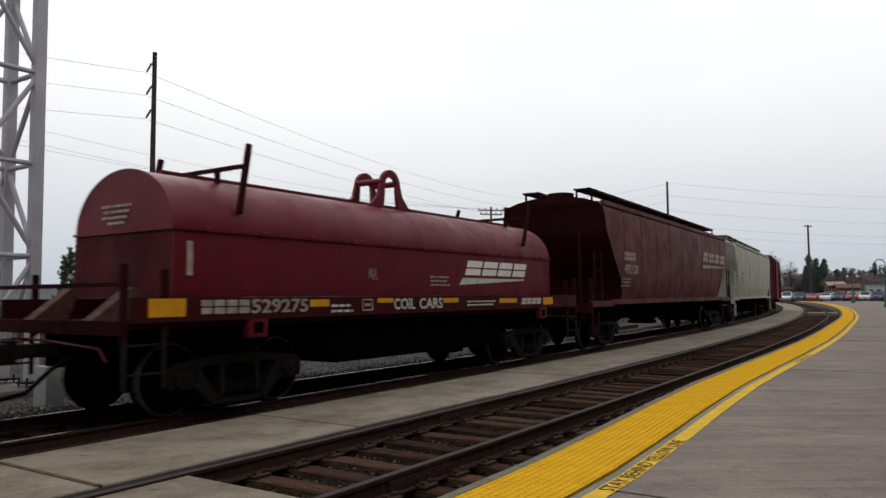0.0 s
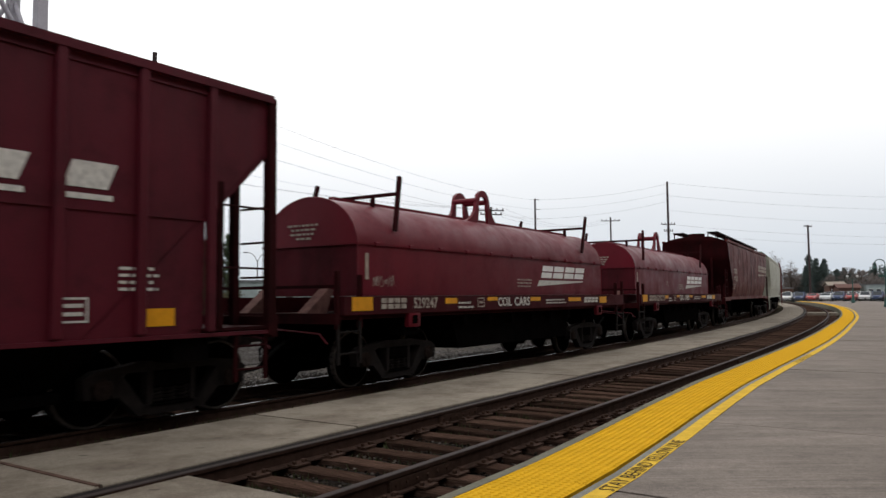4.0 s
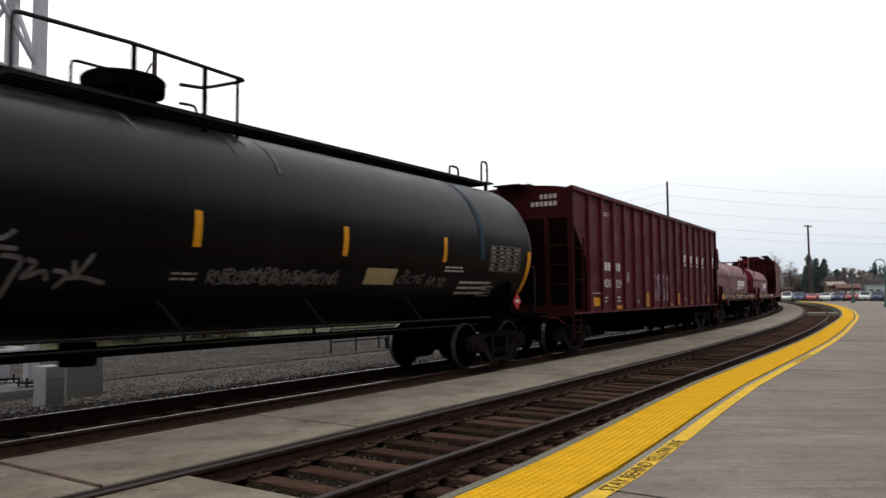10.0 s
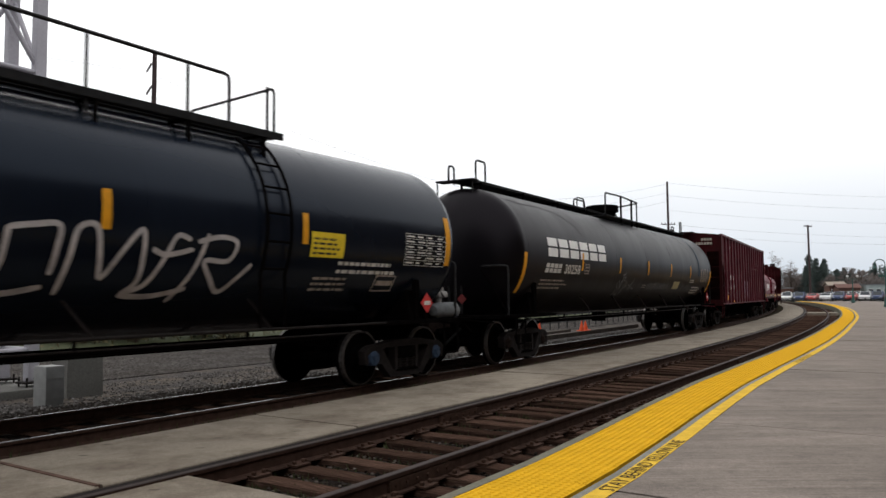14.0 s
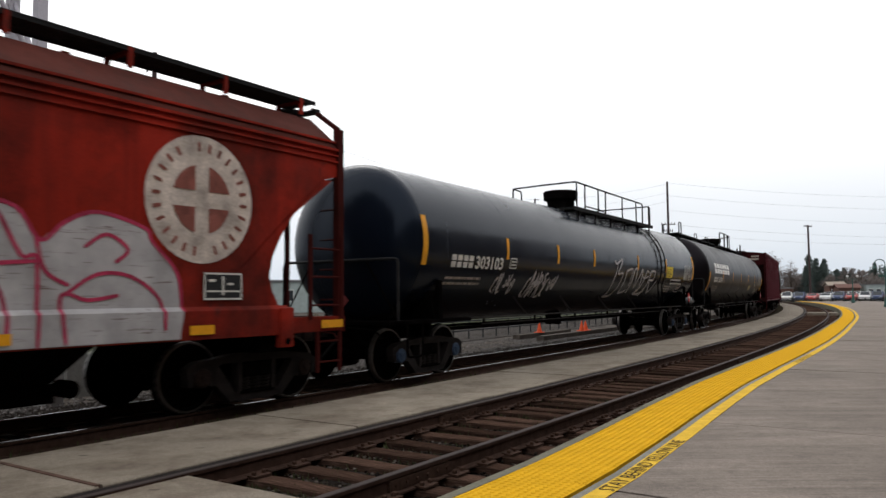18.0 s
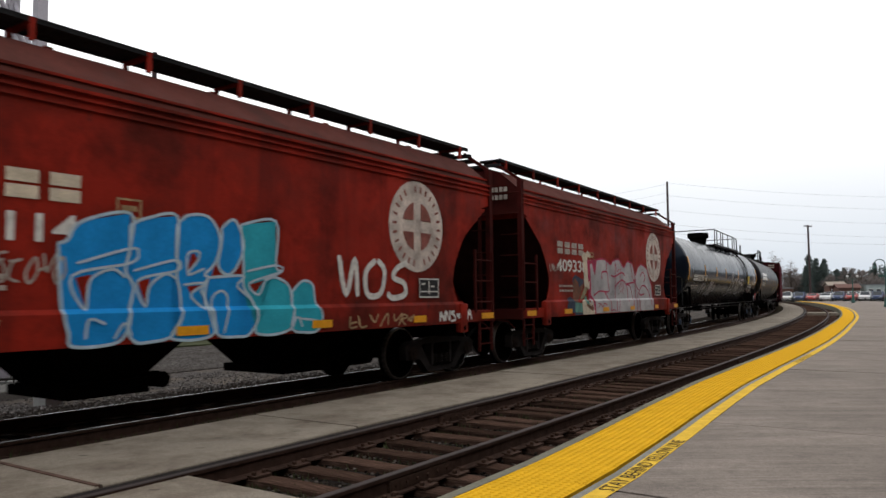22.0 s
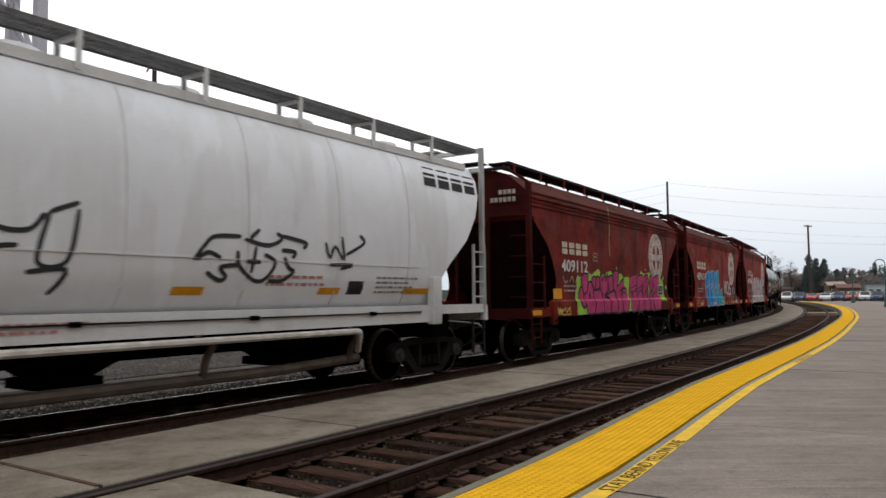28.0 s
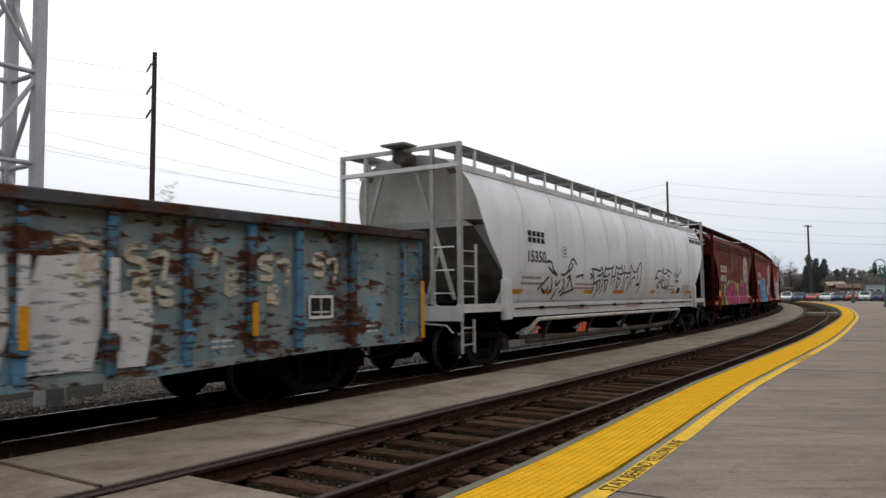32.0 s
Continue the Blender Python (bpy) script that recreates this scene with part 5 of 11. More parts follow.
def tank_car(u0, u1, tip0, tip1, r, zc, mat, spacing, label, cap, rf, rr_, straps, full_walk):
    car, h = car_at("tank_car", u0, u1, spacing, label, "cars of the freight train", "tank car")
    c0 = (u0 + u1) / 2

    def X(u):
        return u - c0

    bm = bmesh.new()
    tank_shell(bm, X(tip0), X(tip1), r, zc)
    tank = part("tank", bm, mat, car, "long welded tank shell", 40)
    # weld seams
    bm = bmesh.new()
    n = 7
    for k in range(n):
        x = X(tip0) + 0.75 + (tip1 - tip0 - 1.5) * k / (n - 1)
        ringp = [Vector((x, (r + 0.002) * math.cos(2 * math.pi * j / 40), zc + (r + 0.002) * math.sin(2 * math.pi * j / 40))) for j in range(40)]
        tube(bm, ringp + [ringp[0]], 0.0012, 4)
    part("weld_seam", bm, mat, tank)
    sk = tank_skin(r + 0.002, zc)
    for u in straps:
        z0, z1 = (zc - 0.42, zc + 0.45) if u in (straps[0], straps[-1]) else (zc - 0.22, zc + 0.22)
        if full_walk:
            z0, z1 = (z0 - 0.47, z1 - 0.47) if u in (straps[0], straps[-1]) else (z0 - 0.12, z1 - 0.12)
        wd = 0.075 if u in (straps[0], straps[-1]) else 0.055
        inset = min(u - tip0, tip1 - u)
        rad = r * math.sin(math.acos(1 - max(inset, 0.05) / 0.56)) if inset < 0.56 else r
        decal("amber_strip", rect(X(u) - wd, X(u) + wd, z0, z1, 0.0, 8), tank_skin(rad + 0.02 * (rad < r) + 0.002, zc), M_MARK, car, "upright amber reflective strip")
    # underframe: stub sills, bolsters, walkways, rods
    bm = bmesh.new()
    for s in (-1, 1):
        a, b = sorted((s * (h - 0.05), s * (spacing / 2 - 1.4)))
        box(bm, a, b, -0.22, 0.22, 0.66, 1.08)
        x = s * spacing / 2
        prism_x(bm, [(-1.32, 1.0), (1.32, 1.0), (1.1, zc - 0.55), (0.75, zc - r * 0.72), (-0.75, zc - r * 0.72), (-1.1, zc - 0.55)], x - 0.14, x + 0.14)
        for y in (-1.30, 1.30):
            box(bm, x - 0.05, x + 0.05, y - 0.04, y + 0.04, 1.0, 1.75)
    bmesh.ops.recalc_face_normals(bm, faces=bm.faces[:])
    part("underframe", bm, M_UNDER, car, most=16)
    for s in (-1, 1):
        bm = bmesh.new()
        a, b = sorted((s * h, s * (h - 2.6)))
        box(bm, a, b, -1.42, -1.05, 1.00, 1.06)
        box(bm, a, b, 1.05, 1.42, 1.00, 1.06)
        a, b = sorted((s * h, s * (h - 0.55)))
        box(bm, a, b, -1.42, 1.42, 0.995, 1.055)
        part("end_platform", bm, M_UNDER, car, "grimy steel end platform", most=16)
        xe = s * (h - 0.40)
        for y in (-1, 1):
            rail_pipe(car, [(s * (h - 0.5), y * 1.42, 1.02), (s * (h - 0.5), y * 1.42, 0.45), (s * (h - 0.95), y * 1.42, 0.45), (s * (h - 0.95), y * 1.42, 1.02)], 0.018, M_UNDER, "sill_step")
        if not full_walk:
            rail_pipe(car, [(xe, -1.30, 1.05), (xe, -1.30, 2.10), (xe, 1.30, 2.10), (xe, 1.30, 1.05)], 0.026, M_RAILING, "end_handrail")
        for y in (-1, 1):
            if full_walk:
                rail_pipe(car, [(xe, y * 1.30, 1.05), (xe, y * 1.30, 2.10), (xe, y * 0.16, 2.10), (xe, y * 0.16, 1.05)], 0.026, M_RAILING, "end_handrail")
            rail_pipe(car, [(xe, y * 1.28, 1.10), (xe, y * 0.62, 2.08)], 0.015, M_UNDER, "handrail_brace")
    for y in (-1.40, 1.40):
        rail_pipe(car, [(-h + 0.4, y, 1.04), (h - 0.4, y, 1.04)], 0.020, M_CAST, "side_rail", "long handrail along the sill")
        rail_pipe(car, [(-spacing / 2 + 1.4, y, 0.92), (spacing / 2 - 1.4, y, 0.92)], 0.012, M_CAST, "side_rail")
        bm = bmesh.new()
        for k in range(5):
            x = -h * 0.5 + h * k / 4
            beam(bm, (x, y, 1.04), (x - 0.25, y * 0.86, 1.45), 0.03, 0.03)
        part("rail_bracket", bm, M_CAST, car, most=16)
    bm = bmesh.new()
    for y in (-0.55, 0.55):
        tube(bm, [(-spacing / 2 + 1.5, y, 0.80), (spacing / 2 - 1.5, y, 0.80)], 0.03, 7)
    tube(bm, [(-spacing / 2 + 1.2, -0.7, 0.84), (spacing / 2 - 1.2, -0.7, 0.84)], 0.018, 7)
    for k in range(7):
        x = -spacing / 2 + 1.5 + (spacing - 3.0) * k / 6
        box(bm, x - 0.03, x + 0.03, -0.6, 0.6, 0.79, 0.83)
        box(bm, x - 0.015, x + 0.015, -1.41, -1.37, 0.91, 1.04)
    cyl(bm, (-0.5, 0, zc - r - 0.02), (-0.5, 0, zc - r - 0.30), 0.22, 16)
    part("brake_rod", bm, M_UNDER, car, most=16)
    # placard and valve boxes on the camera side
    for u in (u1 - 1.5,):
        bm = bmesh.new()
        p = Vector((X(u), -1.44, 1.35))
        v = [bm.verts.new(p + Vector((dx, 0, dz))) for dx, dz in ((0, -0.175), (0.175, 0), (0, 0.175), (-0.175, 0))]
        bm.faces.new(v)
        e_ = bmesh.ops.extrude_face_region(bm, geom=bm.faces[:])
        for g in e_["geom"]:
            if isinstance(g, bmesh.types.BMVert):
                g.co.y += 0.012
        bmesh.ops.recalc_face_normals(bm, faces=bm.faces[:])
        pl = part("placard", bm, M_PLACARD, car, "red diamond hazard placard")
        decal("placard_panel", rect(X(u) - 0.09, X(u) + 0.09, 1.315, 1.385), flat(1.44), M_WHITE, pl, "white panel with unreadable digits")
        bm = bmesh.new()
        box(bm, X(u) - 0.015, X(u) + 0.015, -1.43, -1.40, 1.0, 1.30)
        part("placard_post", bm, M_UNDER, pl)
    bm = bmesh.new()
    xe = -h + 0.24
    ringp = [Vector((xe, -0.25 + a, 1.40 + b)) for a, b in ((0, -0.11), (0.11, 0), (0, 0.11), (-0.11, 0))]
    loft(bm, [ringp, [p + Vector((0.012, 0, 0)) for p in ringp]], True)
    bmesh.ops.recalc_face_normals(bm, faces=bm.faces[:])
    part("placard", bm, plain("dull_red_placard", (0.17, 0.030, 0.030), 0.7), car, "dull red diamond placard on the end rail")
    for x in (-spacing / 2, spacing / 2):
        add_truck(car, x, cap)
    add_ends(car, h, rf, rr_, M_UNDER)
    return car, X, sk, tank


def manway(tank, x, z, r=0.62, hgt=0.30):
    bm = bmesh.new()
    rings = [ring(Vector((x, 0, z + dz)), Vector((1, 0, 0)), Vector((0, 1, 0)), rr, 24) for dz, rr in ((-0.2, r * 0.75), (0.06, r * 0.75), (hgt * 0.55, r * 0.80), (hgt * 0.62, r * 0.98), (hgt, r), (hgt + 0.03, r * 0.94), (hgt + 0.05, r * 0.3))]
    loft(bm, rings, True)
    bmesh.ops.recalc_face_normals(bm, faces=bm.faces[:])
    return part("dome", bm, M_UNDER, tank, "round dome housing on top of the tank")


# first tank: walkway along the whole top
car, X, sk, tank = tank_car(17.75, 37.25, 18.06, 36.86, 1.475, 2.42, M_TANK, 16.2, "sooty black tank car with full-length roof walkway and white lettering", "rust", 0.55, 0.85,
                            (18.66, 21.99, 24.90, 27.62, 30.30, 33.0, 36.26), True)
ZT = 2.42 + 1.475
running_board(tank, X(18.45), X(36.68), 0.0, 0.52, 4.07, lambda y: ZT - 0.08, M_UNDER, [X(18.9) + 2.2 * k for k in range(9)])
# cross boards over both ends, on short legs
for u in (18.52, 36.58):
    bm = bmesh.new()
    box(bm, X(u) - 0.16, X(u) + 0.16, -0.34, 0.62, 4.045, 4.075)
    part("end_board", bm, M_GRATE, tank, "short grating across the walkway's end")
    for y in (-0.32, 0.60):
        rail_pipe(tank, [(X(u) - 0.12, y, 4.05), (X(u) - 0.12, y, 3.62)], 0.016, M_RAILING, "board_leg")
for u, y, wd, top in ((18.66, -0.26, 0.44, 4.53), (18.60, 0.42, 0.24, 4.46), (36.32, -0.26, 0.26, 4.54), (35.00, -0.26, 0.34, 4.25), (24.35, -0.30, 0.85, 4.26)):
    rail_pipe(tank, [(X(u), y, 4.05), (X(u), y, top), (X(u) + wd, y, top), (X(u) + wd, y, 4.05)], 0.024, M_RAILING, "grab_hoop")
manway(tank, X(27.55), ZT - 0.02, 0.53, 0.47)
for y in (-0.75, -0.62, -0.49, -0.36):
    bm = bmesh.new()
    box(bm, X(25.70), X(28.98), y - 0.05, y + 0.05, 3.86, 3.90)
    part("platform_plank", bm, M_GRATE, tank, "narrow grating beside the dome")
rail_pipe(tank, [(X(25.75), -0.75, 3.88), (X(25.75), -0.75, 4.56), (X(27.2), -0.75, 4.60), (X(28.97), -0.75, 4.56), (X(28.60), -0.30, 4.44), (X(28.20), -0.30, 4.40)], 0.026, M_RAILING, "dome_handrail")
for u, rd in ((27.2, 0.034), (28.26, 0.034), (28.82, 0.024)):
    rail_pipe(tank, [(X(u), -0.75, 3.70), (X(u), -0.75, 4.58)], rd, M_UNDER, "rail_post")
rail_pipe(tank, [(X(27.25), 0.75, 3.75), (X(27.25), 0.75, 4.70), (X(27.85), 0.75, 4.70), (X(27.85), 0.75, 3.75)], 0.022, M_RAILING, "dome_handrail")
rail_pipe(tank, [(X(28.35), -0.10, 4.20), (X(28.62), -0.10, 4.22), (X(28.68), -0.10, 3.90)], 0.022, M_RAILING, "grab_hoop")
block_letters("owner_mark", 6, X(19.85), 2.36, 0.44, 0.54, 0.115, sk, M_WHITE_L, car, "large white maker's letters as blocks")
block_letters("owner_mark", 4, X(19.74), 1.99, 0.21, 0.19, 0.045, sk, M_WHITE, car, "white reporting mark blocks", 0.2)
words("number", "30258", X(20.86), 1.99, 0.21, sk, M_WHITE, car, "white car number", 1.0)
frame_mark("data_box", X(22.15), 2.0, 0.32, 0.25, sk, M_FADED, car)
small_print("data_print", 3, X(19.64), 1.62, 1.65, 0.26, sk, M_FADED, car, 3)
ruled_box(X(34.64), 1.96, 1.22, 0.50, sk, M_FADED, car, 8)
decal("tan_plate", rect(X(30.9), X(31.68), 1.66, 1.92, 0, 3), sk, plain("tan_plate_paint", (0.42, 0.36, 0.20), 0.7), car, "tan placard with unreadable lines")
small_print("data_print", 2, X(33.08), 1.91, 0.65, 0.13, sk, M_WHITE, car, 9)
small_print("data_print", 3, X(33.7), 1.50, 1.3, 0.3, sk, M_WHITE, car, 10)
frame_mark("data_box", X(34.55), 1.46, 0.48, 0.2, sk, M_FADED, car)
small_print("data_print", 2, X(27.36), 1.68, 0.42, 0.13, sk, M_FADED, car, 11)
M_CHALK = plain("chalky_grey_spray", (0.145, 0.142, 0.142), 0.8, 0, 0.4, 7.0)
rr = random.Random(4)
STAR_TAG = [[(0.0, 0.51), (0.15, 0.37), (0.35, 0.3), (0.3, 0.48), (0.45, 0.66)], [(0.3, 0.72), (0.5, 0.76), (0.6, 0.84)], [(0.35, 0.67), (0.65, 0.66)], [(0.45, 0.62), (0.36, 0.3), (0.35, 0.03)], [(0.5, 0.59), (0.7, 0.56), (0.65, 0.38), (0.6, 0.15)], [(0.1, 0.58), (0.25, 0.44), (0.2, 0.27), (0.0, 0.13)],
            [(0.75, 0.56), (0.85, 0.52), (0.75, 0.38), (0.95, 0.45), (1.0, 0.35)], [(1.05, 0.46), (1.2, 0.42), (1.1, 0.27)], [(1.25, 0.57), (1.3, 0.42), (1.45, 0.65)], [(1.2, 0.38), (1.4, 0.39), (1.65, 0.33)], [(0.05, 0.3), (0.3, 0.17), (0.4, 0.13)]]
strokes("scrawl", STAR_TAG, 0.05, sk, M_CHALK, car, "spiky pale grey graffiti tag", x=X(24.9), z=1.30)
for k, (u, ww, z) in enumerate(((27.9, 2.4, 1.64), (28.0, 2.3, 1.66), (31.75, 0.75, 1.68), (32.6, 0.6, 1.64))):
    lines = [[(X(u) + p, z + q_ * 1.0) for p, q_ in ln] for ln in scribble(int(ww / 0.15), 0.20, 0.15, 60 + k)]
    strokes("scrawl", lines, 0.026, sk, M_CHALK, car, "faint chalky graffiti scrawl")
# pale spill and a blue band round the shell
M_SPILL = plain("pale_dried_spill", (0.085, 0.080, 0.082), 0.7, 0, 0.5, 4.0)
bm = bmesh.new()
for u, wd in ((34.3, 0.08),):
    pts = [(X(u), -1.482 * math.sin(radians(a)), 2.42 + 1.482 * math.cos(radians(a))) for j, a in enumerate(range(-10, 101, 5))]
    for p, q_ in zip(pts[:-1], pts[1:]):
        v = [bm.verts.new(c) for c in ((p[0] - wd, p[1], p[2]), (p[0] + wd, p[1], p[2]), (q_[0] + wd, q_[1], q_[2]), (q_[0] - wd, q_[1], q_[2]))]
        bm.faces.new(v)
bmesh.ops.recalc_face_normals(bm, faces=bm.faces[:])
part("blue_band", bm, plain("faded_blue_stripe", (0.022, 0.040, 0.060), 0.8, 0, 0.5, 3.0, spec=0.15), car, "faded blue painted band round the shell", None)
strokes("spill", [[(X(18.9), 3.62), (X(19.8), 3.58), (X(20.6), 3.60), (X(21.6), 3.45), (X(22.2), 3.1), (X(22.25), 2.9)]], 0.028, sk, M_SPILL, car, "pale dried drip along the shell")
strokes("spill", [[(X(28.5), 3.78), (X(28.55), 3.62), (X(28.5), 3.40)], [(X(28.8), 3.76), (X(28.82), 3.55)], [(X(29.15), 3.74), (X(29.2), 3.50), (X(29.15), 3.20)], [(X(27.0), 3.75), (X(27.05), 3.45)]], 0.045, sk, M_SPILL, car, "pale drip below the dome")

# second tank: glossy, with a short dome platform
car, X, sk, tank = tank_car(-3.62, 16.52, -3.22, 16.30, 1.46, 2.43, M_TANK_B, 16.85, "glossy blue-black tank car with dome platform and scrawls", "blue", 0.60, 0.55,
                            (-2.62, 0.46, 3.05, 5.40, 9.05, 12.05, 15.66), False)
ZT = 2.43 + 1.46
manway(tank, X(6.62), ZT - 0.02, 0.50, 0.56)
for k in range(5):
    y = -0.97 + 0.14 * k
    bm = bmesh.new()
    box(bm, X(5.05), X(12.0), y - 0.05, y + 0.05, 3.76, 3.80)
    part("platform_plank", bm, M_GRATE, tank, "grating plank beside the dome")
bm = bmesh.new()
box(bm, X(5.05), X(12.0), -1.06, -1.03, 3.72, 3.82)
part("platform_edge", bm, M_GRATE, tank)
for k in range(6):
    u = 5.4 + 1.25 * k
    bm = bmesh.new()
    beam(bm, (X(u), -1.03, 3.76), (X(u), -1.03, 3.40), 0.04, 0.04, (1, 0, 0))
    beam(bm, (X(u), -0.40, 3.74), (X(u), -1.03, 3.74), 0.04, 0.04)
    part("platform_bracket", bm, M_UNDER, tank)
rail_pipe(tank, [(X(5.57), 1.0, 3.45), (X(5.57), 1.0, 4.50), (X(5.40), 0.0, 4.50), (X(5.32), -1.0, 4.50), (X(7.6), -1.0, 4.48), (X(11.06), -1.0, 4.47), (X(11.06), -1.0, 3.72)], 0.024, M_RAILING, "platform_handrail", "bent pipe rail round the dome platform")
rail_pipe(tank, [(X(5.57), 1.0, 4.50), (X(6.10), 1.0, 4.48), (X(6.14), 1.0, 3.45)], 0.022, M_RAILING, "platform_handrail")
rail_pipe(tank, [(X(5.97), -1.0, 3.90), (X(7.2), -1.0, 3.90), (X(7.57), -1.0, 3.86), (X(7.57), -1.0, 3.76)], 0.020, M_RAILING, "mid_rail")
rail_pipe(tank, [(X(11.95), 1.0, 3.45), (X(11.95), 1.0, 4.45), (X(11.87), -1.0, 4.47), (X(11.87), -1.0, 3.72)], 0.022, M_RAILING, "gate_rail")
rail_pipe(tank, [(X(11.74), -1.0, 3.72), (X(11.74), -1.0, 4.46)], 0.022, M_RAILING, "rail_post")
for u in (5.38, 5.97, 6.99, 7.58, 9.05, 10.40):
    rail_pipe(tank, [(X(u), -1.0, 3.55), (X(u), -1.0, 4.48)], 0.022, M_RAILING, "rail_post")
# brake cylinder, valve and their bracket at the front corner
bm = bmesh.new()
lathe_ = [(0.001, -0.40), (0.09, -0.38), (0.15, -0.30), (0.155, 0.28), (0.10, 0.37), (0.001, 0.40)]
loft(bm, [[Vector((X(15.98) + a, -1.16 + r_ * math.cos(2 * math.pi * k / 18), 1.20 + r_ * math.sin(2 * math.pi * k / 18))) for k in range(18)] for r_, a in lathe_])
bmesh.ops.recalc_face_normals(bm, faces=bm.faces[:])
part("brake_cylinder", bm, plain("dusty_grey_cylinder_paint", (0.11, 0.115, 0.12), 0.6, 0, 0.3, 8.0), car, "dusty grey brake cylinder", 40)
bm = bmesh.new()
rbox(bm, X(16.02), X(16.34), -1.0, -0.78, 1.44, 1.56, 0.04)
cyl(bm, (X(16.10), -0.89, 1.54), (X(16.10), -0.89, 1.66), 0.05, 10)
cyl(bm, (X(16.26), -0.89, 1.54), (X(16.26), -0.89, 1.63), 0.05, 10)
rbox(bm, X(16.12), X(16.22), -0.95, -0.83, 1.06, 1.46, 0.02, 1)
part("control_valve", bm, plain("pale_valve_paint", (0.36, 0.35, 0.34), 0.6, 0, 0.3, 8.0), car, "pale control valve on a bracket", 40, most=16)
bm = bmesh.new()
rbox(bm, X(15.85), X(16.46), -0.72, -0.30, 1.05, 1.95, 0.05, 1)
tube(bm, [(X(16.1), -0.75, 1.7), (X(16.2), -0.80, 1.95), (X(16.35), -0.78, 1.75)], 0.03, 7)
part("brake_gear", bm, M_UNDER, car, "near-black brake gear behind the valve", most=16)
# curved side ladder
bm = bmesh.new()
for dx in (-0.22, 0.22):
    tube(bm, [(X(11.5) + dx, -1.53 * math.sin(radians(a)), 2.42 + 1.53 * math.cos(radians(a))) for a in range(35, 116, 8)] + [(X(11.5) + dx, -1.40, 1.06)], 0.022, 6)
for a in range(42, 116, 14):
    tube(bm, [(X(11.5) - 0.22, -1.53 * math.sin(radians(a)), 2.42 + 1.53 * math.cos(radians(a))), (X(11.5) + 0.22, -1.53 * math.sin(radians(a)), 2.42 + 1.53 * math.cos(radians(a)))], 0.016, 6)
part("side_ladder", bm, M_UNDER, tank, "curved steel ladder up the shell")
block_letters("owner_mark", 4, X(-1.72), 2.00, 0.23, 0.16, 0.05, sk, M_WHITE, car, "white reporting mark blocks")
words("number", "303103", X(-0.83), 2.00, 0.23, sk, M_WHITE, car, "white car number", 1.12)
frame_mark("data_box", X(0.6), 2.03, 0.3, 0.22, sk, M_WHITE, car)
small_print("data_print", 2, X(-1.80), 1.68, 1.6, 0.2, sk, M_FADED, car, 13)
decal("yellow_label", rect(X(12.17), X(12.88), 2.04, 2.40, 0, 4), sk, plain("yellow_label_vinyl", (0.75, 0.55, 0.03), 0.5), car, "yellow warning label with unreadable lines")
small_print("label_print", 4, X(12.22), 2.08, 0.6, 0.28, sk, M_BLACK, car, 14, "dark unreadable lines")
ruled_box(X(14.40), 1.99, 1.18, 0.53, sk, M_WHITE, car, 15)
small_print("data_print", 2, X(12.8), 1.82, 1.5, 0.24, sk, M_WHITE, car, 16)
small_print("data_print", 3, X(12.36), 1.56, 0.8, 0.24, sk, M_FADED, car, 17)
frame_mark("data_box", X(13.78), 1.55, 0.52, 0.26, sk, M_FADED, car, 1)
M_SILVER = plain("silver_spray_paint", (0.45, 0.42, 0.42), 0.55, 0.1, 0.25, 6.0)
# tall angular silver tag
TAG = [[(0.45, 1.02), (0.65, 0.95), (1.12, 1.08), (0.82, 0.68), (1.25, 0.66), (1.02, 0.10), (0.42, 0.02)], [(0.70, 0.95), (0.56, 0.05)],
       [(1.55, 0.78), (1.53, 0.46), (1.5, 0.13), (2.0, 0.19)], [(1.55, 0.77), (1.8, 0.81), (2.05, 0.82), (2.05, 0.57), (2.03, 0.31)],
       [(2.15, 0.11), (2.2, 0.49), (2.25, 0.8), (2.45, 0.84), (2.53, 0.53), (2.6, 0.29), (2.8, 0.61), (3.0, 0.84), (3.05, 0.52), (3.05, 0.25), (2.9, 0.11)],
       [(3.65, 0.76), (3.45, 0.79), (3.3, 0.46), (3.15, 0.21), (2.9, 0.11), (3.3, 0.09), (3.75, 0.18)], [(3.15, 0.63), (3.35, 0.57), (3.7, 0.65)],
       [(3.9, 0.85), (3.75, 0.36), (3.55, 0.02)], [(3.75, 0.74), (4.1, 0.82), (4.35, 0.76), (4.25, 0.53), (3.9, 0.52), (4.05, 0.3), (4.25, 0.14), (4.45, 0.3), (4.65, 0.5)]]
strokes("spray_tag", TAG, 0.062, sk, M_SILVER, car, "tall silver spray-painted scrawl", x=X(6.5), z=1.40)
strokes("spray_tag", scribble(6, 0.42, 0.15, 21), 0.036, sk, M_SILVER, car, "grey spray-painted scrawl", x=X(0.12), z=1.52, k=1.0)
strokes("spray_tag", scribble(9, 0.60, 0.17, 22), 0.046, sk, M_SILVER, car, "grey spray-painted scrawl", x=X(1.6), z=1.42, k=1.0)


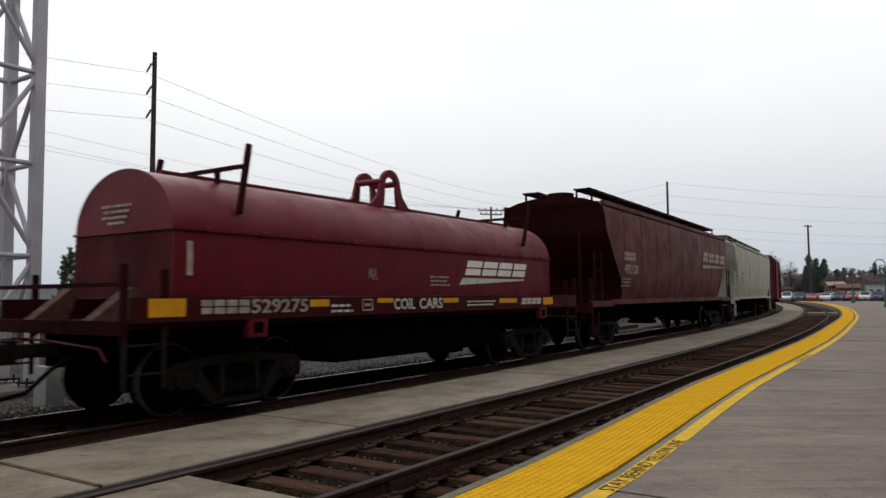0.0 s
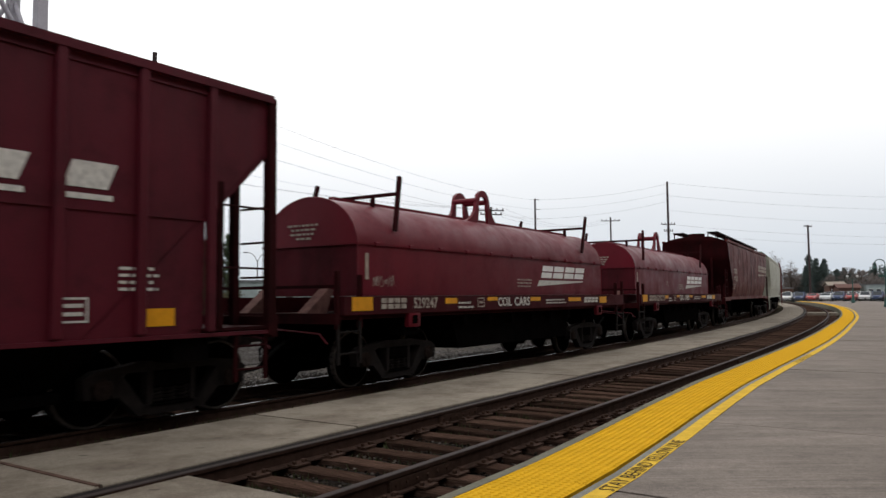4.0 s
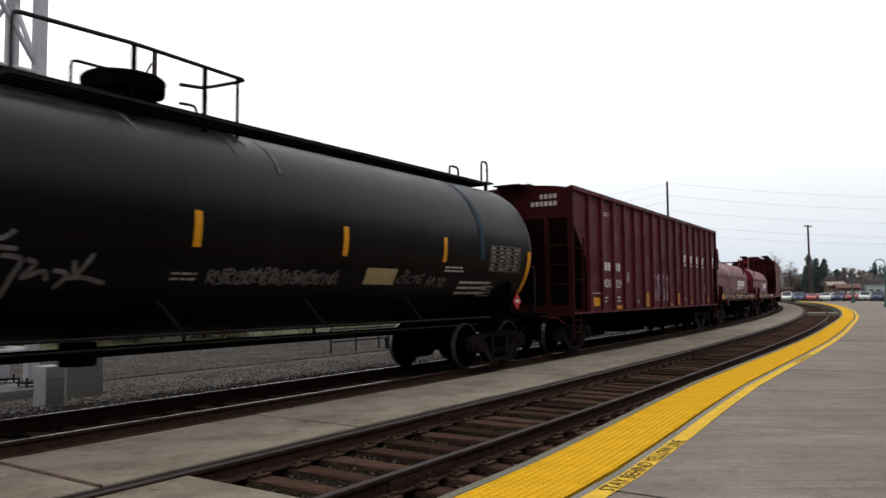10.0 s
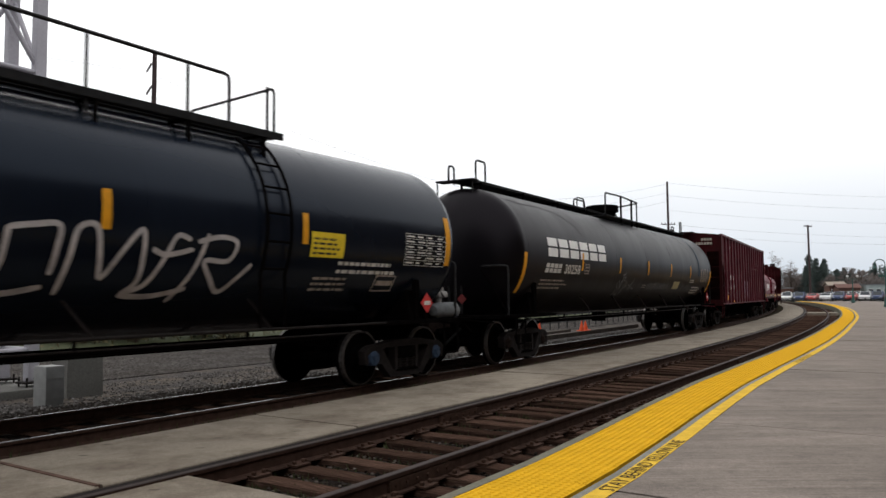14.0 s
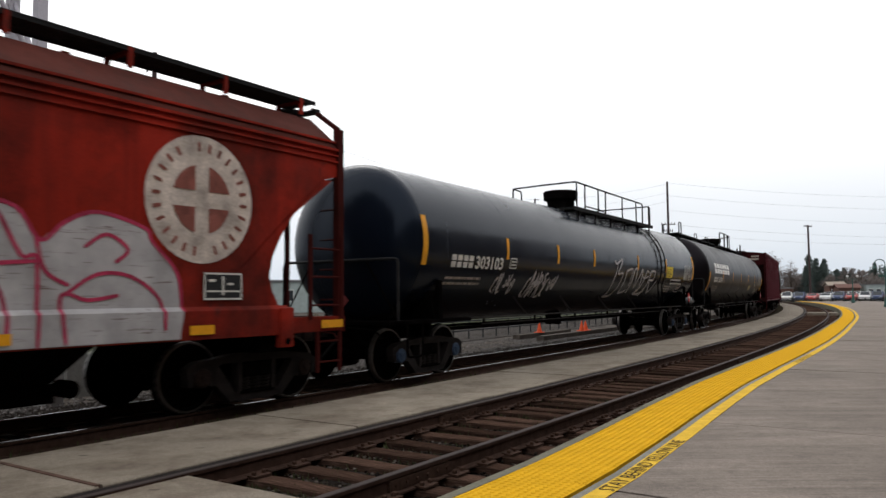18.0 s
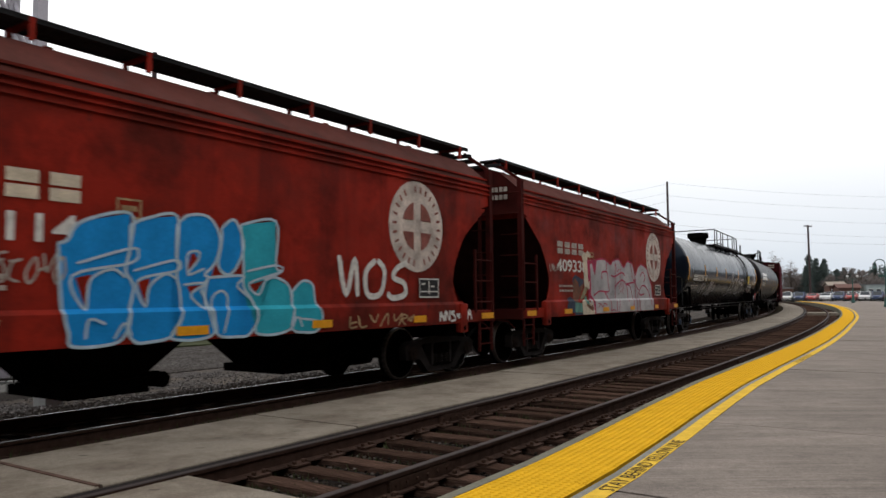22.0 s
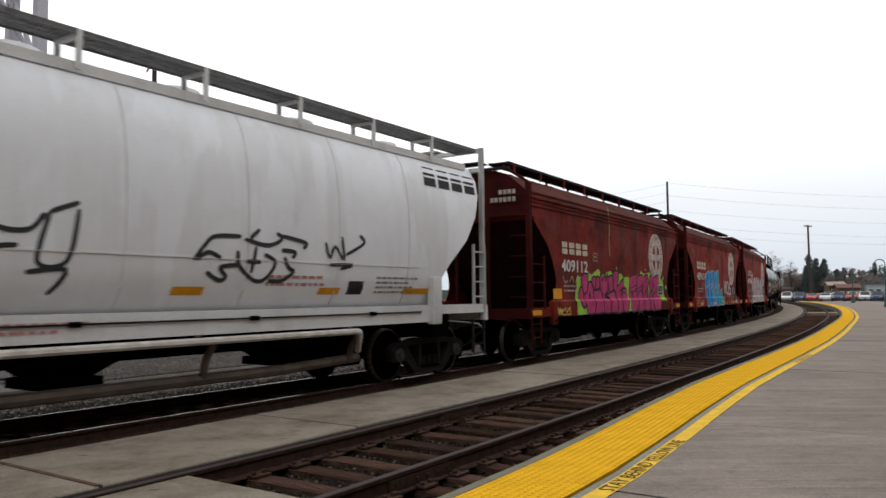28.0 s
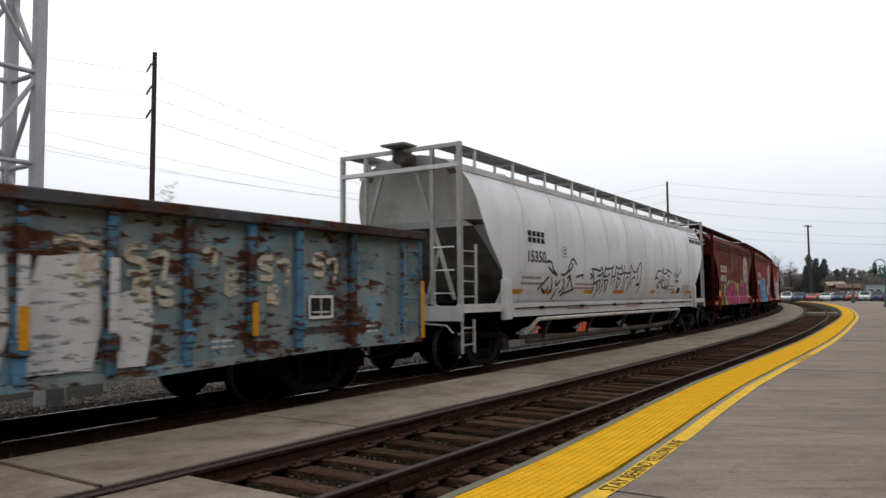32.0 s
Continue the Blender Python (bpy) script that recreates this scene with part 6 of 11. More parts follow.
# ---------------------------------------------------------------- oxide-red covered hoppers
def two_bay_hopper(u0, u1, paint_mat, label, rf, rr_):
    car, h = car_at("covered_hopper", u0, u1, 9.4, label, "cars of the freight train", "hopper car")
    w = 1.47

    def cut(z):
        return float(np.interp(z, (1.05, 1.36, 1.55, 1.75, 2.0, 2.3, 2.6, 3.24, 3.9), (1.20, 1.26, 1.38, 1.43, 1.38, 1.22, 1.00, 0.12, 0.10)))

    def skin(z):
        return float(np.interp(z, (1.0, 3.64, 3.76, 4.18), (w, w, w - 0.06, w - 0.56)))

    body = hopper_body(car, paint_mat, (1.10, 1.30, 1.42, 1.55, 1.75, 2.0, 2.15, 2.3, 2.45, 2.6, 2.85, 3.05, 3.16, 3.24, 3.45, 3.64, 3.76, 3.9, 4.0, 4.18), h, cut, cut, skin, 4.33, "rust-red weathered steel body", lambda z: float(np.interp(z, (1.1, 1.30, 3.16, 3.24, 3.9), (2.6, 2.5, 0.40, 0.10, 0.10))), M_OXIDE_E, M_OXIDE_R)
    # stepped upper chord
    bm = bmesh.new()
    for s in (-1, 1):
        for z0, z1, d in ((3.44, 3.465, 0.02), (3.53, 3.555, 0.02), (3.61, 3.645, 0.03), (3.74, 3.77, 0.02)):
            a, b = sorted((s * (skin(z0) - 0.03), s * (skin(z0) + d + 0.012)))
            box(bm, -h + 0.12, h - 0.12, a, b, z0, z1)
    part("top_chord", bm, paint_mat, body, most=16)
    # side sill
    bm = bmesh.new()
    for s in (-1, 1):
        a, b = sorted((s * (w - 0.06), s * (w + 0.055)))
        box(bm, -h + 1.12, h - 1.12, a, b, 0.97, 1.31)
        a, b = sorted((s * (w - 0.10), s * (w + 0.03)))
        box(bm, -h, -h + 1.12, a, b, 0.98, 1.19)
        box(bm, h - 1.12, h, a, b, 0.98, 1.19)
        prof_ = [(s * (w + 0.055), 1.31), (s * w, 1.36), (s * (w - 0.05), 1.31)]
        prism_x(bm, prof_ if s < 0 else list(reversed(prof_)), -h + 1.12, h - 1.12)
    bmesh.ops.recalc_face_normals(bm, faces=bm.faces[:])
    part("side_sill", bm, paint_mat, car, "rust-red side sill", most=16)
    for sx in (-1, 1):
        for sy in (-1, 1):
            # corner post
            bm = bmesh.new()
            box(bm, sx * (h - 0.06) - 0.06, sx * (h - 0.06) + 0.06, sy * 1.45 - 0.05, sy * 1.45 + 0.05, 0.98, 3.95)
            beam(bm, (sx * (h - 0.06), sy * 1.45, 3.95), (sx * (h + 0.0), sy * 0.85, 4.36), 0.06, 0.06)
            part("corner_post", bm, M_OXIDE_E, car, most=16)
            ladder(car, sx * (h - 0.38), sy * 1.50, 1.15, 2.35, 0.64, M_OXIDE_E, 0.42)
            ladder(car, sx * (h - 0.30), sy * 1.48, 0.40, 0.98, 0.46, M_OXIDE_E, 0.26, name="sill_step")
            ladder(car, sx * (h + 0.02), sy * 1.22, 1.2, 3.9, 0.42, M_OXIDE_E, 0.42, "y", "end_ladder", 0.014, False)
            bm = bmesh.new()
            rbox(bm, sx * (h - 1.18) - 0.12, sx * (h - 1.18) + 0.12, min(sy * 1.44, sy * 1.56), max(sy * 1.44, sy * 1.56), 0.80, 1.33, 0.025)
            pad = part("jacking_pad", bm, paint_mat, car)
            if sy < 0:
                bm = bmesh.new()
                cyl(bm, (sx * (h - 1.18), -1.562, 0.88), (sx * (h - 1.18), -1.566, 0.88), 0.045, 10)
                part("pad_hole", bm, M_UNDER, pad)
        bm = bmesh.new()
        box(bm, sx * h - 0.05, sx * h + 0.03, -1.50, 1.50, 0.96, 1.18)
        box(bm, min(sx * h, sx * (h - 1.5)), max(sx * h, sx * (h - 1.5)), -1.42, 1.42, 1.10, 1.14)
        part("end_sill", bm, M_OXIDE_E, car, most=16)
        bm = bmesh.new()
        for y in (-0.42, 0.42):
            box(bm, sx * (h - 0.10) - 0.03, sx * (h - 0.10) + 0.03, y - 0.03, y + 0.03, 1.1, 3.25)
        bmesh.ops.recalc_face_normals(bm, faces=bm.faces[:])
        part("end_brace", bm, M_OXIDE_E, car, most=16)
        bm = bmesh.new()
        box(bm, sx * (h + 0.10) - 0.20, sx * (h + 0.10) + 0.20, -0.42, 0.42, 4.42, 4.45)
        box(bm, sx * (h - 0.02) - 0.05, sx * (h - 0.02) + 0.05, -1.0, 1.0, 4.28, 4.34)
        part("end_platform", bm, M_GRATE, car, "dark grating platform over the end", most=16)
    bm = bmesh.new()
    box(bm, -h + 0.5, h - 0.5, -0.36, 0.36, 4.20, 4.36)
    for k in range(5):
        x = -h + 1.3 + (2 * h - 2.6) * k / 4
        box(bm, x - 0.05, x + 0.05, -0.42, 0.42, 4.22, 4.375)
    part("hatch_trough", bm, paint_mat, body, "long roof hatch", most=16)
    posts = [-h + 0.35 + (2 * h - 0.7) * k / 8 for k in range(9)]
    for y in (-0.72, 0.72):
        running_board(car, -h + 0.05, h - 0.05, y, 0.5, 4.45, lambda yy: 4.12 + 0.15 * math.sqrt(max(0.0, 1 - abs(yy) / 1.42)), paint_mat, posts)
    bm = bmesh.new()
    box(bm, -h, h, -0.22, 0.22, 0.88, 1.10)
    for sx in (-1, 1):
        a, b = sorted((sx * h, sx * (h - 2.6)))
        box(bm, a, b, -0.22, 0.22, 0.66, 0.90)
    for x in (-4.7, 4.7):
        box(bm, x - 0.22, x + 0.22, -1.4, 1.4, 0.74, 1.06)
    part("centre_sill", bm, M_UNDER, car, most=16)
    for x in (-1.65, 1.65):
        bm = bmesh.new()
        bay(bm, x - 1.05, x + 1.05, 1.0, 1.14, x - 0.40, x + 0.40, 0.55, 0.42)
        bay_ = part("hopper_bay", bm, M_UNDER, car, "discharge bay, near-black with under-car shade")
        outlet_gate(bay_, M_UNDER, x - 0.40, x + 0.40, 0.55, 0.42)
        bm = bmesh.new()
        box(bm, x - 0.60, x + 0.60, -0.72, -0.55, 0.44, 0.52)
        part("gate_rack", bm, M_UNDER, bay_)
        for dx in (-0.66, 0.66):
            bm = bmesh.new()
            cyl(bm, (x + dx, -0.76, 0.46), (x + dx, -0.5, 0.46), 0.10, 10)
            part("gate_capstan", bm, M_UNDER, bay_)
    for x in (-4.7, 4.7):
        add_truck(car, x, "rust")
    add_ends(car, h, rf, rr_, M_OXIDE_E)
    return car, w


car_i, W_OX = two_bay_hopper(-16.75, -4.75, M_OXIDE, "rust-red covered hopper with grey and pink graffiti", 0.5, 0.6)
car_j, _ = two_bay_hopper(-29.90, -17.95, M_OXIDE, "rust-red covered hopper with sky-blue bubble graffiti", 0.6, 0.6)
car_k, _ = two_bay_hopper(-43.10, -31.10, M_OXIDE_D, "dark rusty covered hopper with magenta and lime graffiti", 0.6, 0.9)
SK = flat(W_OX + 0.004)


def ox_skin(z):
    return float(np.interp(z, (0.9, 1.31, 1.36, 4), (W_OX + 0.059, W_OX + 0.059, W_OX + 0.004, W_OX + 0.004)))


CREASES[ox_skin] = (1.31, 1.36)
M_FADED_R = plain("faded_red_emblem_paint", (0.21, 0.070, 0.055), 0.75, 0, 0.35, 5.0)
M_DISC = plain("weathered_white_roundel", (0.50, 0.43, 0.38), 0.75, 0, 0.35, 3.5)


def roundel(car, x, z):
    r = 0.775
    bm_o = [[(x + rr_ * math.cos(a), z + rr_ * math.sin(a)) for a in [2 * math.pi * k / 40 for k in range(40)]] for rr_ in (r,)]
    blobs("roundel", bm_o, SK, M_DISC, car, "worn white round emblem with a plain cross", 0.006)
    # four dark quadrants leave a plain cross
    sh = []
    for a0 in (0, 90, 180, 270):
        q_ = [(x + 0.42 * math.cos(radians(a0 + 14 + 62 * k / 6)), z + 0.42 * math.sin(radians(a0 + 14 + 62 * k / 6))) for k in range(7)]
        sh.append([(x + 0.10 * math.copysign(1, math.cos(radians(a0 + 45))), z + 0.10 * math.copysign(1, math.sin(radians(a0 + 45))))] + q_)
    decal("cross_ground", sh, SK, M_FADED_R, car, "rust-red quarter of the emblem", 0.014, 16)
    sh = []
    for k in range(26):
        if k in (7, 19):
            continue
        a = 2 * math.pi * k / 26 + 0.2
        t_ = a + 0.5 * math.sin(k * 2.4)
        u, v = Vector((math.cos(a), math.sin(a))), Vector((-math.sin(t_), math.cos(t_)))
        c = Vector((x, z)) + u * 0.635
        sh.append([tuple(c + u * 0.055 + v * 0.022), tuple(c + u * 0.055 - v * 0.022), tuple(c - u * 0.055 - v * 0.022), tuple(c - u * 0.055 + v * 0.022)])
    decal("ring_mark", sh, SK, M_FADED_R, car, "unreadable letter round the emblem", 0.014, 30)


def red_marks(car, c0, shift, number, seed, width, fade, bare=True):
    """Marks that all three carry; places are those of the middle car."""
    def X(u):
        return u + shift - c0

    block_letters("owner_mark", 4, X(-28.07), 2.45, 0.29, 0.32, 0.11, SK, fade, car, "faded cream owner's initials")
    words("number", number, X(-28.12), 2.04, 0.27, SK, M_WHITE, car, "cream car number", width)
    roundel(car, X(-20.50), 2.65)
    decal("plate_ground", rect(X(-20.47), X(-19.89), 1.44, 1.77), SK, M_BLACK, car, "dark data plate", 0.020)
    frame_mark("data_box", X(-20.47), 1.44, 0.58, 0.33, flat(W_OX + 0.025), M_WHITE, car, 0)
    decal("data_box", rect(X(-20.20), X(-20.17), 1.50, 1.73) + rect(X(-20.43), X(-19.93), 1.535, 1.555) + rect(X(-20.40), X(-20.30), 1.66, 1.69) + rect(X(-20.12), X(-20.02), 1.62, 1.65), flat(W_OX + 0.025), M_WHITE, car)
    frame_mark("data_box", X(-26.05), 2.34, 0.30, 0.22, SK, M_BEIGE, car, 1)
    small_print("data_print", 2, X(-28.0), 1.55, 1.1, 0.22, SK, M_FADED, car, seed)
    for a, b in ((-29.87, -29.42), (-27.87, -27.42), (-25.32, -24.87), (-23.1, -22.7), (-20.7, -20.35), (-18.5, -18.05)):
        if not bare and -29 < a < -20:
            continue
        decal("amber_mark", rect(X(a), X(b), 1.03, 1.14), flat(W_OX + 0.059), M_MARK, car, "amber reflective patch", 0.024)
    for sx in (-1,):
        bm = bmesh.new()
        h = 5.98
        for k in range(2):
            for j in range(4 + 2 * k):
                box(bm, -h - 0.002, -h + 0.004, -1.15 + 0.11 * j, -1.07 + 0.11 * j, 3.72 - 0.17 * k, 3.82 - 0.17 * k)
        part("end_print", bm, M_FADED, car, "white end markings", most=16)
    return X


M_BEIGE = plain("tan_spray_paint", (0.36, 0.24, 0.13), 0.8, 0, 0.4, 6.0)
X = red_marks(car_i, -10.75, 13.22, "409338", 41, 1.86, M_FADED)
# grey fill with crimson outlines on the first red hopper
M_GRAFF_GREY, nt, b, vec = material("silver_grey_spray_fill", 0.6)
scr = noise_of(nt, vec, 3.0, 7, 0.7, (0.8, 1.0, 9.0))
c_ = mix(nt, 1.0, (0.40, 0.385, 0.39), ramp(nt, noise_of(nt, vec, 1.4, 6, 0.6), [(0.3, grey(0.6)), (0.7, grey(1.25))]), "MULTIPLY")
c_ = mix(nt, ramp(nt, scr, [(0.60, grey(0)), (0.66, grey(0.8))]), c_, (0.10, 0.055, 0.045))
nt.links.new(c_, b.inputs["Base Color"])
M_CRIMSON = plain("crimson_spray_line", (0.34, 0.030, 0.075), 0.75, 0, 0.35, 5.0)
M_CREAM = plain("cream_spray_fill", (0.55, 0.47, 0.36), 0.75, 0, 0.25, 5.0)
M_NAVY = plain("navy_spray_fill", (0.035, 0.045, 0.075), 0.75, 0, 0.3, 5.0)
M_TEAL = plain("teal_spray_fill", (0.10, 0.22, 0.18), 0.75, 0, 0.35, 5.0)
M_UMBER = plain("umber_spray_fill", (0.15, 0.06, 0.035), 0.75, 0, 0.35, 5.0)


def filled(name, outlines, x, z, skin, mat, car, label, lift):
    for o in outlines:
        bm = bmesh.new()
        f = bm.faces.new([bm.verts.new((x + a, 0, z + b)) for a, b in o])
        bmesh.ops.triangulate(bm, faces=[f])
        drape(bm, skin, lift)
        part(name, bm, mat, car, label, None)


def Xi(u):
    return u + 10.75


fill_top = [(-7.55, 1.30), (-7.62, 1.75), (-7.95, 2.10), (-8.05, 2.25), (-8.6, 2.38), (-8.95, 2.25), (-9.2, 2.05), (-9.45, 2.36), (-9.9, 2.42), (-10.2, 2.25), (-10.6, 2.45), (-11.1, 2.40), (-11.3, 2.3), (-11.8, 2.42), (-12.5, 2.36), (-12.85, 2.22), (-12.95, 1.30)]
bm = bmesh.new()
bm.faces.new([bm.verts.new((Xi(u), 0, z)) for u, z in [(-12.95, 0.99), (-7.6, 0.99)] + fill_top])
drape(bm, ox_skin, 0.008)
part("graffiti_fill", bm, M_GRAFF_GREY, car_i, "silver-grey graffiti fill with ragged top", None)
strokes("graffiti_outline", [[(Xi(u), z) for u, z in fill_top]], 0.042, ox_skin, M_CRIMSON, car_i, "crimson graffiti outline", 0.014)
NAVY_I = [[(0.02, 0.87), (0.17, 0.97), (0.32, 0.94), (0.57, 0.87), (0.72, 0.86), (0.72, 0.76), (0.42, 0.65), (0.37, 0.77), (0.17, 0.88), (0.02, 0.77)], [(0.02, 0.05), (0.52, 0.02), (0.52, -0.02), (0.02, -0.02)]]
UMBER_I = [[(0.02, 0.77), (0.17, 0.88), (0.37, 0.76), (0.37, 0.65), (0.77, 0.76), (0.42, 0.39), (0.17, 0.28), (0.02, 0.32)], [(0.77, 0.26), (0.97, 0.2), (1.17, 0.22), (1.27, 0.11), (1.12, 0.04), (0.92, 0.07), (0.77, 0.17)]]
TEAL_I = [[(0.02, 0.29), (0.47, 0.27), (0.52, 0.03), (0.02, 0.05)], [(0.72, 0.34), (0.87, 0.47), (0.92, 0.34), (0.97, 0.2), (0.77, 0.26)]]
CREAM_I = [[(0.72, 1.31), (0.64, 1.42), (0.74, 1.56), (0.90, 1.52), (1.02, 1.60), (1.24, 1.50), (1.20, 1.42), (1.02, 1.44), (0.97, 1.33)], [(0.72, 1.33), (0.97, 1.35), (0.97, 1.11), (1.02, 1.06), (1.02, 0.79), (1.12, 0.83), (1.12, 0.63), (1.02, 0.62), (0.97, 0.66), (0.77, 0.67), (0.77, 1.07)], [(0.47, 0.31), (0.72, 0.36), (0.77, 0.19), (0.97, 0.07), (1.17, 0.05), (1.32, 0.08), (1.32, -0.02), (0.52, -0.02)], [(0.92, 0.34), (1.02, 0.24), (1.12, 0.26), (1.22, 0.36), (1.22, 0.26), (1.07, 0.18), (0.97, 0.21)]]
KHAKI_I = [[(0.77, 0.66), (1.02, 0.65), (0.72, 0.39), (0.47, 0.35)]]
PINK_I = [[(0.97, 1.35), (1.17, 1.37), (1.22, 0.83), (1.22, 0.47), (1.37, 0.38), (1.42, -0.02), (1.32, -0.02), (1.22, 0.36), (1.07, 0.38), (1.12, 0.83), (1.02, 1.06)], [(1.22, 1.37), (1.67, 1.38), (1.52, 0.96)]]
LINES_I = [[(1.37, 0.44), (1.82, 0.56), (2.52, 0.56), (2.47, 0.8), (2.42, 1.07), (2.02, 1.06), (2.02, 0.89)], [(2.22, 0.54), (2.42, 0.39), (2.57, 0.19), (2.52, -0.01)], [(2.37, 1.38), (2.37, 1.1)], [(2.72, 1.0), (3.02, 0.97), (3.57, 1.09), (3.87, 1.01)], [(3.07, 1.38), (3.07, 1.1), (3.02, 0.63), (3.02, 0.01)], [(3.02, 0.67), (3.22, 0.78), (3.57, 0.88), (3.87, 0.81), (4.07, 0.6), (4.07, 0.26)], [(3.97, 0.78), (4.32, 0.69), (4.47, 0.41), (4.47, 0.05)], [(4.02, 0.78), (4.77, 0.84)], [(4.32, 1.38), (4.42, 1.25), (4.62, 0.89), (4.77, 0.84), (4.77, -0.02)]]
LINES_J = [[(3.32, 0.82), (3.37, 0.6)], [(3.47, 0.84), (3.47, 0.53)], [(3.57, 0.85), (3.62, 0.49)], [(3.72, 0.79), (3.72, 0.49)], [(2.52, 0.02), (2.77, 0.06), (3.02, -0.02), (3.22, 0.06), (3.27, 0.35)], [(1.57, 0.24), (1.72, 0.23), (1.57, 0.13)], [(1.77, 0.24), (1.87, 0.15), (2.02, 0.24), (2.22, 0.2)], [(3.42, 1.34), (3.57, 1.38), (3.47, 0.9)], [(3.12, 1.32), (3.22, 1.11), (3.37, 1.19)]]
M_KHAKI = plain("khaki_spray_fill", (0.27, 0.22, 0.13), 0.75, 0, 0.35, 5.0)
XS = Xi(-14.0)
blobs("graffiti_patch", [blob_letter(Xi(-14.15), 1.22, 0.6, 0.4, 71, 7)], ox_skin, M_NAVY, car_i, "navy graffiti patch", 0.007)
for shapes, mt, lb, lf in ((NAVY_I, M_NAVY, "navy graffiti patch", 0.010), (UMBER_I, M_UMBER, "brown graffiti patch", 0.011), (TEAL_I, M_TEAL, "teal graffiti patch", 0.012), (KHAKI_I, M_KHAKI, "khaki graffiti patch", 0.012), (PINK_I, M_CRIMSON, "crimson graffiti bar", 0.013), (CREAM_I, M_CREAM, "cream graffiti swirl", 0.015)):
    filled("graffiti_patch", shapes, XS, 1.0, ox_skin, mt, car_i, lb, lf)
strokes("graffiti_line", LINES_I, 0.042, ox_skin, M_CRIMSON, car_i, "crimson graffiti line", 0.016, x=XS, z=1.0)
strokes("graffiti_line", LINES_J, 0.026, ox_skin, M_CRIMSON, car_i, "thin crimson graffiti line", 0.016, x=XS, z=1.0)
inner = [[(-9.25, 2.1), (-9.15, 1.75), (-8.9, 1.6)], [(-8.95, 1.5), (-8.6, 1.72), (-8.2, 1.7), (-7.85, 1.45), (-7.8, 1.1)], [(-8.95, 1.0), (-8.98, 1.5), (-8.7, 1.45), (-8.35, 1.5)], [(-8.75, 2.0), (-8.5, 2.15), (-8.25, 2.0), (-8.4, 1.85)]]
strokes("graffiti_line", [[(Xi(u), z) for u, z in ln] for ln in inner], 0.042, ox_skin, M_CRIMSON, car_i, "crimson graffiti line", 0.016)
strokes("faint_tag", [[(Xi(-15.3) + a, 2.03 + b) for a, b in ln] for ln in scribble(5, 0.18, 0.12, 3)], 0.025, SK, M_FADED, car_i, "faint scrawl")

X = red_marks(car_j, -23.925, 0.0, "409114", 43, 1.65, M_CREAM)
M_SKY = plain("sky_blue_spray_fill", (0.012, 0.235, 0.58), 0.8, 0, 0.14, 2.0)
M_AQUA = plain("aqua_spray_fill", (0.03, 0.33, 0.42), 0.8, 0, 0.14, 2.0)
M_ICE = plain("ice_white_spray_line", (0.40, 0.52, 0.60), 0.7, 0, 0.15, 6.0)


def Xj(u):
    return u + 23.925


# letters as filled shapes, their gaps and their pale outlines; x runs from the first letter's edge
BLUE_A = [[(0.11, 1.03), (0.21, 1.07), (0.36, 1.27), (0.91, 1.4), (0.91, 1.01), (0.86, 0.77), (0.96, 0.6), (0.91, 0.34), (0.86, 0.12), (0.71, -0.01), (0.26, -0.02), (0.21, 0.12), (0.16, 0.34)],
          [(0.91, 1.27), (1.11, 1.36), (1.51, 1.42), (1.51, 0.91), (1.56, 0.88), (1.51, 0.74), (1.56, 0.54), (1.56, 0.26), (1.41, 0.03), (1.11, -0.02), (0.96, -0.01), (0.86, 0.12), (0.91, 0.34), (0.96, 0.6), (0.86, 0.77), (0.91, 1.01)]]
BLUE_B = [[(1.51, 1.32), (1.66, 1.44), (1.91, 1.46), (2.06, 1.36), (2.14, 1.15), (2.06, 0.89), (1.91, 0.75), (1.96, 0.71), (1.86, 0.57), (1.91, 0.47), (2.01, 0.25), (2.01, 0.04), (1.81, -0.02), (1.56, -0.02), (1.41, 0.03), (1.56, 0.26), (1.56, 0.54), (1.51, 0.74), (1.56, 0.88), (1.51, 0.91)],
          [(2.16, 1.33), (2.31, 1.44), (2.41, 1.39), (2.51, 1.13), (2.41, 0.87), (2.26, 0.75), (2.11, 0.86), (2.16, 1.15)],
          [(1.96, 0.71), (2.51, 0.74), (2.41, 0.61), (2.66, 0.42), (2.71, 0.2), (2.56, 0.0), (2.36, -0.02), (2.11, 0.0), (2.01, 0.11), (1.91, 0.47)]]
AQUA = [[(2.46, 1.39), (3.06, 1.48), (3.06, 0.89), (3.16, 0.81), (2.86, 0.69), (3.06, 0.73), (3.31, 0.61), (3.36, 0.3), (3.31, 0.06), (3.01, -0.02), (2.71, 0.0), (2.66, 0.09), (2.71, 0.2), (2.66, 0.42), (2.51, 0.61), (2.51, 0.87)],
        [(3.36, 0.54), (3.56, 0.69), (3.76, 0.64), (3.81, 0.41), (3.91, 0.2), (3.81, 0.0), (3.56, -0.02), (3.31, 0.04), (3.36, 0.3)]]
GAPS = [[(0.30, 0.68), (0.47, 0.72), (0.41, 0.37)], [(1.01, 0.65), (1.17, 0.69), (1.11, 0.39)], [(1.66, 0.78), (1.71, 0.98), (1.76, 1.0), (1.81, 0.92)], [(1.66, 0.6), (1.86, 0.62), (1.71, 0.51)], [(2.61, 0.63), (2.86, 0.69), (2.71, 0.52)]]
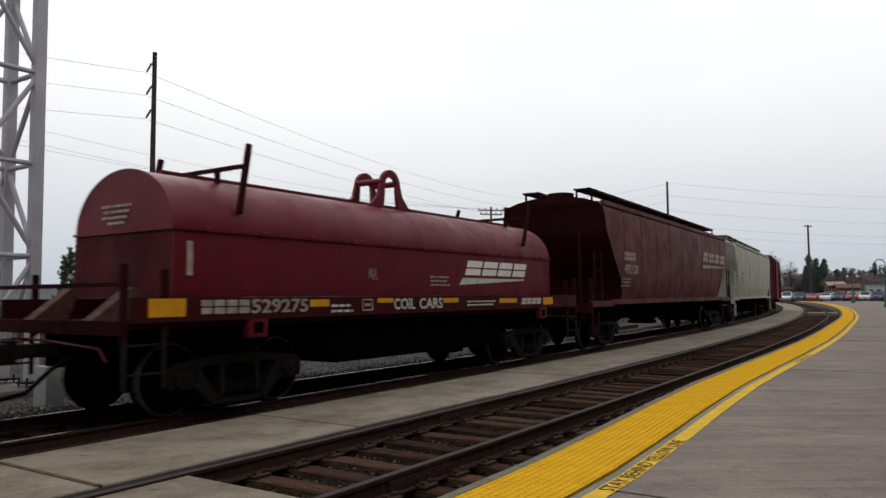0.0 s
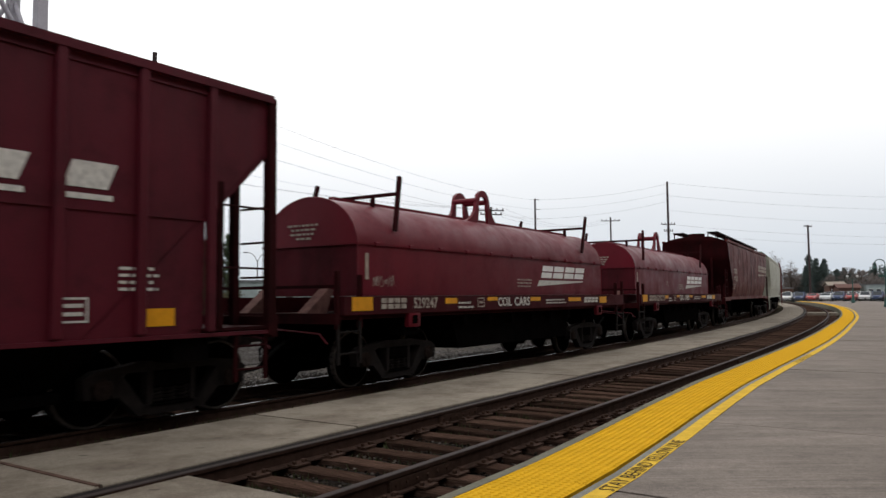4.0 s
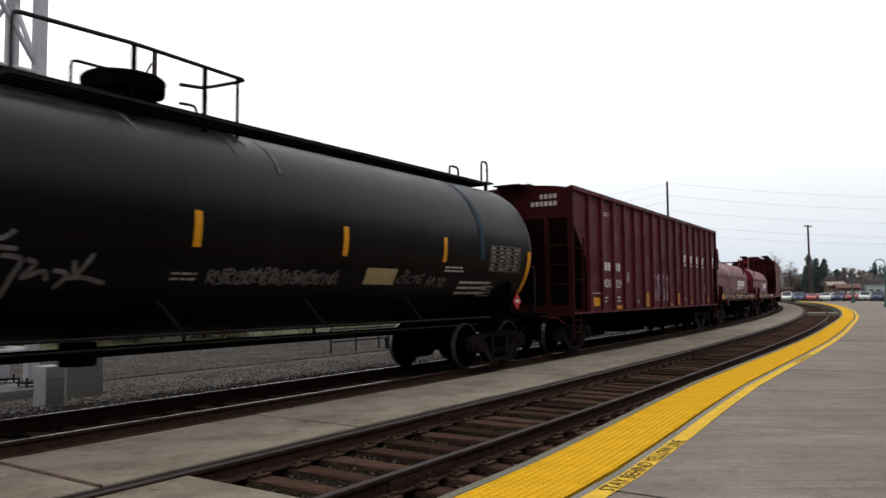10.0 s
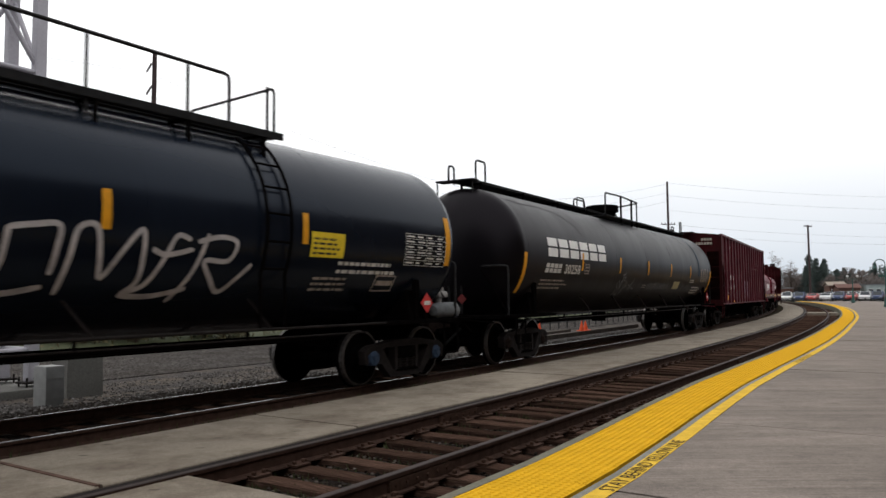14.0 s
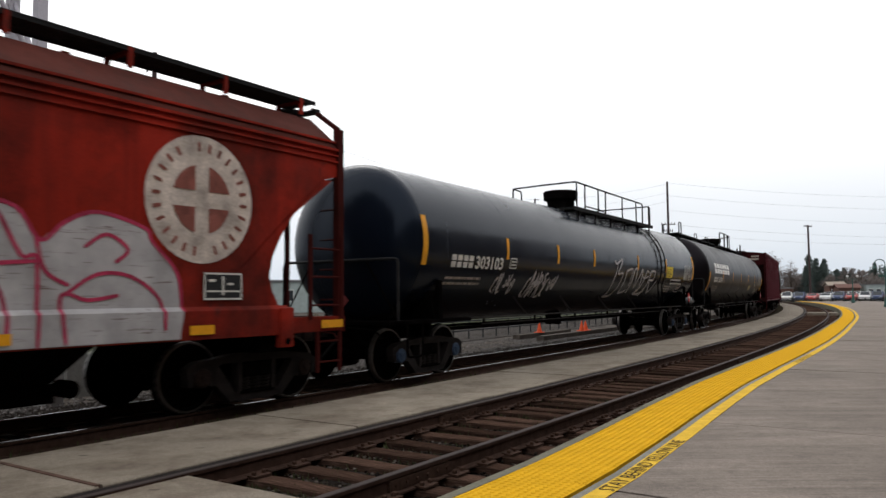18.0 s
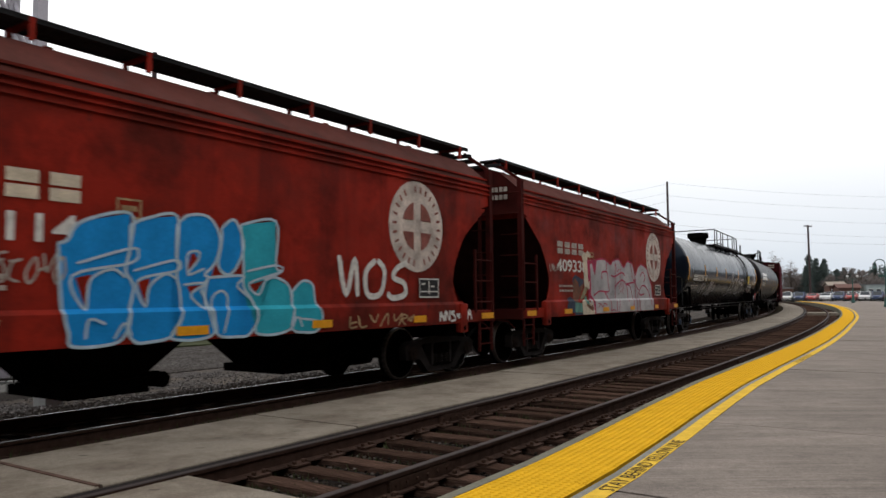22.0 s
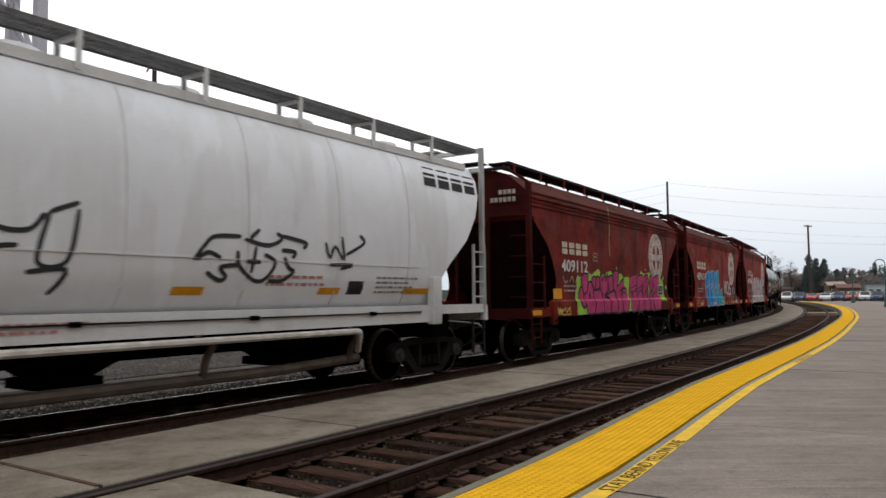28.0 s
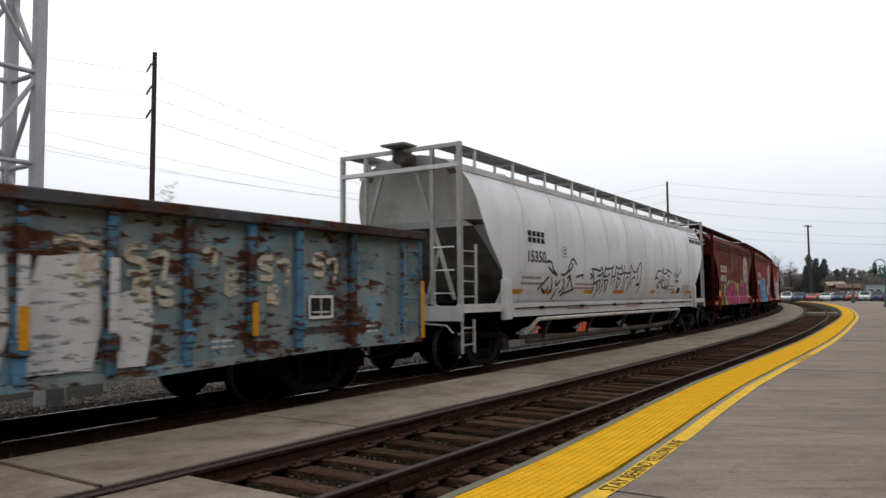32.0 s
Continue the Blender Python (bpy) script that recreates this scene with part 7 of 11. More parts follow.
INNER = [[(0.31, 0.83), (0.91, 1.01), (1.01, 0.97), (0.91, 0.85), (0.26, 0.7), (0.41, 0.35), (0.46, 0.66), (0.71, 0.78), (0.86, 0.69)], [(0.96, 0.77), (1.46, 0.9), (1.56, 0.87), (1.51, 0.78), (1.01, 0.66), (1.11, 0.37), (1.16, 0.6), (1.36, 0.74), (1.51, 0.69)], [(1.66, 0.74), (1.66, 0.98), (1.81, 1.02), (1.81, 0.92), (1.66, 0.74), (1.91, 0.82)],
         [(1.61, 0.62), (1.91, 0.64), (1.71, 0.5), (1.91, 0.33)], [(2.06, 0.04), (2.01, 0.43), (2.16, 0.55), (2.26, 0.43), (2.16, 0.03)], [(2.56, 0.8), (3.06, 0.89), (3.16, 0.81), (2.61, 0.65), (2.76, 0.5), (2.86, 0.67)], [(3.41, 0.18), (3.81, 0.14)]]


XB = Xj(-26.8)
filled("graffiti_letter", BLUE_A, XB, 1.0, ox_skin, M_SKY, car_j, "sky-blue bubble graffiti letter", 0.008)
filled("graffiti_letter", BLUE_B, XB, 1.0, ox_skin, M_SKY, car_j, "sky-blue bubble graffiti letter", 0.009)
filled("graffiti_letter", AQUA, XB, 1.0, ox_skin, M_AQUA, car_j, "aqua bubble graffiti letter", 0.010)
filled("letter_gap", GAPS, XB, 1.0, ox_skin, M_OXIDE, car_j, "red paint inside a letter", 0.013)
for group_ in (BLUE_A, BLUE_B, AQUA):
    strokes("graffiti_outline", [o + o[:1] for o in group_], 0.034, ox_skin, M_ICE, car_j, "pale rim of a bubble letter", 0.016, x=XB, z=1.0)
strokes("graffiti_inline", INNER, 0.030, ox_skin, M_ICE, car_j, "pale line inside a letter", 0.018, x=XB, z=1.0)
strokes("graffiti_inline", [[(Xj(-26.42), 1.05), (Xj(-26.38), 1.25), (Xj(-26.2), 1.2)], [(Xj(-26.1), 1.04), (Xj(-25.98), 1.2), (Xj(-25.9), 1.06)], [(Xj(-23.5), 1.05), (Xj(-23.4), 1.2), (Xj(-23.3), 1.06)]], 0.03, ox_skin, M_ICE, car_j, "pale initials-like line", 0.030)
strokes("white_tag", [[(0.0, 0.66), (0.16, 0.08), (0.36, 0.62), (0.42, 0.05)], [(0.86, 0.62), (0.62, 0.42), (0.66, 0.08), (0.98, 0.10), (1.08, 0.45), (0.9, 0.62)], [(1.72, 0.62), (1.4, 0.50), (1.32, 0.35), (1.6, 0.26), (1.62, 0.08), (1.3, 0.02), (1.15, 0.1)]], 0.095, SK, M_WHITE, car_j, "white brush-like graffiti tag", x=Xj(-22.48), z=1.42, k=1.0)
strokes("tan_tag", scribble(9, 0.26, 0.13, 7), 0.035, flat(W_OX + 0.059), M_BEIGE, car_j, "tan scrawl along the sill", x=Xj(-28.5), z=1.0, k=1.05)
strokes("tan_tag", scribble(7, 0.22, 0.24, 8), 0.03, flat(W_OX + 0.059), M_BEIGE, car_j, "tan scrawl along the sill", x=Xj(-22.3), z=1.0, k=1.0)
strokes("white_tag", scribble(6, 0.18, 0.18, 9), 0.04, flat(W_OX + 0.059), M_WHITE, car_j, "white scrawl along the sill", x=Xj(-19.9), z=1.02, k=1.0)
strokes("faint_tag", [[(Xj(-27.3) + a, 1.62 + b) for a, b in ln] for ln in scribble(5, 0.36, 0.14, 10)], 0.025, SK, M_FADED, car_j, "faint scrawl below the number")

X = red_marks(car_k, -37.10, -13.25, "409112", 45, 1.68, M_CREAM, False)
M_MAGENTA = plain("magenta_spray_fill", (0.47, 0.038, 0.150), 0.7, 0, 0.34, 3.0)
M_LIME = plain("lime_spray_fill", (0.33, 0.55, 0.07), 0.7, 0, 0.2, 3.0)
M_JET = plain("black_spray_line", (0.018, 0.014, 0.020), 0.7)


def Xk(u):
    return u + 37.10


# filled letters on a lime ground, jet rims; x runs from the ground's rear edge
PINK_A = [[(0.63, 0.36), (0.63, 0.52), (0.73, 0.63), (0.83, 0.67), (0.93, 0.6), (0.98, 0.47), (0.98, 0.26), (0.98, 0.18), (0.88, 0.14), (0.78, 0.19), (0.68, 0.29)],
      [(0.83, 0.79), (0.88, 0.92), (1.03, 1.0), (1.28, 1.0), (1.28, 0.89), (1.28, 0.76), (1.23, 0.58), (0.98, 0.47), (0.93, 0.6)],
      [(0.98, 0.47), (1.23, 0.58), (1.23, 0.71), (1.33, 0.79), (1.48, 0.8), (1.63, 0.7), (1.63, 0.52), (1.68, 0.26), (1.63, 0.08), (1.53, -0.02), (1.33, -0.02), (1.18, -0.02), (1.08, 0.07), (1.03, 0.2), (0.98, 0.26)]]
PINK_B = [[(1.53, 0.86), (1.58, 0.91), (1.73, 0.95), (1.83, 0.91), (1.83, 0.75), (1.73, 0.6), (1.63, 0.61), (1.58, 0.71)],
      [(1.83, 0.92), (1.98, 0.95), (2.08, 0.92), (2.13, 0.73), (2.03, 0.62), (1.98, 0.6), (1.73, 0.6), (1.83, 0.75)],
      [(1.63, 0.56), (1.78, 0.6), (2.13, 0.62), (2.23, 0.54), (2.28, 0.39), (2.28, 0.22), (2.28, 0.03), (2.18, -0.02), (2.08, 0.02), (2.03, -0.02), (1.83, -0.02), (1.68, -0.02), (1.63, 0.08), (1.68, 0.26)]]
PINK_C = [[(2.13, 0.95), (2.33, 1.07), (2.28, 0.83), (2.53, 1.06), (2.53, 0.84), (2.73, 1.05), (2.73, 0.82), (2.78, 0.6), (2.53, 0.49), (2.48, 0.41), (2.78, 0.36), (2.83, 0.18), (2.73, -0.02), (2.53, -0.02), (2.38, -0.02), (2.28, 0.08), (2.33, 0.39), (2.28, 0.49), (2.13, 0.66)],
      [(2.73, 0.84), (2.78, 0.95), (2.98, 1.0), (3.13, 0.95), (3.18, 0.78), (3.13, 0.59), (2.93, 0.54), (2.78, 0.6)],
      [(2.53, 0.46), (2.93, 0.54), (3.13, 0.59), (3.28, 0.57), (3.38, 0.43), (3.38, 0.24), (3.38, -0.02), (3.08, -0.02), (2.83, -0.02), (2.78, 0.06), (2.88, 0.31), (2.78, 0.39)]]
PINK_D = [[(3.13, 1.01), (3.18, 1.1), (3.38, 1.13), (3.58, 1.1), (3.58, 0.92), (3.48, 0.7), (3.98, 0.92), (4.03, 0.71), (3.78, 0.6), (3.88, 0.54), (3.78, 0.34), (3.78, 0.15), (3.68, -0.02), (3.33, -0.02), (3.38, 0.24), (3.28, 0.51), (3.18, 0.59)],
      [(3.88, 0.6), (4.03, 0.66), (4.23, 0.63), (4.28, 0.48), (4.33, 0.22), (4.18, -0.02), (3.98, -0.02), (3.78, 0.04), (3.78, 0.29)]]
PINK_E = [[(4.53, 0.93), (4.63, 1.0), (5.18, 1.06), (5.18, 0.79), (5.23, 0.7), (5.08, 0.6), (5.23, 0.48), (5.23, 0.29), (5.18, 0.07), (4.93, -0.02), (4.58, -0.02), (4.53, 0.27), (4.48, 0.42)],
      [(5.18, 0.99), (5.78, 1.07), (5.83, 0.8), (5.83, 0.71), (5.68, 0.59), (5.78, 0.44), (5.78, 0.12), (5.63, -0.02), (5.28, -0.02), (5.18, 0.07), (5.23, 0.29), (5.23, 0.48), (5.13, 0.6), (5.23, 0.7)],
      [(5.83, 1.0), (6.13, 1.08), (6.33, 1.04), (6.38, 0.81), (6.23, 0.64), (6.33, 0.58), (6.23, 0.41), (6.38, 0.24), (6.33, -0.0), (5.98, -0.02), (5.78, 0.05), (5.78, 0.25), (5.83, 0.48), (5.73, 0.59), (5.83, 0.71)]]
PINK_F = [[(6.48, 0.99), (6.68, 1.07), (6.83, 0.98), (6.88, 0.75), (6.73, 0.61), (6.53, 0.61), (6.43, 0.75)],
      [(6.43, 0.51), (6.73, 0.58), (6.78, 0.4), (6.73, 0.23), (6.88, -0.02), (6.48, -0.02), (6.33, 0.1), (6.38, 0.3)],
      [(6.88, 1.0), (7.43, 1.07), (7.43, 0.72), (7.48, 0.54), (7.58, 0.39), (7.53, 0.21), (7.43, -0.01), (7.08, -0.02), (6.83, -0.02), (6.73, 0.23), (6.83, 0.44), (6.83, 0.65)]]
JET_LINES = [[(4.63, 0.65), (5.13, 0.74), (5.23, 0.7), (5.03, 0.6), (4.58, 0.53)],
      [(4.73, 0.42), (4.78, 0.54), (4.98, 0.57)],
      [(5.23, 0.62), (5.78, 0.75), (5.83, 0.7), (5.63, 0.62), (5.28, 0.54)],
      [(5.28, 0.45), (5.43, 0.57), (5.58, 0.57)],
      [(5.98, 0.81), (6.08, 0.98), (6.18, 0.95), (6.13, 0.79), (5.98, 0.72)],
      [(5.93, 0.54), (6.18, 0.61), (5.98, 0.47)],
      [(6.58, 0.82), (6.68, 0.94), (6.73, 0.8), (6.63, 0.77)],
      [(6.88, 0.54), (7.33, 0.69), (7.43, 0.62), (6.88, 0.47)],
      [(3.58, 0.51), (3.78, 0.61), (3.73, 0.46)],
      [(3.88, 0.48), (4.03, 0.55), (4.18, 0.48)]]
JET_GAPS = [[(1.33, 0.56), (1.38, 0.55), (1.43, 0.45), (1.38, 0.34), (1.33, 0.36)],
      [(2.23, 0.5), (2.43, 0.51), (2.28, 0.45)],
      [(4.68, 0.48), (4.88, 0.53), (4.73, 0.37)],
      [(5.28, 0.49), (5.43, 0.54), (5.33, 0.41)]]
LIME = [[(0.43, -0.02), (0.43, 0.5), (0.53, 0.66), (0.53, 0.9), (0.58, 0.93), (0.83, 0.92), (0.83, 0.77), (1.28, 1.0), (1.43, 1.03), (1.53, 0.97), (1.58, 0.9), (1.78, 0.96), (1.88, 1.08), (2.03, 1.15), (2.18, 1.07), (2.13, 0.95), (2.73, 1.0), (2.93, 1.12), (3.08, 1.09), (3.13, 0.99), (3.53, 0.98), (3.53, 0.84), (3.58, 0.98), (3.83, 1.07), (3.98, 1.0), (4.03, 0.93), (4.23, 0.98), (4.48, 0.93), (4.58, 0.99), (5.48, 1.05), (5.68, 1.18), (5.93, 1.1), (6.38, 1.09), (6.53, 1.16), (6.63, 1.06), (7.48, 0.95), (7.78, 0.99), (7.98, 0.88), (8.03, 0.47), (8.28, 0.27), (7.43, 0.27), (7.38, -0.0)]]
XP = Xk(-41.0)
filled("graffiti_backing", LIME, XP, 1.0, ox_skin, M_LIME, car_k, "lime-green ground of the graffiti", 0.006)
k = 0
for letters in (PINK_A, PINK_B, PINK_C, PINK_D, PINK_E, PINK_F):
    for o in letters:
        filled("graffiti_letter", [o], XP, 1.0, ox_skin, M_MAGENTA, car_k, "magenta bubble graffiti letter", 0.009 + 0.001 * (k % 3))
        strokes("graffiti_outline", [o + o[:1]], 0.050, ox_skin, M_JET, car_k, "jet-black rim of a bubble letter", 0.013 + 0.001 * (k % 3), x=XP, z=1.0)
        k += 1
filled("letter_gap", JET_GAPS, XP, 1.0, ox_skin, M_JET, car_k, "black gap inside a letter", 0.016)
strokes("graffiti_inline", JET_LINES, 0.030, ox_skin, M_JET, car_k, "black line inside a letter", 0.017, x=XP, z=1.0)
blobs("graffiti_backing", [blob_letter(Xk(u), z, w_, w_, 80 + n, 9) for n, (u, z, w_) in enumerate(((-33.0, 2.0, 0.14), (-32.7, 1.7, 0.16), (-34.9, 2.22, 0.07), (-37.55, 2.2, 0.07)))], ox_skin, M_LIME, car_k, "lime-green paint splash", 0.006)
decal("amber_square", rect(Xk(-41.87), Xk(-41.38), 1.38, 1.62), SK, M_MARK, car_k, "amber square patch")
strokes("yellow_tag", scribble(6, 0.18, 0.14, 11), 0.03, flat(W_OX + 0.059), plain("yellow_spray_line", (0.60, 0.45, 0.10), 0.7), car_k, "yellow scrawl along the sill", x=Xk(-41.8), z=1.0, k=1.0)
strokes("lilac_tag", [[(0, 0.2), (0.12, 0.05), (0.3, 0.1)], [(0.4, 0.05), (0.55, 0.2), (0.65, 0.05)], [(0.75, 0.05), (0.95, 0.22), (1.1, 0.05)]], 0.03, SK, M_FADED, car_k, "faint lilac scrawl", x=Xk(-41.3), z=1.72, k=1.0)
strokes("spill", [[(Xk(-38.2), 3.9), (Xk(-38.05), 3.5), (Xk(-38.1), 2.9), (Xk(-38.05), 2.5)]], 0.05, SK, M_BEIGE, car_k, "pale streak down the side", 0.012)


# ---------------------------------------------------------------- curved-side covered hoppers
def curved_skin(z):
    return float(np.interp(z, (0.95, 1.30, 1.36, 1.6, 2.0, 2.5, 3.0, 3.4, 3.7, 3.95), (1.44, 1.44, 1.30, 1.43, 1.50, 1.52, 1.50, 1.44, 1.34, 1.18)))


def slab_skin(z):
    return float(np.interp(z, (1.30, 1.6, 2.0, 3.0, 3.75, 3.87, 3.95), (1.36, 1.44, 1.50, 1.52, 1.50, 1.47, 1.38)))


def side_line(z):
    """The body itself tucks in behind the sill."""
    return float(np.interp(z, (1.30, 1.36), (1.27, 1.30))) if z < 1.36 else curved_skin(z)


# grey brought down for the shade below the slopes, with some soot
M_BAY = plain("shaded_sooty_bay_grey", (0.080, 0.073, 0.066), 0.9, 0, 0.5, 2.5)


def chamfered_body(car, mat, h, cut, cut_f):
    """Bulging sides whose ends are cut on a curve; upright end walls above, slope sheets that run in below."""
    def wall_x(z):
        return float(np.interp(z, (1.30, 2.86, 2.95, 3.95), (3.0, 0.92, 0.52, 0.46)))

    levels = (1.30, 1.45, 1.6, 1.8, 2.0, 2.25, 2.5, 2.75, 2.86, 2.95, 3.15, 3.4, 3.55, 3.7, 3.85, 3.95)
    bm = bmesh.new()
    rings = []
    for z in levels:
        w, c, e_ = side_line(z), cut(z), wall_x(z)
        y = max(w - 0.30, 0.6)
        d = cut_f(z)
        ef = e_ - 0.3 if z > 2.9 else max(e_ - 0.3, d + 0.02)
        near_ = [Vector((-h + c + (2 * h - c - d) * k / 8, -w, z)) for k in range(9)]
        far_ = [Vector((h - d - (2 * h - c - d) * k / 8, w, z)) for k in range(9)]
        rings.append(near_ + [Vector((h - ef, -y, z)), Vector((h - ef, y, z))] + far_ + [Vector((-h + e_, y, z)), Vector((-h + e_, -y, z))])
    vs_ = loft(bm, rings)
    top = vs_[-1]
    rows = []
    for k in range(9):
        a, b = top[k].co, top[19 - k].co
        rows.append([top[k]] + [bm.verts.new((a.x, a.y + (b.y - a.y) * j / 8, a.z + 0.36 * math.sin(math.pi * j / 8) ** 0.7)) for j in range(1, 8)] + [top[19 - k]])
    for r0, r1 in zip(rows[:-1], rows[1:]):
        for i in range(8):
            bm.faces.new((r0[i], r1[i], r1[i + 1], r0[i + 1]))
    bm.faces.new(list(reversed(rows[0])) + [top[21], top[20]])
    bm.faces.new(rows[-1] + [top[10], top[9]])
    bm.faces.new(list(reversed(vs_[0])))
    bmesh.ops.recalc_face_normals(bm, faces=bm.faces[:])
    body = part("body", bm, mat, car, "smooth bulging steel body", 28)
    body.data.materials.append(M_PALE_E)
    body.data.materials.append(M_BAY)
    # shade by facing: ends in darker grey, down-turned slopes darker still
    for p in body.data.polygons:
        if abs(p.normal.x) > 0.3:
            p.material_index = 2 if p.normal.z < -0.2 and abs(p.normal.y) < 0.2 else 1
    return body


def curved_hopper(u0, u1, spacing, mat, frame_mat, label, rf, rr_, bays, cap, pipes, cuts, detail=True):
    car, h = car_at("covered_hopper", u0, u1, spacing, label, "cars of the freight train", "hopper car")

    def cut(z):
        return float(np.interp(z, *cuts))

    def cut_f(z):
        return float(np.interp(z, (1.30, 1.77, 2.0, 2.5, 2.96, 3.36, 3.68, 3.95), (1.66, 1.58, 1.40, 0.80, 0.46, 0.28, 0.20, 0.16)))

    skin_ = curved_skin if detail else slab_skin
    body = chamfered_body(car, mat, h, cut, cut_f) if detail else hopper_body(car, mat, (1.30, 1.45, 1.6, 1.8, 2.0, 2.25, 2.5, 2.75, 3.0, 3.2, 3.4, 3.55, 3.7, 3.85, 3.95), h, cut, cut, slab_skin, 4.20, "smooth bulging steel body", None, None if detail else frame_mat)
    bm = bmesh.new()
    for s in (-1, 1):
        a, b = sorted((s * 1.36, s * 1.45))
        box(bm, -h + 1.75, h - 1.75, a, b, 1.02 if detail else 1.20, 1.31 if detail else 1.34)
        box(bm, -h, -h + 1.75, a, b, 1.15, 1.31)
        box(bm, h - 1.75, h, a, b, 1.15, 1.31)
        a, b = sorted((s * 1.13, s * 1.24)) if detail else sorted((s * 1.40, s * 1.50))
        box(bm, -h + (0.4 if detail else 0.95), h - (0.4 if detail else 0.95), a, b, 3.90, 4.02)
    part("side_sill", bm, frame_mat if detail else mat, car, "side sill and eave rail", most=16)
    # seams of the side sheets
    bm = bmesh.new()
    zs = [1.36 + 2.5 * k / 14 for k in range(15)]
    n = int((2 * h - 4.2) / 1.75)
    for k in range(n + 1):
        x = -h + 2.6 + (2 * h - 5.2) * k / n
        tube(bm, [(x, -skin_(z) - 0.001, z) for z in zs], 0.011, 4)
    tube(bm, [(-h + 2.3, -skin_(1.95) - 0.001, 1.95), (h - 2.3, -skin_(1.95) - 0.001, 1.95)], 0.011, 4)
    part("sheet_seam", bm, M_PALE_D if detail else mat, body)
    for sx in (-1, 1):
        for sy in (-1, 1):
            bm = bmesh.new()
            box(bm, sx * (h - 0.07) - 0.045, sx * (h - 0.07) + 0.045, sy * 1.41 - 0.04, sy * 1.41 + 0.04, 1.0, 4.37 if detail else 1.9)
            if detail:
                box(bm, sx * (h - 0.07) - 0.04, sx * (h - 0.07) + 0.04, min(0, sy * 1.41), max(0, sy * 1.41), 4.29, 4.365)
            part("corner_post", bm, M_PALE_F if detail else frame_mat, car)
            if not detail:
                bm = bmesh.new()
                x = sx * (h - cut(3.2) - 0.05)
                box(bm, x - 0.04, x + 0.04, sy * 0.72 - 0.04, sy * 0.72 + 0.04, 1.2, 3.3)
                part("end_post", bm, frame_mat, car)
                ladder(car, sx * (h - 0.50), sy * 1.45, 1.31, 2.60, 0.54, frame_mat, 0.30)
                ladder(car, sx * (h - 0.30), sy * 1.43, 0.40, 1.02, 0.44, frame_mat, 0.28, name="sill_step")
                continue
            if sx < 0:
                bm = bmesh.new()
                box(bm, -h + 0.03, -h + 0.11, sy * 0.80 - 0.035, sy * 0.80 + 0.035, 1.3, 4.30)
                part("end_post", bm, M_PALE_E, car, "dusty grey upright of the end frame, darkened for shade")
            if sx > 0:
                ladder(car, h - 0.26, sy * 1.45, 1.31, 2.45, 0.40, M_PALE_F, 0.30)
                ladder(car, h - 0.28, sy * 1.43, 0.40, 1.02, 0.40, M_CAST, 0.28, name="sill_step")
                bm = bmesh.new()
                rbox(bm, h - 1.93, h - 1.67, min(sy * 1.40, sy * 1.54), max(sy * 1.40, sy * 1.54), 0.98, 1.80, 0.02)
                part("jacking_shield", bm, frame_mat, car)
                continue
            bm = bmesh.new()
            beam(bm, (sx * (h - 0.10), sy * 0.42, 3.87), (sx * (h - 0.12), sy * 1.25, 1.4), 0.06, 0.06, (1, 0, 0))
            beam(bm, (sx * (h - 0.11), sy * 0.92, 2.35), (sx * (h - 0.12), sy * 0.60, 1.3), 0.05, 0.05, (1, 0, 0))
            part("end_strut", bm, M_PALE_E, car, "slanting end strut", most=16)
            bm = bmesh.new()
            box(bm, sx * (h - 0.10) - 0.03, sx * (h - 0.10) + 0.03, sy * 0.85 - 0.03, sy * 0.85 + 0.03, 1.1, 1.30)
            part("end_post", bm, frame_mat, car)
            ladder(car, sx * (h - 0.31), sy * 1.45, 1.31, 2.45, 0.54, M_PALE_F, 0.30)
            ladder(car, sx * (h - 0.30), sy * 1.43, 0.40, 1.02, 0.44, M_PALE_F, 0.28, name="sill_step")
            ladder(car, sx * (h + 0.02), sy * 1.10, 1.3, 2.6, 0.46, frame_mat, 0.40, "y", "end_ladder", 0.014, False)
            bm = bmesh.new()
            rbox(bm, sx * (h - 1.80) - 0.13, sx * (h - 1.80) + 0.13, min(sy * 1.40, sy * 1.54), max(sy * 1.40, sy * 1.54), 0.98, 1.80, 0.02)
            part("jacking_shield", bm, frame_mat, car)
        bm = bmesh.new()
        box(bm, sx * h - 0.05, sx * h + 0.03, -1.46, 1.46, 1.0, 1.28)
        box(bm, min(sx * h, sx * (h - 1.9)), max(sx * h, sx * (h - 1.9)), -1.36, 1.36, 1.20, 1.24)
        if detail:
            box(bm, sx * (h - 0.07) - 0.05, sx * (h - 0.07) + 0.05, -1.4, 1.4, 3.90, 3.98)
        part("end_sill", bm, frame_mat, car, most=16)
        if not detail:
            continue
        bm = bmesh.new()
        box(bm, sx * (h + 0.05) - 0.22, sx * (h + 0.05) + 0.22, -0.38, 0.18, 4.39, 4.43)
        part("end_platform", bm, M_GRATE_L, car, "grating platform over the end", most=16)
        bm = bmesh.new()
        cyl(bm, (sx * (h - 0.02), -0.05, 4.22), (sx * (h - 0.30), -0.05, 4.22), 0.16, 16)
        rbox(bm, min(sx * (h - 0.30), sx * (h - 0.44)), max(sx * (h - 0.30), sx * (h - 0.44)), -0.2, 0.1, 4.02, 4.30, 0.03, 1)
        part("brake_gear", bm, M_BAY, car, "dark hand brake gear housing", most=16)
    posts = [-h + 0.84 + 1.655 * k for k in range(11)] if detail else [-h + 1.4 + (2 * h - 2.8) * k / 7 for k in range(8)]
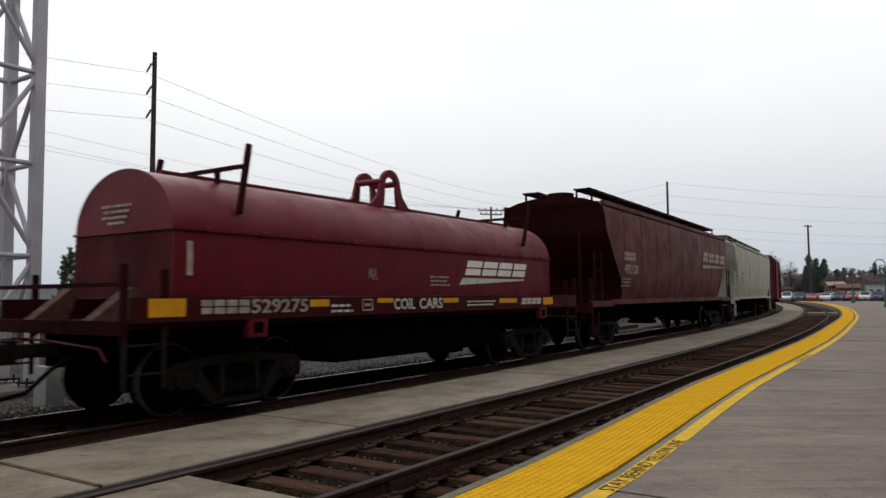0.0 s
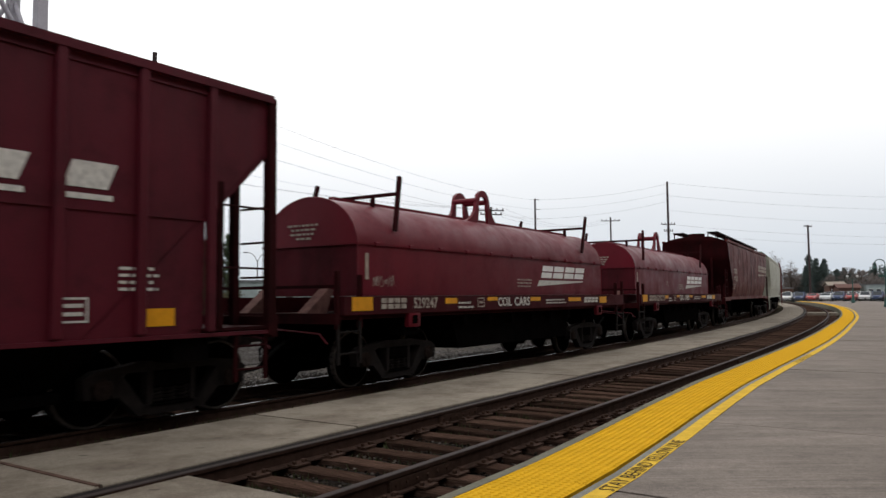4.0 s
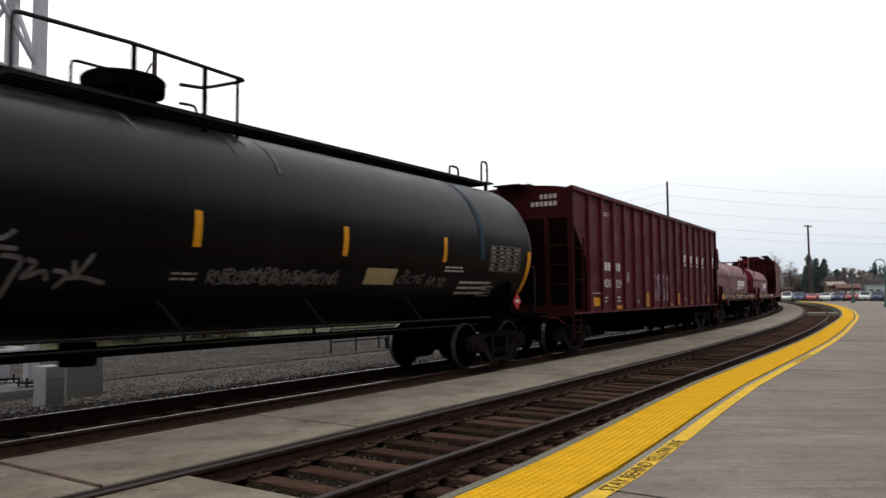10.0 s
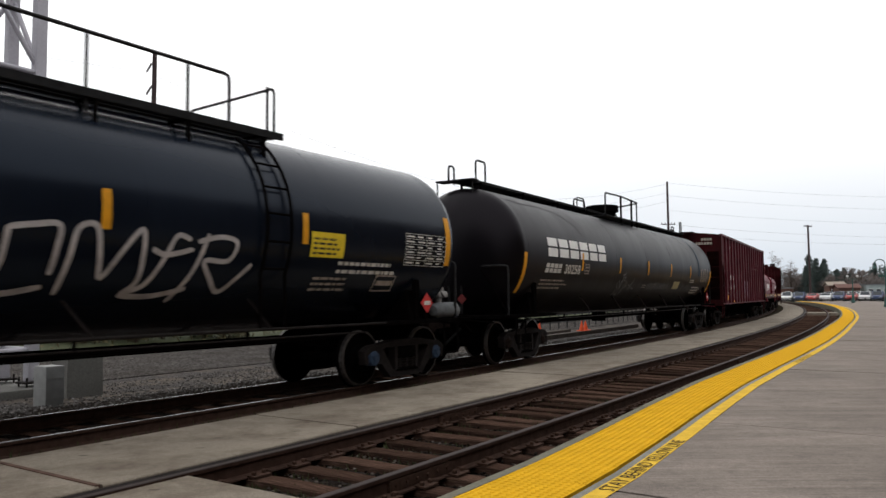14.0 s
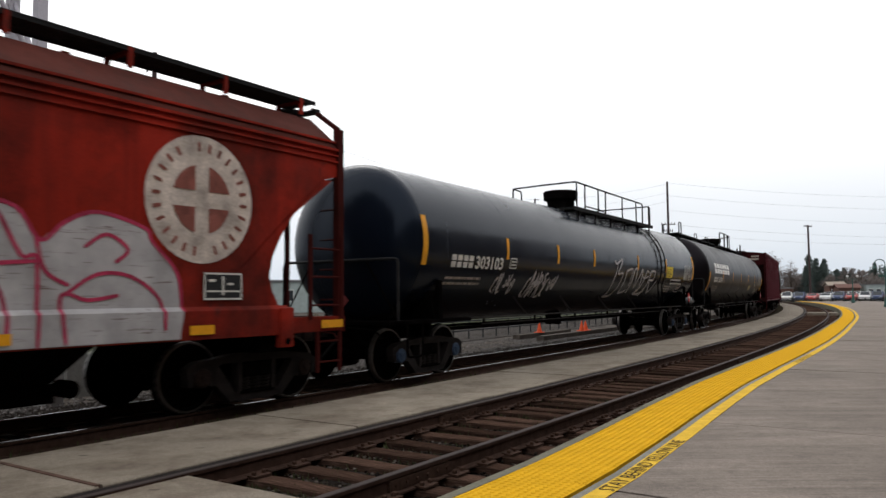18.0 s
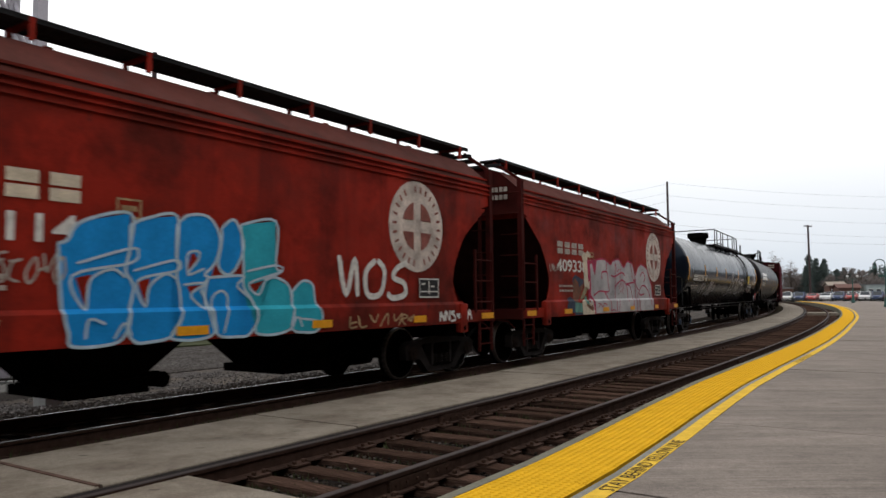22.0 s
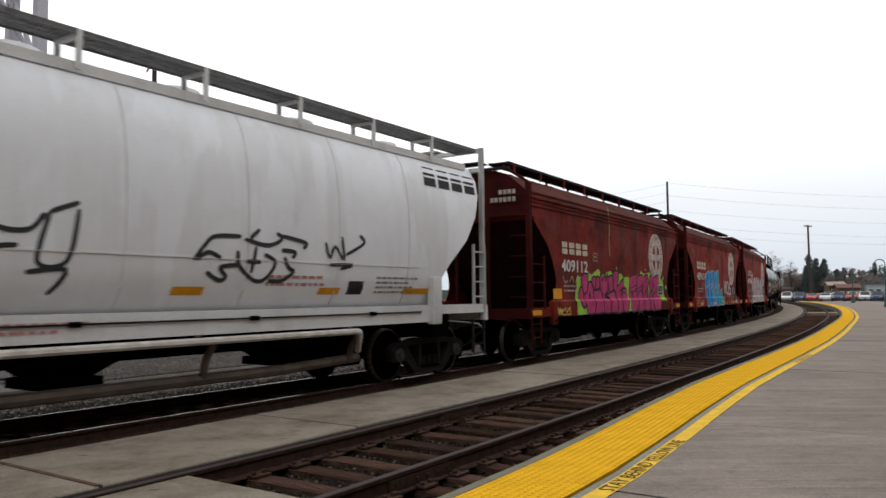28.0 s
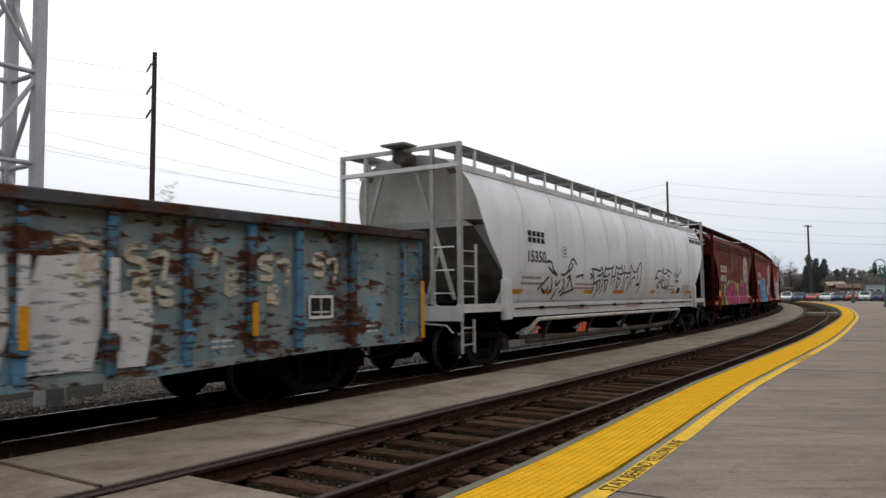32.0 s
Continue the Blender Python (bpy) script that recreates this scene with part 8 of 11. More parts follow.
    for y in (-1.08, 1.08) if detail else (-0.78, 0.78):
        running_board(car, -h + (0.1 if detail else 1.2), h - (0.1 if detail else 1.2), y, 0.46, 4.35 if detail else 4.42, lambda yy: 3.92 + 0.2 * max(0.0, 1 - abs(yy)), frame_mat, posts, M_GRATE_L if detail else M_GRATE)
    bm = bmesh.new()
    for k in range(8):
        x = -h + 1.6 + (2 * h - 3.2) * k / 7
        cyl(bm, (x, 0, 4.12), (x, 0, 4.36), 0.38, 18)
    part("roof_hatch", bm, frame_mat, body, "round roof hatch", most=16)
    bm = bmesh.new()
    box(bm, -h, h, -0.22, 0.22, 0.68, 1.20)
    for x in (-spacing / 2, spacing / 2):
        box(bm, x - 0.25, x + 0.25, -1.36, 1.36, 0.74, 1.2)
    span = (2 * h - 4.6) / bays
    part("centre_sill", bm, M_UNDER, car, most=16)
    for k in range(bays):
        bm = bmesh.new()
        x = -h + 2.3 + span * (k + 0.5)
        bay(bm, x - span * 0.33, x + span * 0.33, 1.30, 1.30, x - 0.25, x + 0.25, 0.3, 0.52)
        outlet_gate(part("hopper_bay", bm, M_UNDER, car, "discharge cone, near-black with shade under the car"), M_UNDER, x - 0.25, x + 0.25, 0.3, 0.52)
    if pipes:
        rail_pipe(car, [(h - 3.55, -1.20, 0.62), (h - 3.75, -1.42, 0.94), (-h + 3.4, -1.42, 0.94), (-h + 3.2, -1.2, 0.62)], 0.048, M_PIPE, "air_pipe", "long pale metal air pipe below the sill")
        rail_pipe(car, [(h - 3.4, -1.05, 0.50), (h - 5.0, -1.05, 0.44), (-h + 3.6, -1.05, 0.44)], 0.075, M_PIPE_T, "discharge_pipe", "tan discharge pipe under the bays")
        for k in range(5):
            x = -h + 4.0 + (2 * h - 8.0) * k / 4
            bm = bmesh.new()
            box(bm, x - 0.03, x + 0.03, -1.44, -1.40, 0.90, 1.05)
            tube(bm, [(x + 0.35, -1.28, 0.88), (x + 0.30, -1.2, 0.70), (x + 0.35, -1.08, 0.46)], 0.05, 8)
            part("pipe_hanger", bm, M_PIPE_T, car, most=16)
        rail_pipe(car, [(-h + 2.2, -1.47, 1.20), (h - 2.2, -1.47, 1.20)], 0.012, M_CAST, "trip_rod")
        for k in range(6):
            x = -h + 3.5 + (2 * h - 7.0) * k / 5
            bm = bmesh.new()
            rbox(bm, x - 0.07, x + 0.07, -1.50, -1.44, 1.17, 1.23, 0.01, 1)
            part("rod_bracket", bm, M_UNDER, car)
    for x in (-spacing / 2, spacing / 2):
        add_truck(car, x, cap)
    add_ends(car, h, rf, rr_, frame_mat)
    return car


M_PIPE = plain("pale_galvanised_pipe", (0.60, 0.56, 0.52), 0.5, 0.1, 0.2, 6.0)
M_PIPE_T = plain("tan_dusty_pipe", (0.125, 0.100, 0.080), 0.7, 0.1, 0.25, 6.0)
M_GRATE_L = plain("grey_steel_grating", (0.17, 0.17, 0.17), 0.7, 0.1, 0.3, 10.0)
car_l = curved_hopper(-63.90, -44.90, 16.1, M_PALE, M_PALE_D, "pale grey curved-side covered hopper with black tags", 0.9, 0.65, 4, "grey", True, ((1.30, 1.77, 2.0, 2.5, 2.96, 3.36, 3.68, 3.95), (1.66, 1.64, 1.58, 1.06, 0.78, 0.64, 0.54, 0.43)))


def Xl(u):
    return u + 54.40


csk = curved_skin
CREASES[csk] = (1.6, 2.0, 2.5, 3.0)
block_letters("owner_mark", 4, Xl(-61.15), 2.62, 0.26, 0.18, 0.045, csk, M_BLACK, car_l, "black reporting mark blocks")
words("number", "15350", Xl(-61.15), 2.20, 0.24, csk, M_BLACK, car_l, "black car number", 0.92)
block_letters("owner_mark", 4, Xl(-46.95), 3.40, 0.36, 0.36, 0.08, csk, M_BLACK, car_l, "black maker's mark blocks", 0.25)
frame_mark("data_box", Xl(-59.3), 2.36, 0.26, 0.26, csk, M_GREYLINE, car_l)
for a, b in ((-61.95, -61.25), (-60.15, -59.7), (-57.7, -57.1), (-55.5, -54.6), (-52.02, -51.57), (-49.57, -49.12), (-47.57, -46.67)):
    decal("amber_mark", rect(Xl(a), Xl(b), 1.50, 1.60, 0, 2), csk, M_MARK, car_l, "amber reflective patch")
M_PINKPRINT = plain("faded_red_print", (0.45, 0.22, 0.20), 0.8)
small_print("data_print", 2, Xl(-61.4), 1.70, 1.2, 0.25, csk, M_GREYLINE, car_l, 51)
small_print("data_print", 2, Xl(-58.4), 1.62, 1.6, 0.2, csk, M_PINKPRINT, car_l, 52)
small_print("data_print", 2, Xl(-50.6), 1.62, 1.2, 0.2, csk, M_PINKPRINT, car_l, 53)
small_print("sill_print", 2, Xl(-54.6), 1.12, 1.6, 0.15, flat(1.452), M_PINKPRINT, car_l, 54)
small_print("sill_print", 2, Xl(-58.9), 1.12, 1.6, 0.15, flat(1.452), M_PINKPRINT, car_l, 55)
decal("dark_plate", rect(Xl(-48.95), Xl(-48.6), 1.50, 1.70, 0, 2), csk, M_BLACK, car_l, "small dark plate")
small_print("data_print", 4, Xl(-48.3), 1.52, 1.1, 0.3, csk, M_GREYLINE, car_l, 56)
M_TAGLINE = plain("charcoal_spray_line", (0.035, 0.037, 0.042), 0.7, 0, 0.25, 6.0)
# the three black tags: horned scrawl, row of square strokes, small curl with initials
HORNED = [[(0.5, 0.81), (0.8, 0.83), (0.95, 0.65), (1.2, 0.54)], [(0.65, 0.71), (1.0, 0.56), (1.2, 0.54)], [(1.4, 0.55), (1.7, 0.58), (2.0, 0.89), (2.15, 0.94), (2.35, 0.81)], [(1.65, 0.57), (2.0, 0.7), (2.1, 0.84)], [(0.75, 0.5), (0.45, 0.33), (0.2, 0.19)], [(0.4, 0.23), (0.65, 0.12), (0.75, 0.28)], [(0.9, 0.48), (0.95, 0.24), (0.85, 0.07)],
          [(1.15, 0.42), (1.2, 0.29), (1.4, 0.43)], [(1.25, 0.24), (1.2, -0.08)], [(1.55, 0.46), (1.65, 0.37), (1.6, 0.22), (1.45, 0.12)], [(1.8, 0.47), (1.95, 0.54), (1.85, 0.25)], [(1.95, 0.53), (2.2, 0.22), (2.25, 0.21), (1.7, 0.09), (1.65, 0.05), (1.75, 0.24)]]
strokes("black_tag", HORNED, 0.056, csk, M_TAGLINE, car_l, "horned black spray tag", x=Xl(-60.75), z=1.40)
SQUARE_A = [[(0.19, 0.74), (0.54, 0.73), (0.84, 0.7), (0.94, 0.82)], [(0.29, 0.72), (0.39, 0.54), (0.44, 0.36), (0.44, 0.08)], [(0.94, 0.82), (1.04, 0.67), (1.09, 0.46), (1.04, 0.08)], [(0.64, 0.57), (0.84, 0.58), (1.04, 0.66)], [(0.44, 0.36), (0.64, 0.41), (0.89, 0.44), (0.84, 0.15)], [(0.64, 0.38), (0.74, 0.21), (0.74, -0.01)],
            [(1.24, 0.82), (1.34, 0.76), (1.79, 0.81), (1.89, 0.89)], [(1.04, 0.57), (1.34, 0.56), (1.59, 0.65)], [(1.24, 0.83), (1.19, 0.64), (1.24, 0.56)], [(1.19, 0.45), (1.49, 0.44), (1.34, 0.13)], [(1.19, 0.45), (1.30, 0.33), (1.34, 0.13)]]
SQUARE_B = [[(1.79, 0.86), (1.74, 0.33)], [(2.09, 0.9), (1.94, 0.3)], [(1.74, 0.56), (1.99, 0.57)], [(2.04, 0.88), (2.24, 0.81), (2.54, 0.83), (2.56, 0.93), (2.64, 0.71), (2.84, 0.7)], [(2.14, 0.69), (2.44, 0.64), (2.69, 0.68)], [(2.19, 0.69), (2.24, 0.5), (2.24, 0.25), (2.49, 0.47), (2.19, 0.54)], [(2.79, 0.91), (2.84, 0.71), (3.29, 0.72), (3.39, 0.97)],
            [(2.84, 0.7), (2.74, 0.43), (2.64, 0.07)], [(3.14, 0.59), (2.94, 0.52), (2.84, 0.23)], [(3.39, 0.97), (3.59, 0.76), (3.89, 0.75), (4.04, 0.92)]]
SQUARE_C = [[(3.39, 0.71), (3.29, 0.4), (3.19, 0.15)], [(3.79, 0.59), (3.54, 0.54), (3.44, 0.28)], [(4.09, 0.94), (4.39, 1.06)], [(4.09, 0.94), (3.99, 0.44), (4.29, 0.45), (4.39, 0.99)], [(3.89, 0.33), (4.29, 0.36), (4.14, 0.11)], [(-0.81, 0.5), (-0.61, 0.54), (-0.36, 0.57), (-0.41, 0.46)], [(0.09, 0.62), (0.34, 0.54), (0.14, 0.48)]]
strokes("black_tag", SQUARE_A + SQUARE_B + SQUARE_C, 0.052, csk, M_TAGLINE, car_l, "square black spray stroke", x=Xl(-57.6), z=1.40)
CURLED = [[(0.1, 0.52), (0.25, 0.71), (0.4, 0.82), (0.8, 0.84)], [(0.85, 0.81), (1.25, 0.75), (1.5, 0.85), (1.4, 0.92)], [(0.95, 0.83), (1.1, 0.95)], [(1.5, 0.89), (1.95, 0.82), (1.9, 0.74)], [(1.5, 0.7), (1.75, 0.68), (1.7, 0.6)], [(1.55, 0.61), (1.65, 0.47), (1.75, 0.41), (1.55, 0.29), (1.3, 0.28)], [(0.15, 0.53), (0.3, 0.62), (0.5, 0.55)],
          [(0.3, 0.38), (0.5, 0.28), (0.6, 0.33), (0.5, 0.44), (0.8, 0.48)], [(0.75, 0.66), (0.8, 0.47), (1.05, 0.29), (1.25, 0.31), (1.4, 0.52), (1.2, 0.63)], [(1.05, 0.73), (1.0, 0.38)], [(0.9, 0.53), (1.15, 0.53)]]
strokes("black_tag", CURLED, 0.056, csk, M_TAGLINE, car_l, "curled black spray tag", x=Xl(-51.87), z=1.40)
strokes("black_tag", [[(0.0, 0.85), (0.1, 0.63), (0.2, 0.8), (0.4, 0.62), (0.35, 0.95)], [(0.75, 1.0), (0.85, 0.88), (0.45, 0.69)], [(0.1, 0.53), (0.6, 0.54), (0.35, 0.48)]], 0.05, csk, M_TAGLINE, car_l, "small black initials-like scribble", x=Xl(-49.52), z=1.40)

# two more ahead: a brown one and a dusty grey one
M_BROWN_P = paint("patchy_brown_hopper_paint", (0.105, 0.019, 0.017), 0.5, spec=0.15, dirt=(0.040, 0.028, 0.032), dirty=0.6, fade=0.2, streak=0.6)
car_c = curved_hopper(82.65, 101.15, 14.4, M_BROWN_P, M_BROWN_E, "patchy brown curved-side covered hopper", 0.55, 0.9, 3, "rust", False, ((1.30, 1.74, 2.43, 3.17, 3.74, 3.95), (2.60, 2.45, 1.75, 1.10, 0.95, 0.85)), False)


def Xc(u):
    return u - 91.9


CREASES[slab_skin] = (1.6, 2.0, 3.0)
block_letters("owner_mark", 4, Xc(85.2), 2.46, 0.24, 0.22, 0.05, slab_skin, M_FADED, car_c, "faded owner's initials")
words("number", "492120", Xc(85.2), 2.08, 0.26, slab_skin, M_FADED, car_c, "faded car number", 1.35)
block_letters("owner_mark", 4, Xc(95.3), 2.78, 0.38, 0.86, 0.25, slab_skin, M_FADED, car_c, "slanted pale owner's mark", 0.35)
decal("mark_swoosh", [[(Xc(95.2), 2.50), (Xc(99.6), 2.62), (Xc(99.7), 2.66), (Xc(95.3), 2.64)]], slab_skin, M_FADED, car_c)
small_print("data_print", 3, Xc(85.0), 1.7, 0.9, 0.3, slab_skin, M_FADED, car_c, 61)
M_CREAM_P = paint("chalky_cream_hopper_paint", (0.40, 0.40, 0.34), 0.6, dirt=(0.18, 0.16, 0.12), dirty=0.5, fade=0.08, streak=0.5)
car_b = curved_hopper(102.25, 120.6, 14.2, M_CREAM_P, M_CREAM_P, "chalky grey curved-side covered hopper", 0.75, 0.55, 3, "rust", False, ((1.30, 2.0, 2.6, 3.2, 3.74, 3.95), (1.60, 1.30, 1.0, 0.6, 0.4, 0.3)), False)
small_print("data_print", 3, -6.6, 2.0, 1.2, 0.7, slab_skin, M_GREYLINE, car_b, 63)


# ---------------------------------------------------------------- boxcar at the front of what is seen
def boxcar(u0, u1):
    car, h = car_at("boxcar", u0, u1, 11.4, "red-brown steel boxcar far along the curve", "cars of the freight train", "boxcar")
    bm = bmesh.new()
    box(bm, -h, h, -1.48, 1.48, 1.05, 4.15)
    part("body", bm, M_BROWN, car)
    bm = bmesh.new()
    prism_x(bm, [(-1.52, 4.13), (-1.52, 4.19), (0, 4.38), (1.52, 4.19), (1.52, 4.13)], -h - 0.03, h + 0.03)
    bmesh.ops.recalc_face_normals(bm, faces=bm.faces[:])
    part("roof", bm, M_BROWN, car)
    for k in range(13):
        bm = bmesh.new()
        x = -h + 0.6 + (2 * h - 1.2) * k / 12
        for s in (-1, 1):
            a, b = sorted((s * 1.47, s * 1.53))
            box(bm, x - 0.05, x + 0.05, a, b, 1.06, 4.13)
        part("side_post", bm, M_BROWN, car, most=16)
    bm = bmesh.new()
    rbox(bm, -1.5, 1.5, -1.57, -1.51, 1.08, 4.05, 0.015, 1)
    part("sliding_door", bm, M_OXIDE_D, car)
    bm = bmesh.new()
    for k in range(9):
        z = 1.3 + 0.31 * k
        for s in (-1, 1):
            box(bm, s * h - 0.04, s * h + 0.04, -1.42, 1.42, z, z + 0.14)
    part("end_corrugation", bm, M_BROWN, car, most=16)
    bm = bmesh.new()
    box(bm, -h, h, -0.24, 0.24, 0.62, 1.05)
    for x in (-5.7, 5.7):
        box(bm, x - 0.2, x + 0.2, -1.4, 1.4, 0.74, 1.05)
    part("underframe", bm, M_UNDER, car, most=16)
    for s in (-1, 1):
        ladder(car, s * (h - 0.3), -1.54, 0.5, 2.4, 0.5, M_BROWN, 0.4)
    for x in (-5.7, 5.7):
        add_truck(car, x)
    add_ends(car, h, 0.6, 0.75, M_BROWN)


boxcar(121.4, 137.6)


# ---------------------------------------------------------------- gondola
def gondola(u0, u1):
    car, h = car_at("gondola_car", u0, u1, 11.6, "battered blue gondola with rust and old graffiti", "cars of the freight train", "gondola car")
    c0 = (u0 + u1) / 2
    w = 1.48

    def low(x):
        """Bottom edge: deeper amidships."""
        return float(np.interp(abs(x), (0, h - 5.2, h - 2.45, h), (0.60, 0.62, 0.74, 0.74)))

    for s in (-1, 1):
        bm = bmesh.new()
        n = 40
        rings = []
        for k in range(n + 1):
            x = -h + 2 * h * k / n
            dent = 0.018 * math.sin(x * 3.1) * math.sin(x * 1.3 + 1)
            rings.append([Vector((x, s * w, low(x))), Vector((x, s * (w + dent), 1.3)), Vector((x, s * w, 2.5)), Vector((x, s * (w - 0.03), 2.5)), Vector((x, s * (w - 0.03), low(x)))])
        loft(bm, rings, True)
        bmesh.ops.recalc_face_normals(bm, faces=bm.faces[:])
        part("side_wall", bm, M_GONDOLA, car, "peeling blue and rust side wall")
        bm = bmesh.new()
        rbox(bm, -h - 0.02, h + 0.02, s * (w + 0.05) - 0.10, s * (w + 0.05) + 0.06, 2.41, 2.55, 0.015, 1)
        part("top_chord", bm, M_GONDOLA_T, car, "rusty top chord", most=16)
        bm = bmesh.new()
        rings = []
        for k in range(n + 1):
            x = -h + 2 * h * k / n
            z = low(x)
            a, b = (s * (w - 0.06), s * (w + 0.07))
            rings.append([Vector((x, a, z - 0.03)), Vector((x, b, z - 0.03)), Vector((x, b, z + 0.06)), Vector((x, a, z + 0.06))])
        loft(bm, rings, True)
        bmesh.ops.recalc_face_normals(bm, faces=bm.faces[:])
        part("bottom_chord", bm, M_GONDOLA, car)
    ribs = (-66.96, -68.08, -68.92, -69.88, -70.84, -71.78, -72.73, -73.68, -74.62, -75.57, -76.52, -77.46, -78.4, -79.4)
    for k, u in enumerate(ribs):
        x = u - c0
        for s in (-1, 1):
            bm = bmesh.new()
            a, b = sorted((s * w, s * (w + 0.10)))
            rbox(bm, x - 0.062, x + 0.062, a, b, low(x) + 0.03, 2.42, 0.015, 1)
            a, b = sorted((s * w, s * (w + 0.13)))
            rbox(bm, x - 0.08, x + 0.08, a, b, low(x) + 0.30, low(x) + 0.46, 0.015, 1)
            part("rib", bm, M_GONDOLA_R, car, "brighter blue rib")
    bm = bmesh.new()
    for s in (-1, 1):
        box(bm, s * h - 0.05, s * h + 0.05, -w, w, 0.9, 2.5)
        for k in range(4):
            box(bm, s * h - 0.09, s * h + 0.09, -w, w, 1.1 + 0.35 * k, 1.2 + 0.35 * k)
    part("end_wall", bm, M_GONDOLA, car, most=16)
    bm = bmesh.new()
    box(bm, -h, h, -w, w, 0.95, 1.05)
    part("floor_plate", bm, M_GONDOLA_T, car)
    bm = bmesh.new()
    box(bm, -h, h, -0.24, 0.24, 0.55, 0.95)
    for x in (-5.8, 5.8):
        box(bm, x - 0.2, x + 0.2, -1.42, 1.42, 0.72, 0.95)
    part("underframe", bm, M_UNDER, car, most=16)
    for sx in (-1, 1):
        for sy in (-1, 1):
            ladder(car, sx * (h - 0.36), sy * (w + 0.10), 0.85, 2.38, 0.50, M_GONDOLA_R, 0.38)
    sk = flat(w + 0.006)

    def X(u):
        return u - c0

    for a in (-71.78, -68.92):
        decal("amber_mark", rect(X(a) - 0.05, X(a) + 0.05, 0.98, 1.40), flat(w + 0.134), M_MARK, car, "upright amber reflective strip")
    decal("amber_mark", rect(X(-65.34), X(-65.24), 0.78, 1.72), flat(w + 0.125), M_MARK, car, "upright amber reflective strip", 0.012)
    decal("plate_ground", rect(X(-67.86), X(-67.36), 1.16, 1.49), sk, M_BLACK, car, "black data plate", 0.008)
    frame_mark("data_box", X(-67.86), 1.16, 0.50, 0.33, flat(w + 0.016), M_WHITE_L, car, 0, 0.04)
    decal("data_box", rect(X(-67.62), X(-67.595), 1.20, 1.45) + rect(X(-67.78), X(-67.44), 1.24, 1.265), flat(w + 0.016), M_WHITE, car)
    rr = random.Random(9)
    # old white fill between the ribs and cream block letters, chipped
    for n_, (u0_, u1_) in enumerate(((-71.70, -70.92), (-72.65, -71.86), (-73.60, -72.81), (-74.54, -73.76), (-70.76, -70.30))):
        top_ = (1.95, 1.90, 1.98, 1.85, 1.60)[n_]
        decal("old_fill", [[(X(u0_), 0.72), (X(u1_) - 0.1, 0.72), (X(u1_), 1.2), (X(u1_) - 0.05, top_), (X(u0_) + 0.1, top_ - 0.06), (X(u0_), 1.5)]], sk, M_OLDWHITE, car, "chipped white graffiti fill", 0.010)
    for n_, u in enumerate((-71.78, -70.84, -72.73)):
        decal("old_fill", rect(X(u) - 0.055, X(u) + 0.055, 1.10, 1.90), flat(w + 0.101), M_OLDWHITE, car, "chipped white graffiti fill", 0.008)
    for n_, (u, z, kk) in enumerate(((-72.45, 1.62, 1.5), (-71.45, 1.60, 1.3), (-71.15, 1.58, 1.25), (-70.65, 1.72, 0.9), (-70.35, 1.66, 0.85), (-70.55, 1.42, 0.8), (-70.25, 1.40, 0.7), (-69.65, 1.75, 0.8), (-69.3, 1.5, 0.8), (-68.75, 1.70, 0.8), (-68.45, 1.62, 0.9), (-68.6, 1.36, 0.7), (-67.75, 1.78, 0.8), (-67.5, 1.66, 0.9), (-73.35, 1.75, 1.1))):
        kinds = ([[(0.30, 0.36), (0.05, 0.34), (0.02, 0.22), (0.26, 0.16), (0.24, 0.02), (0.0, 0.03)]], [[(0.0, 0.34), (0.26, 0.36), (0.20, 0.0)]], [[(0.02, 0.0), (0.04, 0.36), (0.24, 0.30), (0.06, 0.19), (0.26, 0.08), (0.03, 0.0)]], [[(0.06, 0.05), (0.0, 0.28), (0.16, 0.36), (0.26, 0.2), (0.18, 0.0), (0.06, 0.05)]])
        strokes("old_letter", kinds[(n_ * 5 + n_ // 3) % 4], 0.07 + 0.015 * rr.random(), sk, M_OLDCREAM, car, "chipped cream graffiti letter", 0.013, x=X(u), z=z, k=kk * 0.9, kz=kk)
    # a weed that has taken root in the dirt behind the chord
    V, F = [], []
    for k in range(70):
        a, f = rr.uniform(0, 6.28), rr.random()
        p = Vector((X(-70.05) + rr.gauss(0, 0.04 + 0.03 * f), -1.36 + rr.gauss(0, 0.04), 2.46 + 0.34 * f))
        d = Vector((math.cos(a), math.sin(a), rr.uniform(-0.2, 0.9))).normalized() * rr.uniform(0.03, 0.08)
        q_ = d.cross(Vector((0, 0, 1))).normalized() * 0.014
        V += [tuple(p - q_), tuple(p + q_), tuple(p + d)]
        F.append((3 * k, 3 * k + 1, 3 * k + 2))
    for k in range(5):
        b0 = len(V)
        x = X(-70.05) + 0.02 * (k - 2)
        V += [(x - 0.008, -1.36, 1.05), (x + 0.008, -1.36, 1.05), (x + 0.02 * (k - 2), -1.36, 2.84)]
        F.append((b0, b0 + 1, b0 + 2))
    me = bpy.data.meshes.new("weed_plant")
    me.from_pydata(V, [], F)
    me.materials.append(plain("gondola_weed_green", (0.06, 0.08, 0.025), 0.85, 0, 0.3, 20.0))
    weed = new("weed_plant", me)
    weed.parent = car
    tagged(weed, "small green weed growing over the side")
    small_print("data_print", 2, X(-66.6), 0.92, 0.3, 0.16, sk, M_WHITE, car, 71)
    small_print("data_print", 2, X(-69.5), 0.85, 0.4, 0.14, sk, M_WHITE, car, 72)
    for x in (-5.8, 5.8):
        add_truck(car, x)
    add_ends(car, h, 0.65, 0.6, M_GONDOLA_T)


